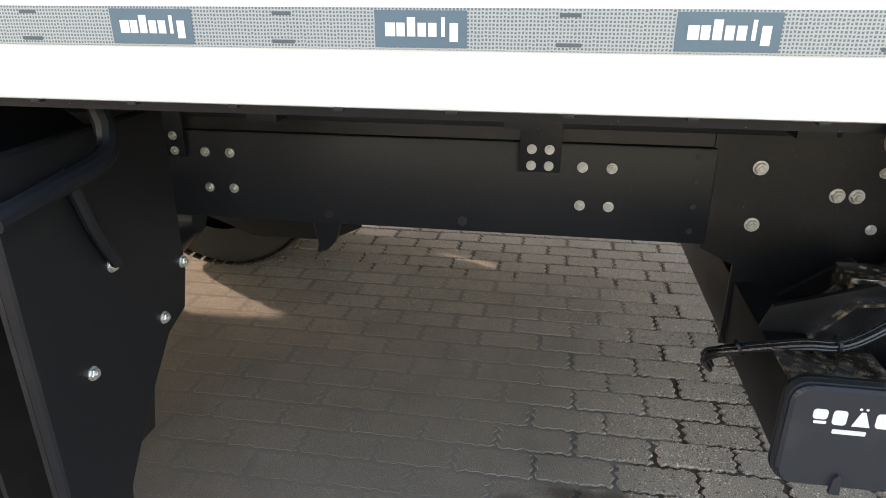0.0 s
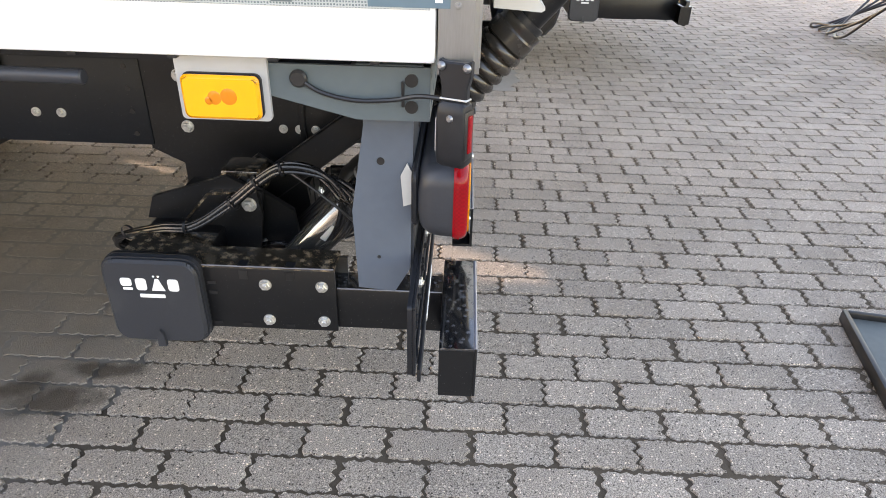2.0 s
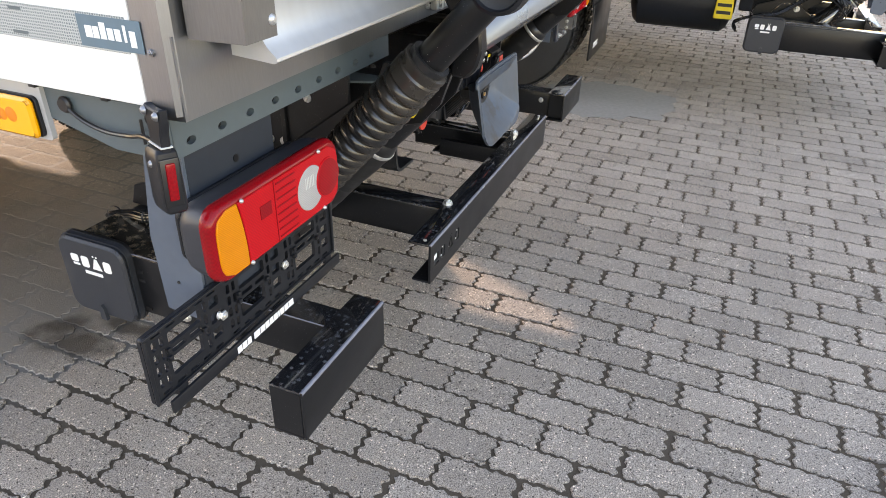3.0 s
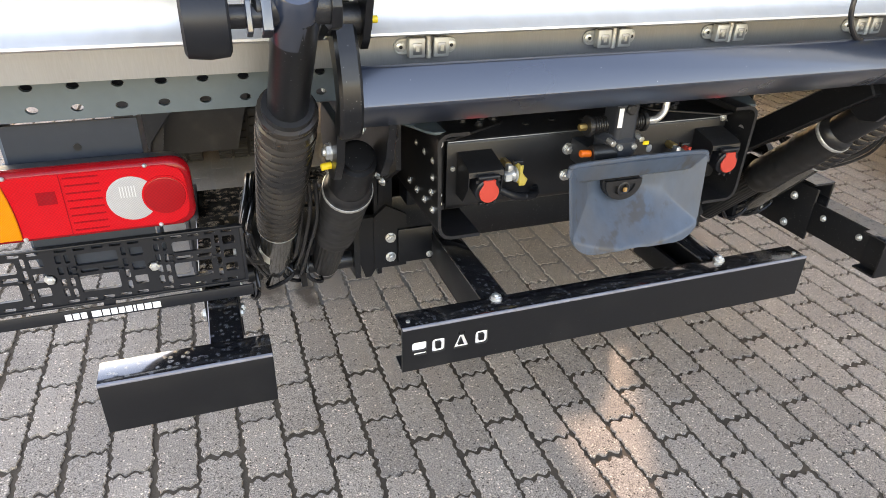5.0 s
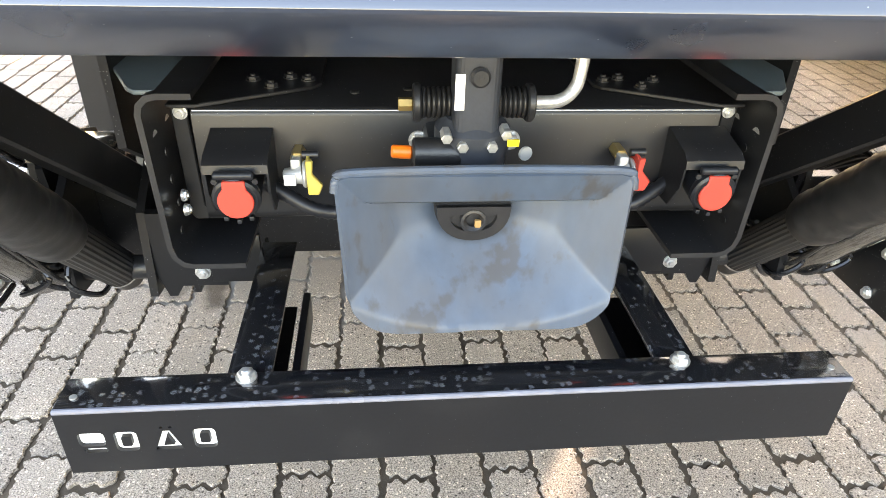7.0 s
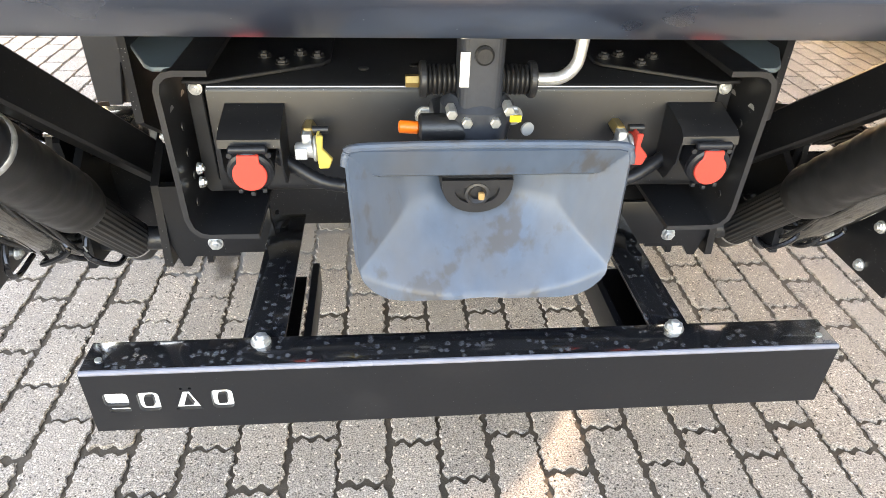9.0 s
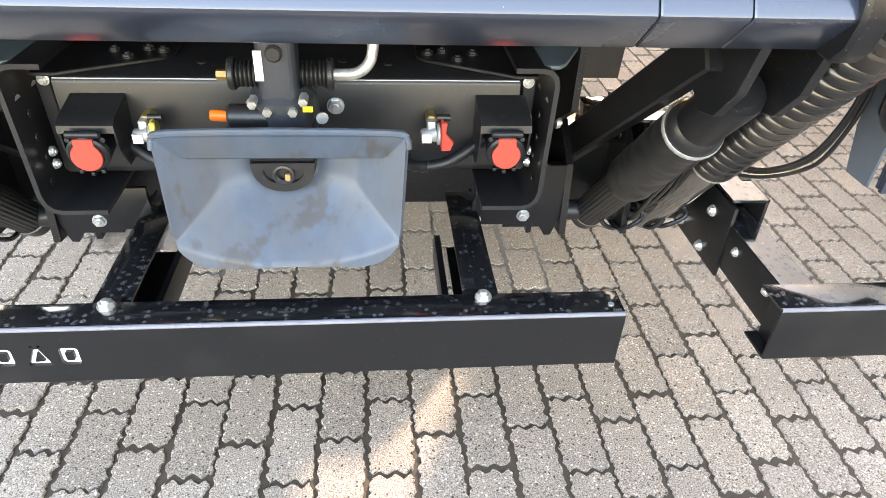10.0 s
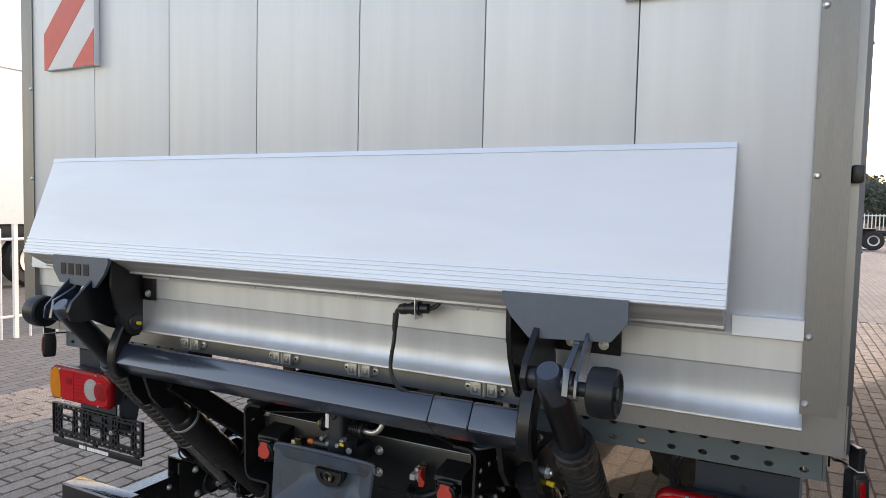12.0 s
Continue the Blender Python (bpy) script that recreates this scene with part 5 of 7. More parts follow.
for s in (-1, 1):
    line = [(s * 0.352, 0.903), (s * 0.394, 0.903), (s * 0.405, 0.9005), (s * 0.413, 0.893), (s * 0.416, 0.882), (s * 0.411, 0.69), (s * 0.407, 0.675), (s * 0.398, 0.666), (s * 0.386, 0.663), (s * 0.315, 0.663)]
    br = part("side_bracket", strip(bmesh.new(), line, "y", 0.105, 0.46, 0.008 * s), SATIN, cm, "rounded channel bracket")
    bolt((s * 0.392, 0.187, 0.858), (0, -1, 0), br, 0.0085)
    inner = [(s * a, b) for a, b in ((0.366, 0.876), (0.4055, 0.876), (0.402, 0.700), (0.396, 0.692), (0.336, 0.692), (0.336, 0.699), (0.372, 0.704), (0.380, 0.716), (0.384, 0.862), (0.366, 0.866))]
    part("inner_strap", prism(bmesh.new(), inner, "y", 0.186, 0.196, 0.0015), SATIN, br)
    part("bracket_back", prism(bmesh.new(), [(s * 0.36, 0.876), (s * 0.406, 0.876), (s * 0.40, 0.69), (s * 0.33, 0.70)], "y", 0.20, 0.206), BLACK, br)
    for k, (y, z) in enumerate(((0.14, 0.84), (0.14, 0.80), (0.15, 0.76), (0.14, 0.72), (0.20, 0.84), (0.20, 0.72), (0.26, 0.72), (0.32, 0.72), (0.26, 0.84))):
        bolt((s * 0.417, y, z), (s, 0, 0), br, 0.009)
        if k < 4:
            part("hole", rod(bmesh.new(), (s * 0.4055, y, z - 0.02), (s * 0.404, y, z - 0.02), 0.006, 10), RUBBER, br)
    for z in (0.722, 0.745):
        bolt((s * 0.40, 0.16, z), (-s, 0, 0), br, 0.0075)
    flange = [(s * a, b) for a, b in ((0.205, 0.262), (0.205, 0.40), (0.405, 0.40), (0.405, 0.168), (0.368, 0.166), (0.215, 0.246))]
    part("flange_plate", prism(bmesh.new(), flange, "z", 0.8705, 0.876, 0.0012), SATIN, cm)
    for x, y in ((0.275, 0.243), (0.252, 0.285), (0.225, 0.275), (0.305, 0.275)):
        bolt((s * x, y, 0.876), (0, 0, 1), cm, 0.009, CAST)
    for z in (0.82, 0.752):
        bolt((s * 0.066, 0.175, z), (0, -1, 0), cm, 0.0125)


def coupling():
    t = thing("trailer_coupling", (0, 0.05, 0.70), "black cast-iron trailer coupling with rubber bellows", "trailer coupling")
    bm = bmesh.new()
    prism(bm, rounded(-0.033, 0.023, 0.035, 0.10, 0.014), "z", 0.85, 0.985, 0.004)
    lathe(bm, (-0.005, 0.075, 0.80), (-0.005, 0.075, 0.895), [(0, 0.036), (0.2, 0.040), (0.6, 0.048), (0.85, 0.048), (1, 0.036)], 24)
    box(bm, -0.06, 0.04, 0.06, 0.18, 0.79, 0.85, 0.01)
    body = part("housing", bm, COLUMN, t)
    part("hinge_cap", rod(bmesh.new(), (-0.005, 0.036, 0.955), (-0.005, 0.026, 0.955), 0.012, 16, 0.003), CAST, body)
    part("sticker", box(bmesh.new(), -0.0335, -0.022, 0.0335, 0.0345, 0.915, 0.958), PRINT, body, "white paper sticker")
    for s in (-1, 1):
        c = Vector((-0.004, 0.085, 0.907))
        part("bellows", bellows(bmesh.new(), c + Vector((s * 0.028, 0, 0)), c + Vector((s * 0.066, 0, 0)), 0.0195, 0.0195, 6), RUBBER, t)
        part("end_flange", rod(bmesh.new(), c + Vector((s * 0.066, 0, 0)), c + Vector((s * 0.076, 0, 0)), 0.024, 24, 0.002), CAST, t)
    part("brass_nut", rod(bmesh.new(), (-0.08, 0.085, 0.905), (-0.098, 0.085, 0.905), 0.0085, 6, 0.001), BRASS, t)
    part("lever", hose(bmesh.new(), [(0.068, 0.085, 0.907), (0.105, 0.085, 0.909), (0.125, 0.088, 0.925), (0.131, 0.092, 0.95), (0.133, 0.095, 0.99)], 0.0085, 12), ZINC, t, "bent bright steel hand lever")
    part("lock_cylinder", rod(bmesh.new(), (-0.02, 0.05, 0.855), (-0.082, 0.05, 0.855), 0.0185, 22, 0.003), CAST, t)
    part("indicator", rod(bmesh.new(), (-0.082, 0.05, 0.855), (-0.108, 0.05, 0.857), 0.0085, 14, 0.002), ORANGE, t, "orange lock indicator")
    for x, z in ((-0.042, 0.884), (-0.022, 0.872), (0.014, 0.872), (0.030, 0.888)):
        rr = rod(bmesh.new(), (x, 0.048, z), (x, 0.024, z - 0.002), 0.007, 6, 0.001)
        part("cap_screw", rr, ZINC, t)
    part("tag", box(bmesh.new(), 0.030, 0.044, 0.017, 0.020, 0.876, 0.884), YELLOW, t)
    part("metal_tag", rod(bmesh.new(), (0.055, 0.03, 0.862), (0.056, 0.027, 0.862), 0.009, 12), GALV, t)
    def dee(w, h, z, n=16):
        return [(-0.006 - w, z), (-0.006 + w, z)] + [(-0.006 + w * math.cos(radians(-180 * k / n)), z - h * math.sin(radians(180 * k / n)) ** 0.8) for k in range(1, n)]
    part("jaw", prism(bmesh.new(), dee(0.050, 0.052, 0.800), "y", 0.020, 0.075, 0.005), CAST, t)
    ring = bmesh.new()
    outer, inner = dee(0.047, 0.048, 0.797), dee(0.030, 0.024, 0.786)
    loops = [[ring.verts.new((px, y, pz)) for px, pz in line] for line, y in ((outer, 0.0195), (outer, 0.0125), (inner, 0.0125), (inner, 0.0195))]
    for p, q in zip(loops, loops[1:]):
        for k in range(len(p)):
            ring.faces.new((p[k], p[(k + 1) % len(p)], q[(k + 1) % len(p)], q[k]))
    part("jaw_lip", ring, RUBBER, t)
    part("jaw_mouth", lathe(bmesh.new(), (-0.006, 0.0185, 0.777), (-0.006, 0.010, 0.777), [(0, 0.0165), (0.9, 0.0165), (1, 0.013), (0.5, 0.009)], 22, False), CAST, t)
    part("leaf", box(bmesh.new(), -0.004, 0.004, 0.011, 0.0175, 0.768, 0.778, 0.001, Matrix.Identity(4)), mat("dry_leaf", (0.30, 0.17, 0.06), rough=0.7), t, "dry brown leaf scrap")


coupling()


def funnel():
    t = thing("coupling_funnel", (0, 0, 0.66), "scuffed blue-grey plastic funnel guiding the drawbar", "coupling funnel")
    bm = bmesh.new()
    nx, nz = 72, 60
    W, H = 0.178, 0.205
    rows = []
    for j in range(nz + 1):
        v = j / nz
        row = []
        for i in range(nx + 1):
            u = -1 + 2 * i / nx
            z = v * H
            half = W * (0.93 + 0.07 * v)
            if z < 0.06:
                half -= 0.06 - math.sqrt(max(0, 0.06 ** 2 - (0.06 - z) ** 2))
            if z > H - 0.02:
                half -= 0.02 - math.sqrt(max(0, 0.02 ** 2 - (z - H + 0.02) ** 2))
            x = u * half
            side = W * (0.93 + 0.07 * v) - abs(x)
            low = max(0.0, 0.118 - z)
            fan = 0.102 * (1 - math.hypot(x / 0.225, low / 0.116))
            d = max(0.0, min(0.082, 0.80 * side, fan, 0.55 * (H - z) + 4.0 * max(0.0, H - 0.040 - z)))
            row.append(bm.verts.new((x + 0.002, -0.052 + 0.030 * v + d, 0.656 + z)))
        rows.append(row)
    for r0, r1 in zip(rows, rows[1:]):
        for i in range(nx):
            bm.faces.new((r0[i], r0[i + 1], r1[i + 1], r1[i]))
    bmesh.ops.remove_doubles(bm, verts=bm.verts, dist=0.0004)
    bmesh.ops.recalc_face_normals(bm, faces=bm.faces)
    bmesh.ops.solidify(bm, geom=bm.faces[:], thickness=0.007)
    shell = part("shell", bm, FUNNEL, t, "", 28)
    part("top_rim", hose(bmesh.new(), [(-0.1745, -0.024, 0.838), (-0.172, -0.022, 0.852), (-0.158, -0.0215, 0.8605), (-0.05, -0.0215, 0.8635), (0.05, -0.0215, 0.8635), (0.162, -0.0215, 0.8605), (0.176, -0.022, 0.852), (0.1785, -0.024, 0.838)], 0.0058, 10, 6), FUNNEL, shell)
    for x, z, r in ((-0.012, 0.684, 0.007), (-0.022, 0.722, 0.016), (-0.016, 0.736, 0.012)):
        d = min(0.072, 0.098 * (1 - math.hypot(x / 0.215, (0.77 - z) / 0.112)))
        c = Vector((x, -0.052 + 0.032 * (z - 0.655) / 0.207 + d, z))
        tilt_n = Vector((0, -0.75, 0.66))
        part("grease_spot", rod(bmesh.new(), c - tilt_n * 0.002, c + tilt_n * 0.0012, r, 22), SPOT, shell, "dark grease spot")


funnel()


def socket(s):
    x = -0.31 if s < 0 else 0.343
    t = thing("trailer_socket", (x, 0.12, 0.74), "black trailer power socket with an orange-red flap under a sheet hood", "trailer socket", "trailer sockets")
    hood = bmesh.new()
    line = [(0.174, 0.840), (0.110, 0.826), (0.098, 0.818), (0.096, 0.806)]
    strip(hood, line, "x", x - 0.042, x + 0.042, 0.003)
    h = part("hood", hood, SATIN, t, "folded black sheet-metal hood")
    for dx in (-0.042, 0.039):
        part("hood_cheek", prism(bmesh.new(), [(0.174, 0.838), (0.110, 0.824), (0.099, 0.815), (0.102, 0.775), (0.13, 0.735), (0.174, 0.735)], "x", x + dx, x + dx + 0.003), SATIN, h)
    part("socket_body", lathe(bmesh.new(), (x, 0.172, 0.782), (x, 0.090, 0.777), [(0, 0.026), (0.5, 0.028), (0.9, 0.031), (1, 0.032)], 24), PLASTIC, t)
    cap = part("flap", lathe(bmesh.new(), (x, 0.091, 0.777), (x, 0.080, 0.775), [(0, 0.0315), (0.6, 0.0315), (0.85, 0.028), (0.86, 0.024), (1, 0.0235)], 26), PLASTIC, t)
    key = [(x + 0.0235 * math.cos(radians(a)), 0.775 + 0.0235 * math.sin(radians(a))) for a in range(130, 411, 10)] + [(x + 0.0145, 0.805), (x - 0.0145, 0.805)]
    part("flap_disc", prism(bmesh.new(), key, "y", 0.0755, 0.0815, 0.0012), RED_CAP, cap, "orange-red keyhole-shaped flap")
    part("hinge", rod(bmesh.new(), (x - 0.026, 0.084, 0.810), (x + 0.026, 0.084, 0.810), 0.006, 14, 0.002), PLASTIC, t)
    for dx in (-0.026, 0.026):
        part("flange_screw", rod(bmesh.new(), (x + dx, 0.090, 0.80), (x + dx, 0.0855, 0.80), 0.004, 10), CAST, t)
    for k in range(3):
        a = radians(240 + 30 * k)
        part("lug", box(bmesh.new(), x + 0.033 * math.cos(a) - 0.003, x + 0.033 * math.cos(a) + 0.003, 0.082, 0.09, 0.776 + 0.033 * math.sin(a) - 0.003, 0.776 + 0.033 * math.sin(a) + 0.003, 0.001), PLASTIC, t)
    bolt((x - s * -0.052, 0.174, 0.80), (0, -1, 0), t, 0.005)
    part("conduit", hose(bmesh.new(), [(x - s * 0.025, 0.16, 0.765), (x - s * 0.06, 0.15, 0.745), (x - s * 0.10, 0.14, 0.728), (x - s * 0.15, 0.15, 0.722), (x - s * 0.17, 0.20, 0.73)], 0.0115, 12, 8, 0.007), PLASTIC, t, "corrugated cable conduit")


socket(-1)
socket(1)


def air_head(s):
    x = -0.225 if s < 0 else 0.235
    t = thing("air_coupling", (x, 0.15, 0.75), "yellow-capped air brake coupling head" if s < 0 else "red-capped air brake coupling head", "air coupling", "air couplings")
    part("fitting", rod(bmesh.new(), (x - 0.010, 0.176, 0.806), (x - 0.010, 0.145, 0.806), 0.010, 6, 0.001), BRASS, t)
    part("head", lathe(bmesh.new(), (x - 0.028, 0.132, 0.785), (x - 0.002, 0.132, 0.789), [(0, 0.008), (0.1, 0.0115), (0.7, 0.012), (1, 0.015)], 20), GALV, t)
    part("neck", box(bmesh.new(), x - 0.018, x - 0.004, 0.128, 0.150, 0.785, 0.812, 0.003), GALV, t)
    part("label", box(bmesh.new(), x - 0.027, x - 0.011, 0.1185, 0.1200, 0.778, 0.794), LABEL, t)
    part("gasket", rod(bmesh.new(), (x - 0.002, 0.132, 0.789), (x + 0.004, 0.132, 0.789), 0.019, 20, 0.002), GALV, t)
    m = YELLOW_FADED if s < 0 else RED_CAP
    part("flap", prism(bmesh.new(), [(x + 0.004, 0.816), (x + 0.014, 0.816), (x + 0.012, 0.797), (x + 0.026, 0.781), (x + 0.020, 0.766), (x + 0.005, 0.766)], "y", 0.112, 0.118, 0.0015), m, t, "hinged plastic dust flap")
    part("flap_back", box(bmesh.new(), x + 0.004, x + 0.0085, 0.118, 0.15, 0.770, 0.816, 0.001), m, t)
    part("spring_pin", rod(bmesh.new(), (x - 0.002, 0.136, 0.816), (x + 0.020, 0.136, 0.816), 0.0055, 12), CAST, t)


air_head(-1)
air_head(1)

# ================= rear lights, brackets, number plate holder =================


def perforated_rail():
    t = thing("perforated_rail", (0, 0.05, 1.02), "grey-green perforated steel mounting rail under the body", "mounting rail")
    y0, y1 = 0.030, 0.040
    for s in (-1, 1):
        x0, x1 = s * 0.60, s * 1.235
        cols = [s * (1.203 - 0.066 * k) for k in range(9)]
        bm = bmesh.new()
        # web: cells with an oval slot each, in two rows
        for cx in cols:
            for cz in (1.040, 1.0765):
                rings = []
                for k in range(16):
                    a = 2 * math.pi * k / 16
                    q = max(abs(math.cos(a)), abs(math.sin(a)))
                    o = (cx + 0.033 * math.cos(a) / q, cz + 0.01825 * math.sin(a) / q)
                    i = (cx + 0.0095 * math.cos(a), cz + 0.0062 * math.sin(a))
                    rings.append([bm.verts.new((p[0], y, p[1])) for y in (y0, y1) for p in (o, i)])
                for a, b in zip(rings, rings[1:] + rings[:1]):
                    bm.faces.new((a[0], b[0], b[1], a[1]))
                    bm.faces.new((a[2], a[3], b[3], b[2]))
                    bm.faces.new((a[1], b[1], b[3], a[3]))
        box(bm, min(s * 0.60, s * 0.642), max(s * 0.60, s * 0.642), y0, y1, 1.022, 1.095)
        bmesh.ops.remove_doubles(bm, verts=bm.verts, dist=0.0002)
        part("rail_web", bm, PERF, t)
        part("rail_flange", box(bmesh.new(), min(x0, x1), max(x0, x1), y1, 0.13, 1.09, 1.096), PERF, t)
        part("rail_back", box(bmesh.new(), min(x0, x1), max(x0, x1), 0.13, 0.136, 1.03, 1.096), CHASSIS, t)
        # side wing of the rail with its two holes
        wing = [(0.03, 1.022), (0.03, 1.095), (0.30, 1.095), (0.28, 1.06), (0.13, 1.022)]
        w = part("side_wing", prism(bmesh.new(), wing, "x", s * 1.237, s * 1.243), PERF, t, "pale grey-green side wing")
        for z in (1.078, 1.042):
            part("slot", rod(bmesh.new(), (s * 1.2435, 0.055, z), (s * 1.245, 0.055, z), 0.009, 14), RUBBER, w)
        part("grommet", rod(bmesh.new(), (s * 1.243, 0.205, 1.077), (s * 1.252, 0.205, 1.077), 0.012, 16, 0.003), RUBBER, w)


perforated_rail()


def lamp_bracket(s):
    t = thing("lamp_bracket", (s * 1.1, 0.08, 0.72), "blue-grey folded steel bracket carrying a rear lamp", "lamp bracket", "lamp brackets")
    poly = [(0.055, 1.02), (0.128, 1.02), (0.128, 1.0), (0.150, 0.86), (0.145, 0.72), (0.085, 0.715), (0.060, 0.76)]
    side = part("side_plate", prism(bmesh.new(), poly, "x", s * 1.198, s * 1.203), BLUEGREY, t)
    for y, z in ((0.104, 0.945), (0.11, 0.78)):
        part("hole", rod(bmesh.new(), (s * 1.203, y, z), (s * 1.2042, y, z), 0.006 if z > 0.9 else 0.003, 12), RUBBER, side)
    part("rear_plate", prism(bmesh.new(), [(s * 1.198, 1.01), (s * 0.99, 1.01), (s * 0.99, 0.94), (s * 1.0, 0.72), (s * 1.198, 0.715)], "y", 0.055, 0.061), SLATE, t, "dark slate rear plate")
    part("hole", rod(bmesh.new(), (s * 1.09, 0.055, 0.966), (s * 1.09, 0.0535, 0.966), 0.0065, 12), RUBBER, t)
    part("inner_plate", prism(bmesh.new(), [(0.06, 1.02), (0.14, 1.02), (0.15, 0.80), (0.13, 0.715), (0.07, 0.715)], "x", s * 0.990, s * 0.995), BLUEGREY, t)


lamp_bracket(-1)
lamp_bracket(1)


def rear_lamp(s):
    t = thing("rear_lamp", (s * 1.078, 0.0, 0.85), "red amber and clear rear lamp cluster in a black housing", "rear lamp", "rear lamps")
    x0, x1, z0, z1 = 0.915, 1.258, 0.835, 0.961
    f = -0.030          # lens face

    def out(xa, xb, za, zb, r):
        return [(s * x, z) for x, z in rounded(xa, xb, za, zb, r, 6)]
    shell = bmesh.new()
    rings = [[shell.verts.new((px, y, pz)) for px, pz in out(x0 + k, x1 - k, z0 + k, z1 - k, 0.030)] for y, k in ((-0.006, 0.003), (0.016, 0.004), (0.030, 0.007), (0.040, 0.013), (0.046, 0.022))]
    for a, b in zip(rings, rings[1:]):
        for k in range(len(a)):
            shell.faces.new((a[k], a[(k + 1) % len(a)], b[(k + 1) % len(a)], b[k]))
    shell.faces.new(rings[0][::-1])
    shell.faces.new(rings[-1])
    bmesh.ops.recalc_face_normals(shell, faces=shell.faces)
    part("housing", shell, COVER, t, "", 40)
    part("housing_back", prism(bmesh.new(), out(x0 + 0.02, x1 - 0.02, z0 + 0.015, z1 - 0.015, 0.02), "y", 0.046, 0.056, 0.003), PLASTIC, t)
    rim = bmesh.new()
    rings = []
    for y, k in ((-0.006, 0.002), (-0.012, 0.0), (-0.019, 0.001), (-0.025, 0.004), (-0.0275, 0.008)):
        rings.append([rim.verts.new((px, y, pz)) for px, pz in out(x0 + k, x1 - k, z0 + k, z1 - k, 0.030 - k * 0.5)])
    for a, b in zip(rings, rings[1:]):
        for k in range(len(a)):
            rim.faces.new((a[k], a[(k + 1) % len(a)], b[(k + 1) % len(a)], b[k]))
    rim.faces.new(rings[-1])
    rim.faces.new(rings[0][::-1])
    part("lens_rim", rim, RED_DEEP, t, "deep red glossy lens rim", 60)
    g = 0.009

    def lens(name, m, left, right, y=f):
        """A pane of the lens between two edges; left and right give the edge's x for a height."""
        hs = [z0 + g + (z1 - z0 - 2 * g) * k / 12 for k in range(13)]
        poly = [(s * left(z), z) for z in hs] + [(s * right(z), z) for z in reversed(hs)]
        return part(name, prism(bmesh.new(), poly, "y", y, -0.026, 0.0012), m, t)
    zc, rr = (z0 + z1) / 2, (z1 - z0) / 2 - g

    def end_outer(z):
        c = x1 - g - 0.026
        return c + 0.026 * max(0.0, 1 - (abs(z - zc) / rr) ** 4) ** 0.5

    def end_inner(z):
        c = x0 + g + 0.030
        return c - 0.030 * max(0.0, 1 - (abs(z - zc) / rr) ** 4) ** 0.5
    am = lambda z: x1 - 0.069 + 0.006 * (z - zc) / rr + 0.004 * ((z - zc) / rr) ** 2
    lens("amber_lens", AMBER, end_outer, lambda z: am(z) + 0.001)
    lens("red_lens", RED_LENS, lambda z: am(z) - 0.001, end_inner)
    part("clear_lens", lathe(bmesh.new(), (s * 1.0125, f, zc), (s * 1.0125, f - 0.0012, zc), [(0, 0.0395), (0.6, 0.0392), (1, 0.0375)], 40), CLEAR, t, "clear round reversing lens")
    part("reflector_ring", lathe(bmesh.new(), (s * 0.961, f, zc), (s * 0.961, f - 0.0018, zc), [(0, 0.0365), (1, 0.036)], 36), RED_LENS, t)
    part("round_reflector", lathe(bmesh.new(), (s * 0.961, f - 0.0016, zc), (s * 0.961, f - 0.0032, zc), [(0, 0.0335), (0.6, 0.033), (1, 0.031)], 32), RED_BROWN, t, "dark red round reflector")
    for k in range(8):
        z = zc - rr * 0.86 + rr * 1.72 * k / 7
        part("lens_rib", box(bmesh.new(), min(s * 1.056, s * 1.108), max(s * 1.056, s * 1.108), f - 0.0009, f, z - 0.0013, z + 0.0013), RED_DEEP, t)
    part("lens_step", box(bmesh.new(), s * 1.113 - 0.0006, s * 1.113 + 0.0006, f - 0.0009, f, zc - rr, zc + rr), RED_DEEP, t)
    part("retro_patch", box(bmesh.new(), s * 1.137 - 0.014, s * 1.137 + 0.014, f - 0.0009, f, zc + 0.004, zc + 0.026), RED_DEEP, t)
    for k in range(6):
        x = 1.006 + 0.0045 * k
        part("lens_rib", box(bmesh.new(), s * x - 0.0007, s * x + 0.0007, f - 0.0018, f - 0.001, zc + 0.003, zc + 0.023), LABEL, t)
    for x, z in ((1.190, 0.9525), (1.183, 0.8445), (0.984, 0.9535), (0.976, 0.844)):
        part("screw", lathe(bmesh.new(), (s * x, f, z), (s * x, f - 0.004, z), [(0, 0.0038), (0.7, 0.003), (1, 0.0015)], 10), ZINC, t)
    if s < 0:
        part("tape_scrap", prism(bmesh.new(), [(0.056, 0.88), (0.070, 0.875), (0.074, 0.925), (0.064, 0.945), (0.056, 0.93)], "x", s * 1.21, s * 1.206), LABEL, t, "torn scrap of pale tape")


rear_lamp(-1)
rear_lamp(1)


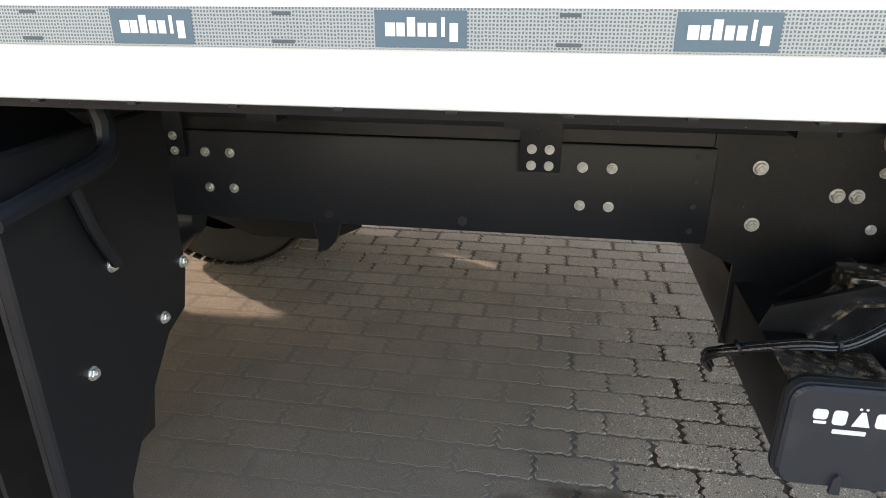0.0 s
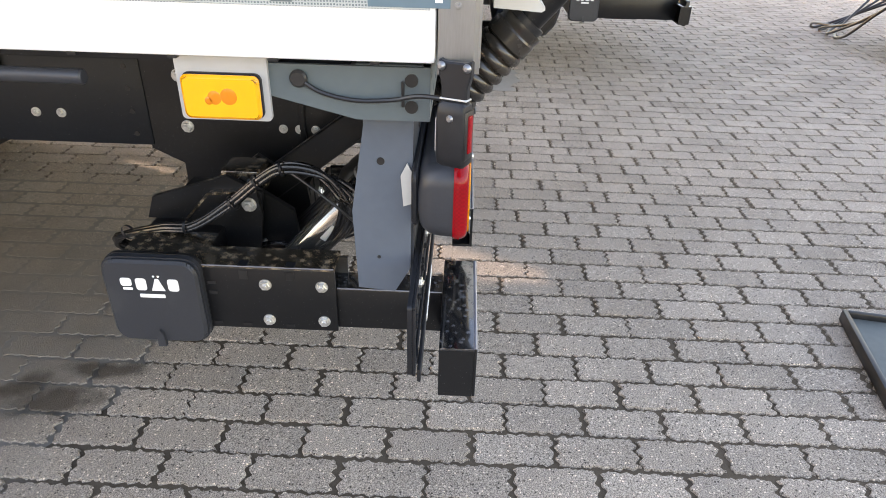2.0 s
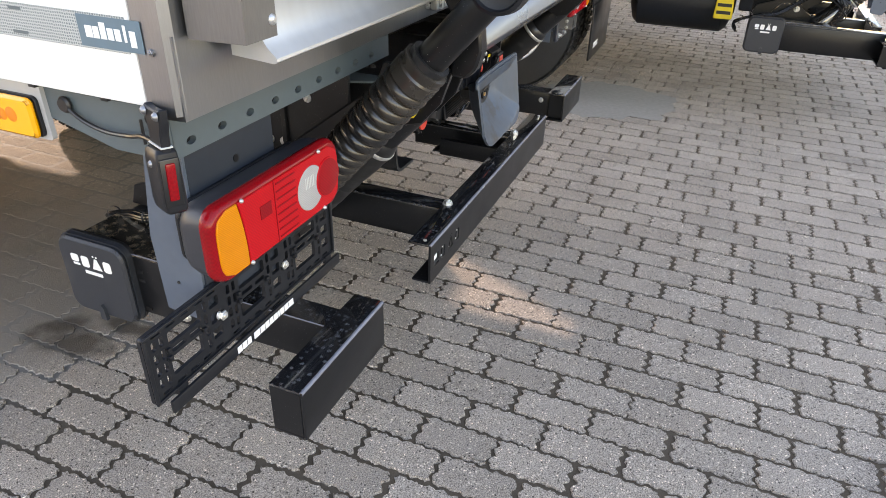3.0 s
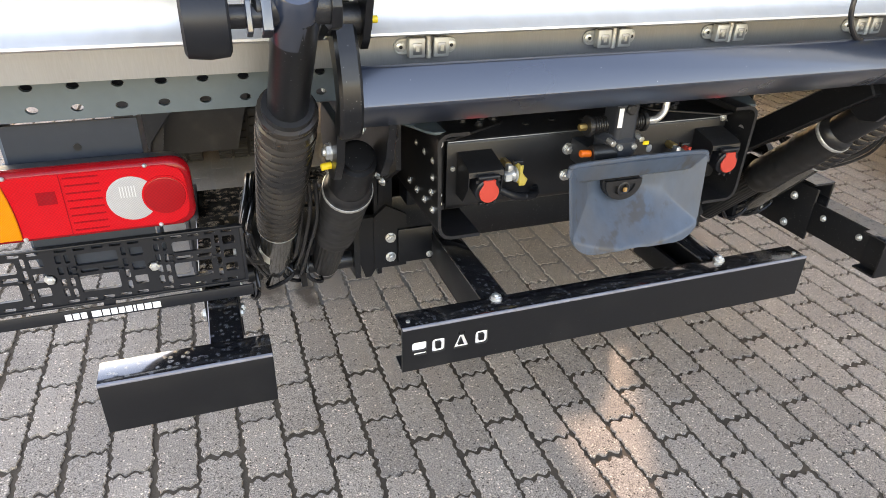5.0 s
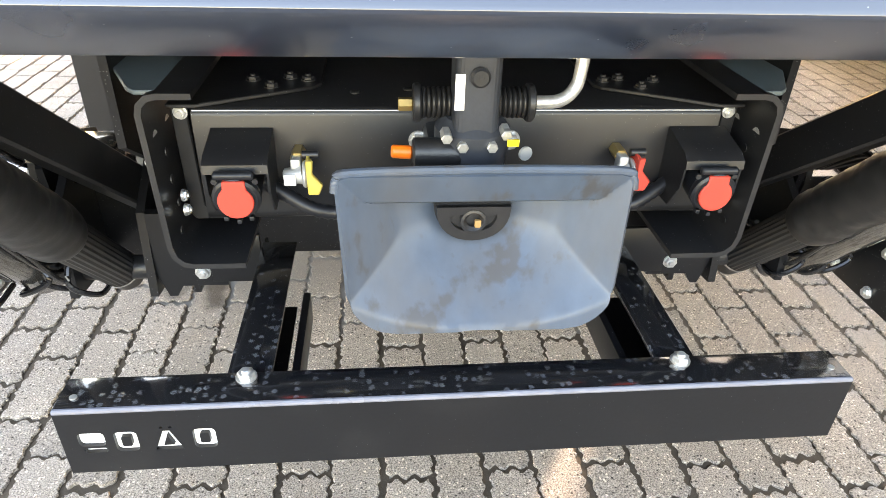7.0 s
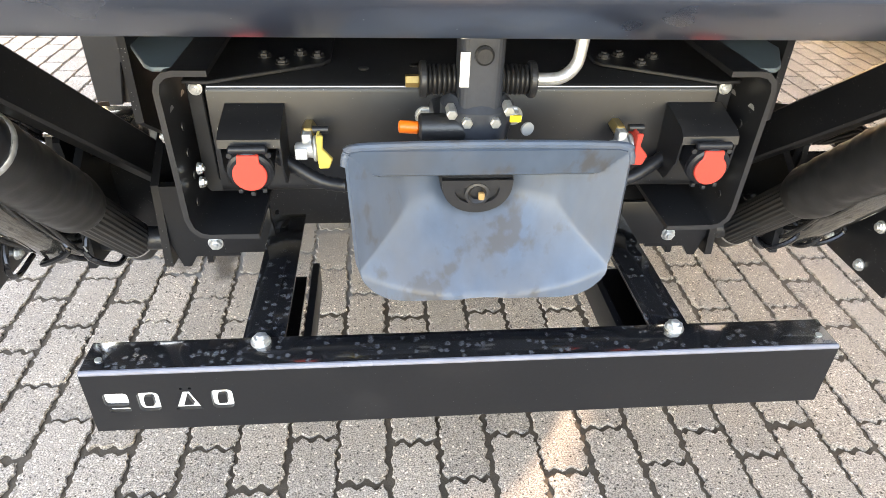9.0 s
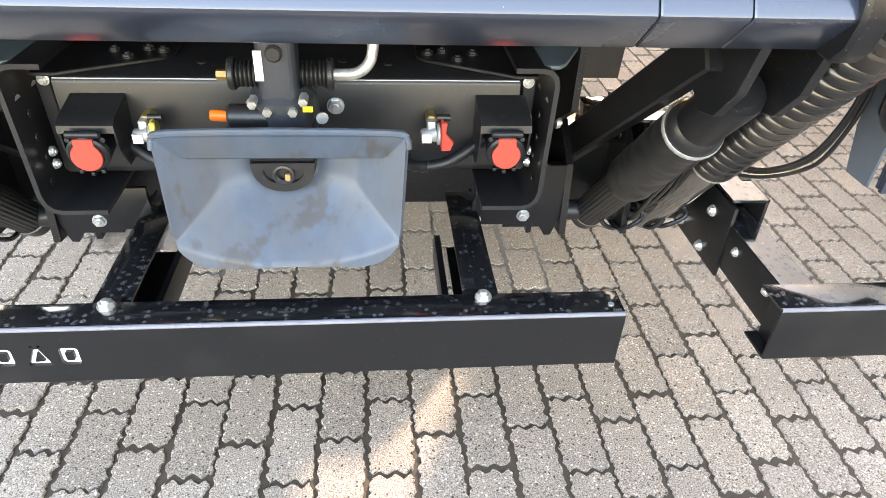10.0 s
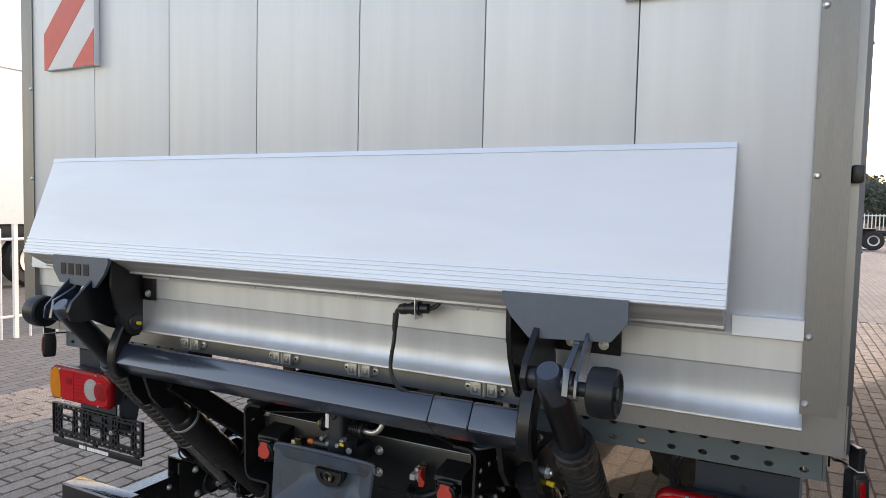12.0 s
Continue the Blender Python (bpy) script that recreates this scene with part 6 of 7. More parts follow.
def plate_holder():
    t = thing("number_plate_holder", (-1.1, 0.05, 0.65), "empty black plastic number plate holder with a printed strip", "plate holder")
    x0, x1, z0, z1 = -1.352, -0.842, 0.662, 0.788
    y0, y1 = 0.046, 0.053
    holes = []
    def slot(a, b, c, d, r=0.0025):
        holes.append(rounded(a, b, c, d, r, 2))
    for k in range(3):
        a = x0 + 0.012 + 0.1655 * k
        slot(a + 0.036, a + 0.106, z0 + 0.082, z0 + 0.106, 0.004)
        slot(a + 0.034, a + 0.102, z0 + 0.026, z0 + 0.060, 0.004)
        slot(a + 0.040, a + 0.070, z0 + 0.0665, z0 + 0.0745)
        slot(a + 0.078, a + 0.104, z0 + 0.0665, z0 + 0.0745)
        for j in range(4):
            slot(a + 0.004, a + 0.013, z0 + 0.022 + 0.023 * j, z0 + 0.039 + 0.023 * j)
            slot(a + 0.019, a + 0.027, z0 + 0.018 + 0.024 * j, z0 + 0.036 + 0.024 * j)
            slot(a + 0.113, a + 0.121, z0 + 0.020 + 0.024 * j, z0 + 0.038 + 0.024 * j)
        for j in range(3):
            slot(a + 0.127, a + 0.150, z0 + 0.028 + 0.030 * j, z0 + 0.046 + 0.030 * j, 0.003)
        for j in range(5):
            slot(a + 0.006 + 0.030 * j, a + 0.026 + 0.030 * j, z1 - 0.0125, z1 - 0.0065)
            slot(a + 0.006 + 0.030 * j, a + 0.026 + 0.030 * j, z0 + 0.007, z0 + 0.0125)
    part("holder_frame", pierced(bmesh.new(), rounded(x0, x1, z0, z1, 0.006, 3), holes, "y", y0, y1), PLASTIC, t)
    rim = bmesh.new()
    for a, b, c, d in ((x0, x1, z1 - 0.005, z1), (x0, x1, z0, z0 + 0.005), (x0, x0 + 0.006, z0 + 0.005, z1 - 0.005), (x1 - 0.006, x1, z0 + 0.005, z1 - 0.005)):
        box(rim, a, b, y0 - 0.005, y0 - 0.0002, c, d, 0.0015)
    part("holder_rim", rim, PLASTIC, t)
    for k in range(3):
        a = x0 + 0.012 + 0.1655 * k
        for j, (b, c) in enumerate(((0.031, 0.0635), (0.031, 0.0785), (0.108, 0.0635))):
            part("clip", box(bmesh.new(), a + b - 0.004, a + b + 0.004, y0 - 0.006, y0 - 0.0002, z0 + c - 0.004, z0 + c + 0.004, 0.001), PLASTIC, t)
    for x in (-1.186, -1.01):
        bolt((x, y0 + 0.002, 0.723), (0, -1, 0), t, 0.009)
    st = part("print_strip", box(bmesh.new(), x0 + 0.02, x1 + 0.006, y0 - 0.012, y0 - 0.006, 0.634, 0.658, 0.0015), PLASTIC, t, "black strip with plain white bars")
    x = -1.178
    for w in (0.011, 0.011, 0.010, 0.0, 0.016, 0.012, 0.011, 0.010, 0.011, 0.004, 0.011, 0.012, 0.014):
        if w:
            part("print_bar", box(bmesh.new(), x, x + w, y0 - 0.0132, y0 - 0.012, 0.6385, 0.6515), PRINT, st)
        x += w + 0.0025 if w else 0.006
    for x in (-1.30, -1.10, -0.87):
        part("hinge_tab", box(bmesh.new(), x - 0.01, x + 0.01, y0 - 0.006, y0 + 0.002, 0.652, 0.668), PLASTIC, t)


plate_holder()


def rear_camera_plate():
    t = thing("reversing_camera", (1.1, 0.06, 0.70), "small black reversing camera on an anthracite plate", "camera")
    part("base_plate", box(bmesh.new(), 1.0, 1.205, 0.044, 0.053, 0.716, 0.86, 0.001), ANTHRACITE, t)
    for x in (1.037, 1.079, 1.15):
        bolt((x, 0.044, 0.739 if x < 1.05 else 0.732), (0, -1, 0), t, 0.010 if x < 1.05 else 0.006)
    part("camera_body", box(bmesh.new(), 1.026, 1.096, -0.005, 0.04, 0.774, 0.818, 0.006), BLACK, t)
    part("sun_hood", strip(bmesh.new(), [(1.022, 0.772), (1.022, 0.823), (1.100, 0.823), (1.100, 0.772), (1.0235, 0.772)], "y", -0.014, 0.043, -0.002), STEEL, t)
    part("objective", rod(bmesh.new(), (1.062, -0.004, 0.793), (1.062, -0.010, 0.793), 0.009, 16), RUBBER, t)
    part("print_bar", box(bmesh.new(), 1.04, 1.082, -0.0175, -0.016, 0.8225, 0.8250), COVER, t)
    for z in (0.805, 0.78):
        bolt((1.017, 0.01, z), (-1, 0, 0), t, 0.006)


rear_camera_plate()


def lamp_cables():
    t = thing("lamp_cable", (0.95, 0.1, 0.75), "black lamp cables tied together", "cable")
    for k in range(3):
        o = (0.0, 0.006, 0.017)[k]
        part("cable", hose(bmesh.new(), [(0.945 + o, 0.10, 1.01), (0.93 + o, 0.10, 0.96), (0.948 + o, 0.12, 0.857), (0.95 + o, 0.16, 0.754 - o), (0.941 + o, 0.20, 0.697 - o), (0.91, 0.25, 0.655 - o), (0.87, 0.31, 0.638 - o), (0.82, 0.38, 0.62)], 0.0044, 8), RUBBER, t)
    t2 = thing("lamp_cable", (-0.95, 0.12, 0.75), "corrugated black lamp cable", "cable")
    part("cable", hose(bmesh.new(), [(-1.026, 0.132, 0.942), (-1.030, 0.135, 0.91), (-1.05, 0.13, 0.875), (-1.10, 0.09, 0.865)], 0.008, 10, 8, 0.007), RUBBER, t2)
    part("connector", rod(bmesh.new(), (-1.026, 0.132, 0.940), (-1.026, 0.132, 0.962), 0.0105, 14, 0.002), YELLOW, t2)


lamp_cables()


def outline_marker(s):
    t = thing("outline_marker_lamp", (s * 1.29, -0.01, 0.96), "black rubber outline marker lamp with a red lens", "marker lamp", "marker lamps")
    m = Matrix.Translation((s * 1.290, -0.004, 1.098)) @ Matrix.Rotation(radians(-3 * s), 4, "Y") @ Matrix.Rotation(radians(24 * s), 4, "Z")
    ear = [(-0.0225, 0.022), (-0.0225, 0.004), (-0.018, -0.012), (-0.018, -0.042), (0.018, -0.042), (0.018, -0.012), (0.0225, 0.004), (0.0225, 0.022), (0.015, 0.0185), (-0.015, 0.0185)]
    arm = prism(bmesh.new(), ear, "x", -0.005, 0.007, 0.002)
    bmesh.ops.transform(arm, verts=arm.verts, matrix=m)
    part("rubber_arm", arm, PLASTIC, t)
    bm = bmesh.new()
    rings = []
    for z, k, dx in ((-0.116, 0.80, 0.004), (-0.112, 0.96, 0.003), (-0.100, 1.0, 0.002), (-0.045, 0.96, 0.0), (-0.034, 0.88, 0.0), (-0.030, 0.7, 0.0)):
        rings.append([bm.verts.new((-s * dx + 0.0155 * k * px, 0.0215 * k * py, z)) for px, py in rounded(-1, 1, -1, 1, 0.30, 3)])
    for a, b in zip(rings, rings[1:]):
        for k in range(len(a)):
            bm.faces.new((a[k], a[(k + 1) % len(a)], b[(k + 1) % len(a)], b[k]))
    bm.faces.new(rings[0][::-1])
    bm.faces.new(rings[-1])
    bmesh.ops.transform(bm, verts=bm.verts, matrix=m)
    part("body", bm, PLASTIC, t)
    part("red_lens", box(bmesh.new(), -0.0062, 0.0062, -0.0245, -0.018, -0.096, -0.046, 0.002, m), RED_DEEP, t, "deep red lens facing backwards")
    part("white_lens", box(bmesh.new(), -0.0095, 0.0095, 0.018, 0.0238, -0.098, -0.052, 0.002, m), CLEAR, t, "clear lens facing forwards")
    part("lens_bezel", box(bmesh.new(), -0.0125, 0.0125, -0.0222, -0.0195, -0.104, -0.040, 0.002, m), RUBBER, t)
    for y in (-0.0175, 0.0175):
        part("screw", lathe(bmesh.new(), m @ Vector((s * 0.006, y, 0.013)), m @ Vector((s * 0.011, y, 0.013)), [(0, 0.006), (0.6, 0.005), (1, 0.0025)], 12), STEEL, t)
    part("front_screw", lathe(bmesh.new(), m @ Vector((s * 0.015, 0, -0.050)), m @ Vector((s * 0.018, 0, -0.050)), [(0, 0.005), (1, 0.003)], 12), STEEL, t)
    part("cable", hose(bmesh.new(), [(s * 1.285, 0.008, 1.068), (s * 1.272, 0.045, 1.066), (s * 1.260, 0.08, 1.056), (s * 1.254, 0.13, 1.052), (s * 1.250, 0.175, 1.060), (s * 1.248, 0.205, 1.077)], 0.0032), RUBBER, t)
    part("cable_tie", box(bmesh.new(), -0.0068, 0.0088, -0.0192, 0.0192, -0.0285, -0.0262, 0.0008, m), LABEL, t, "pale cable tie")
    part("cable_tie", rod(bmesh.new(), (s * 1.250, 0.066, 1.078), (s * 1.250, 0.066, 1.044), 0.0022, 8), RUBBER, t)


outline_marker(-1)
outline_marker(1)


def side_marker(s):
    t = thing("side_marker_lamp", (s * 1.25, 0.30, 1.02), "amber side marker lamp on a pale bracket", "marker lamp", "side marker lamps")
    x = 1.250
    part("bracket", prism(bmesh.new(), rounded(0.245, 0.368, 1.017, 1.112, 0.006), "x", s * (x - 0.008), s * x), GREYPLATE, t)
    part("lamp_base", prism(bmesh.new(), rounded(0.253, 0.359, 1.022, 1.083, 0.009), "x", s * x, s * (x + 0.006), 0.001), PLASTIC, t)
    part("lens", prism(bmesh.new(), rounded(0.254, 0.358, 1.023, 1.082, 0.009), "x", s * (x + 0.006), s * (x + 0.017), 0.004), AMBER_SIDE, t, "smooth amber lens")
    for dy, dz, r in ((-0.011, 0.002, 0.012), (0.008, 0.0, 0.010), (0.016, -0.004, 0.006)):
        part("bulb", lathe(bmesh.new(), (s * (x + 0.0168), 0.306 + dy, 1.053 + dz), (s * (x + 0.0178), 0.306 + dy, 1.053 + dz), [(0, r), (1, r * 0.7), (1, r * 0.3)], 16), BULB, t)


side_marker(-1)


def tool_lever():
    t = thing("pull_rod", (-1.235, 0.7, 1.06), "bent bare steel pull rod under the body edge", "pull rod")
    part("rod", hose(bmesh.new(), [(-1.235, 0.80, 1.081), (-1.235, 0.775, 1.083), (-1.238, 0.72, 1.083), (-1.24, 0.685, 1.074), (-1.242, 0.66, 1.069), (-1.243, 0.62, 1.069), (-1.245, 0.50, 1.069)], 0.0092, 14), PULL, t)
    part("sleeve", rod(bmesh.new(), (-1.243, 0.615, 1.069), (-1.246, 0.495, 1.069), 0.0105, 14, 0.002), COVER, t, "dark rubber grip sleeve")
    br = part("bracket", box(bmesh.new(), -1.228, -1.222, 0.725, 0.79, 1.060, 1.104, 0.001), RUSTY, t, "rust-stained pale steel bracket")
    part("hook_end", lathe(bmesh.new(), (-1.237, 0.782, 1.083), (-1.215, 0.782, 1.083), [(0, 0.010), (1, 0.010)], 14), RUSTY, br)


tool_lever()

# ================= chassis, axle and mudguards =================


def chassis():
    t = thing("truck_chassis", (0, 3.5, 0.67), "black ladder chassis frame with bolted joints", "chassis")
    for s in (-1, 1):
        part("side_rail", box(bmesh.new(), s * 0.43 if s > 0 else -0.495, 0.495 if s > 0 else -0.43, 0.79, 5.7, 0.668, 0.897, 0.006), CHASSIS, t, "black chassis side rail")
        part("sub_rail", box(bmesh.new(), s * 0.44 if s > 0 else -0.50, 0.50 if s > 0 else -0.44, 0.55, 5.7, 0.93, 0.985, 0.003), CHASSIS, t)
        part("rail_gasket", box(bmesh.new(), s * 0.45 if s > 0 else -0.485, 0.485 if s > 0 else -0.45, 0.55, 5.7, 0.898, 0.929), RUBBER, t)
        for y in (1.18, 2.105):
            pl = part("fixing_plate", box(bmesh.new(), min(s * 0.503, s * 0.511), max(s * 0.503, s * 0.511), y - 0.047, y + 0.047, 0.83, 0.995, 0.001), CHASSIS, t)
            for dy in (-0.02, 0.02):
                for z in (0.846, 0.884):
                    bolt((s * 0.511, y + dy, z), (s, 0, 0), pl, 0.0095)
        for y in (1.05, 1.98, 2.9):
            for dy in (-0.033, 0.033):
                for z in (0.842, 0.750):
                    bolt((s * 0.495, y + dy, z), (s, 0, 0), t, 0.0105)
        for y in (1.36, 1.70):
            part("hole", rod(bmesh.new(), (s * 0.495, y, 0.695), (s * 0.497, y, 0.695), 0.012, 12), RUBBER, t)
        for z in (0.875, 0.82, 0.76, 0.70):
            part("hole", rod(bmesh.new(), (s * 0.495, 0.83, z), (s * 0.497, 0.83, z), 0.007, 10), RUBBER, t)
    for y in (1.25, 3.4, 5.0):
        part("cross_member", box(bmesh.new(), -0.43, 0.43, y, y + 0.07, 0.72, 0.86, 0.004), CHASSIS, t)
    part("axle", rod(bmesh.new(), (-0.75, 2.62, 0.47), (0.75, 2.62, 0.47), 0.07, 20), CHASSIS, t)
    # Unseen panel added to stop sunlit yard light entering from the front.
    part("front_panel", box(bmesh.new(), -1.2, 1.2, 5.6, 5.66, 0.3, 1.08), CHASSIS, t)
    part("differential", lathe(bmesh.new(), (0, 2.35, 0.47), (0, 2.9, 0.47), [(0, 0.05), (0.2, 0.16), (0.6, 0.2), (1, 0.1)], 20), CHASSIS, t)
    return t


frame_thing = chassis()
part("axle_hook", prism(bmesh.new(), [(1.80, 0.66), (1.80, 0.52), (1.814, 0.47), (1.842, 0.44), (1.88, 0.43), (1.87, 0.46), (1.878, 0.50), (1.888, 0.56), (1.888, 0.66)], "x", -0.14, -0.10, 0.004), CHASSIS, frame_thing, "curved black bracket hanging by the axle")


def wheel(s, y, name="twin_wheel"):
    t = thing(name, (s * 0.95, y, 0.0), "black twin truck tyres on a silver steel rim", "wheel", "truck wheels")
    for x0, x1 in ((0.62, 0.88), (0.93, 1.19)):
        prof = [(0.0, 0.29), (0.0, 0.40), (0.08, 0.455), (0.2, 0.475), (0.8, 0.475), (0.92, 0.455), (1.0, 0.40), (1.0, 0.29)]
        part("tyre", lathe(bmesh.new(), (s * x0, y, 0.475), (s * x1, y, 0.475), prof, 48, False), TYRE, t)
        tread = bmesh.new()
        for k in range(56):
            for j in range(3):
                m = Matrix.Translation((s * (x0 + 0.05 + 0.08 * j), y, 0.475)) @ Matrix.Rotation(2 * math.pi * (k + 0.5 * (j % 2)) / 56, 4, "X")
                box(tread, -0.032, 0.032, -0.018, 0.018, 0.472, 0.482, m=m)
        part("tread", tread, TYRE, t)
    rim = lathe(bmesh.new(), (s * 1.10, y, 0.475), (s * 1.185, y, 0.475), [(0, 0.08), (0.1, 0.2), (0.3, 0.235), (0.8, 0.27), (1.0, 0.292), (1.0, 0.285), (0.6, 0.25), (0.1, 0.2)], 40)
    part("rim", rim, GALV, t)
    return t


left_wheel = wheel(-1, 2.62)
wheel(1, 2.62)


def mudguard(s):
    t = thing("mudguard", (s * 0.95, 2.0, 0.4), "black plastic mudguard with silver bolts and a rubber flap", "mudguard", "mudguards")
    # rear flap face, narrower towards the ground
    x = [(0.83, 1.02), (0.835, 0.68), (0.86, 0.60), (0.93, 0.575), (1.04, 0.46), (1.14, 0.33), (1.17, 0.16), (1.268, 0.16), (1.268, 1.02)]
    part("rear_face", prism(bmesh.new(), [(s * a, b) for a, b in x], "y", 1.90, 1.925, 0.004), PLASTIC, t)
    part("shell", strip(bmesh.new(), [(1.925, 0.6), (1.93, 0.75), (1.98, 0.92), (2.10, 1.01), (2.62, 1.05), (3.15, 1.01), (3.28, 0.9)], "x", s * 0.845, s * 1.24, -0.006), PLASTIC, t)
    part("flap", prism(bmesh.new(), [(s * 0.86, 0.95), (s * 0.86, 0.62), (s * 1.06, 0.50), (s * 1.12, 0.16), (s * 1.262, 0.16), (s * 1.262, 0.95)], "y", 1.928, 1.938), RUBBER, t)
    part("inner_flap", prism(bmesh.new(), [(s * a, b) for a, b in ((0.70, 0.95), (0.70, 0.46), (0.77, 0.20), (1.20, 0.20), (1.20, 0.95))], "y", 2.098, 2.108), RUBBER, t)
    for a, b in ((1.119, 0.96), (1.057, 0.783), (0.939, 0.618), (1.157, 0.626), (0.846, 0.70)):
        bolt((s * a, 1.90, b), (0, -1, 0), t, 0.011)
    part("stay", hose(bmesh.new(), [(s * 1.13, 1.885, 0.96), (s * 1.10, 1.885, 0.87), (s * 1.06, 1.885, 0.79)], 0.012, 10), PLASTIC, t)
    part("stay", hose(bmesh.new(), [(s * 1.05, 1.87, 1.06), (s * 1.08, 1.85, 0.99), (s * 1.20, 1.86, 0.965), (s * 1.30, 1.87, 0.95)], 0.017, 10), CHASSIS, t)
    return t


mudguard(-1)


def low_flap():
    """The far rear wheel has only a hanging flap, low behind the tyre."""
    t = thing("mud_flap", (0.9, 1.94, 0.2), "black rubber mud flap hung behind the far wheel", "mud flap")
    part("flap", prism(bmesh.new(), [(0.58, 0.62), (0.58, 0.36), (0.62, 0.26), (0.70, 0.22), (1.22, 0.22), (1.24, 0.62)], "y", 1.935, 1.947, 0.002), RUBBER, t)
    part("inner_panel", prism(bmesh.new(), [(1.95, 0.24), (2.10, 0.17), (2.45, 0.17), (2.78, 0.30), (2.80, 0.90), (1.95, 0.80)], "x", 0.598, 0.606, 0.002), PLASTIC, t)
    for x in (0.62, 1.22):
        part("stay", rod(bmesh.new(), (x, 1.94, 0.6), (x, 1.96, 1.09), 0.008, 10), CHASSIS, t)


low_flap()


def side_locker():
    """An unseen air tank on the far side of the chassis, added against low sun."""
    t = thing("air_tank", (0.7, 1.5, 0.6), "unseen black air tank added under the chassis to block low sun", "air tank")
    part("tank", lathe(bmesh.new(), (0.72, 4.0, 0.66), (0.72, 5.2, 0.66), [(0, 0.05), (0.03, 0.14), (0.06, 0.17), (0.94, 0.17), (0.97, 0.14), (1, 0.05)], 26), CHASSIS, t)
    for y in (4.3, 4.9):
        part("strap", rod(bmesh.new(), (0.72, y, 0.66), (0.72, y + 0.04, 0.66), 0.174, 26), CHASSIS, t)
    return t


tank = side_locker()


def tool_locker():
    t = thing("tool_locker", (1.1, 3.5, 0.5), "black steel panel added on the far side to shape the sun patches", "tool locker")
    # Made-up panel; its stepped lower edge trims the low sun under the truck.
    poly = [(3.0, 0.45), (3.55, 0.45), (3.72, 0.62), (4.45, 0.88), (5.5, 0.93), (5.5, 1.08), (3.0, 1.08)]
    part("locker_body", prism(bmesh.new(), poly, "x", 1.12, 1.235, 0.006), CHASSIS, t)
    part("locker_door", box(bmesh.new(), 1.2355, 1.243, 3.06, 3.62, 0.66, 1.04, 0.003), CHASSIS, t)
    for y in (3.2, 3.9, 4.8):
        part("hanger", box(bmesh.new(), 0.50, 1.12, y, y + 0.05, 0.98, 1.03), CHASSIS, t)


tool_locker()

# ================= second truck parked alongside =================
DX, DY = 3.70, -1.462


def neighbour(ob):
    m = Matrix.Translation((ob.location.x + DX, ob.location.y + DY, ob.location.z))
    return copy_thing(ob, m)


for ob in (cargo, frame_thing, lift):
    neighbour(ob)
for ob in [o for o in scene.objects if o.parent is None and o.name.split(".")[0] in ("rear_cross_member", "rear_lamp", "lamp_bracket", "underrun_bar", "perforated_rail", "tail_lift_platform", "cable_loom")]:
    neighbour(ob)


copy_thing(left_wheel, Matrix.Translation((left_wheel.location.x + DX, 0.76, 0.0)))
nf = thing("mud_flap", (2.78, 0.18, 0.18), "black rubber mud flap with a plain white mark", "mud flap")
flap = part("flap", box(bmesh.new(), 2.52, 3.10, 0.17, 0.182, 0.27, 0.62, 0.003), RUBBER, nf)
part("mark_bar", box(bmesh.new(), 2.62, 2.76, 0.1685, 0.17, 0.33, 0.365), PRINT, flap)
part("fender", strip(bmesh.new(), [(0.18, 0.60), (0.22, 0.82), (0.40, 1.00), (0.76, 1.06), (1.12, 1.00), (1.30, 0.85)], "x", 2.50, 3.13, 0.006), PLASTIC, nf)


def unseen_cab():
    """Unseen front end of the parked truck, added as sun block: cab floor, engine hump and bumper."""
    t = thing("truck_cab", (DX, 5.9, 0.35), "unseen white low cab front added to block the sun", "truck cab")
    part("cab_body", box(bmesh.new(), DX - 1.22, DX + 1.22, 5.62, 7.1, 0.62, 1.50, 0.05), WHITE, t)
    part("cab_floor", box(bmesh.new(), DX - 1.10, DX + 1.22, 4.82, 5.60, 0.55, 1.40, 0.02), CHASSIS, t)
    part("bumper", box(bmesh.new(), DX - 1.2, DX + 1.2, 7.1, 7.2, 0.34, 0.75, 0.03), PLASTIC, t)


unseen_cab()


def carrier_arm():
    t = thing("underrun_carrier", (2.79, -1.2, 0.42), "plain black carrier arm beside the parked truck's tail lift", "carrier arm")
    part("arm_plate", box(bmesh.new(), 2.737, 2.747, -1.48, -0.937, 0.425, 0.574, 0.002), BLACK, t)
    part("arm_cap", box(bmesh.new(), 2.57, 2.747, -1.505, -1.482, 0.42, 0.58, 0.002), BLACK, t)
    part("arm_lid", box(bmesh.new(), 2.737, 2.81, -1.48, -0.937, 0.5745, 0.578, 0.001), WET, t)


carrier_arm()


def underbody():
    """Tool box and panels closing the parked truck's underside behind its tail lift."""
    t = thing("tool_box", (DX, -0.4, 0.6), "black tool box under the parked truck", "tool box")
    part("box_body", box(bmesh.new(), 2.92, 4.70, -0.74, -0.66, 0.60, 1.085, 0.01), CHASSIS, t)
    part("box_lid", box(bmesh.new(), 2.86, 2.915, -0.74, 0.55, 0.72, 1.085, 0.006), CHASSIS, t)


underbody()


def third_truck():
    for ob in (cargo, frame_thing, left_wheel):
        copy_thing(ob, Matrix.Translation((ob.location.x + 2 * DX, ob.location.y - 0.3, ob.location.z)))


third_truck()


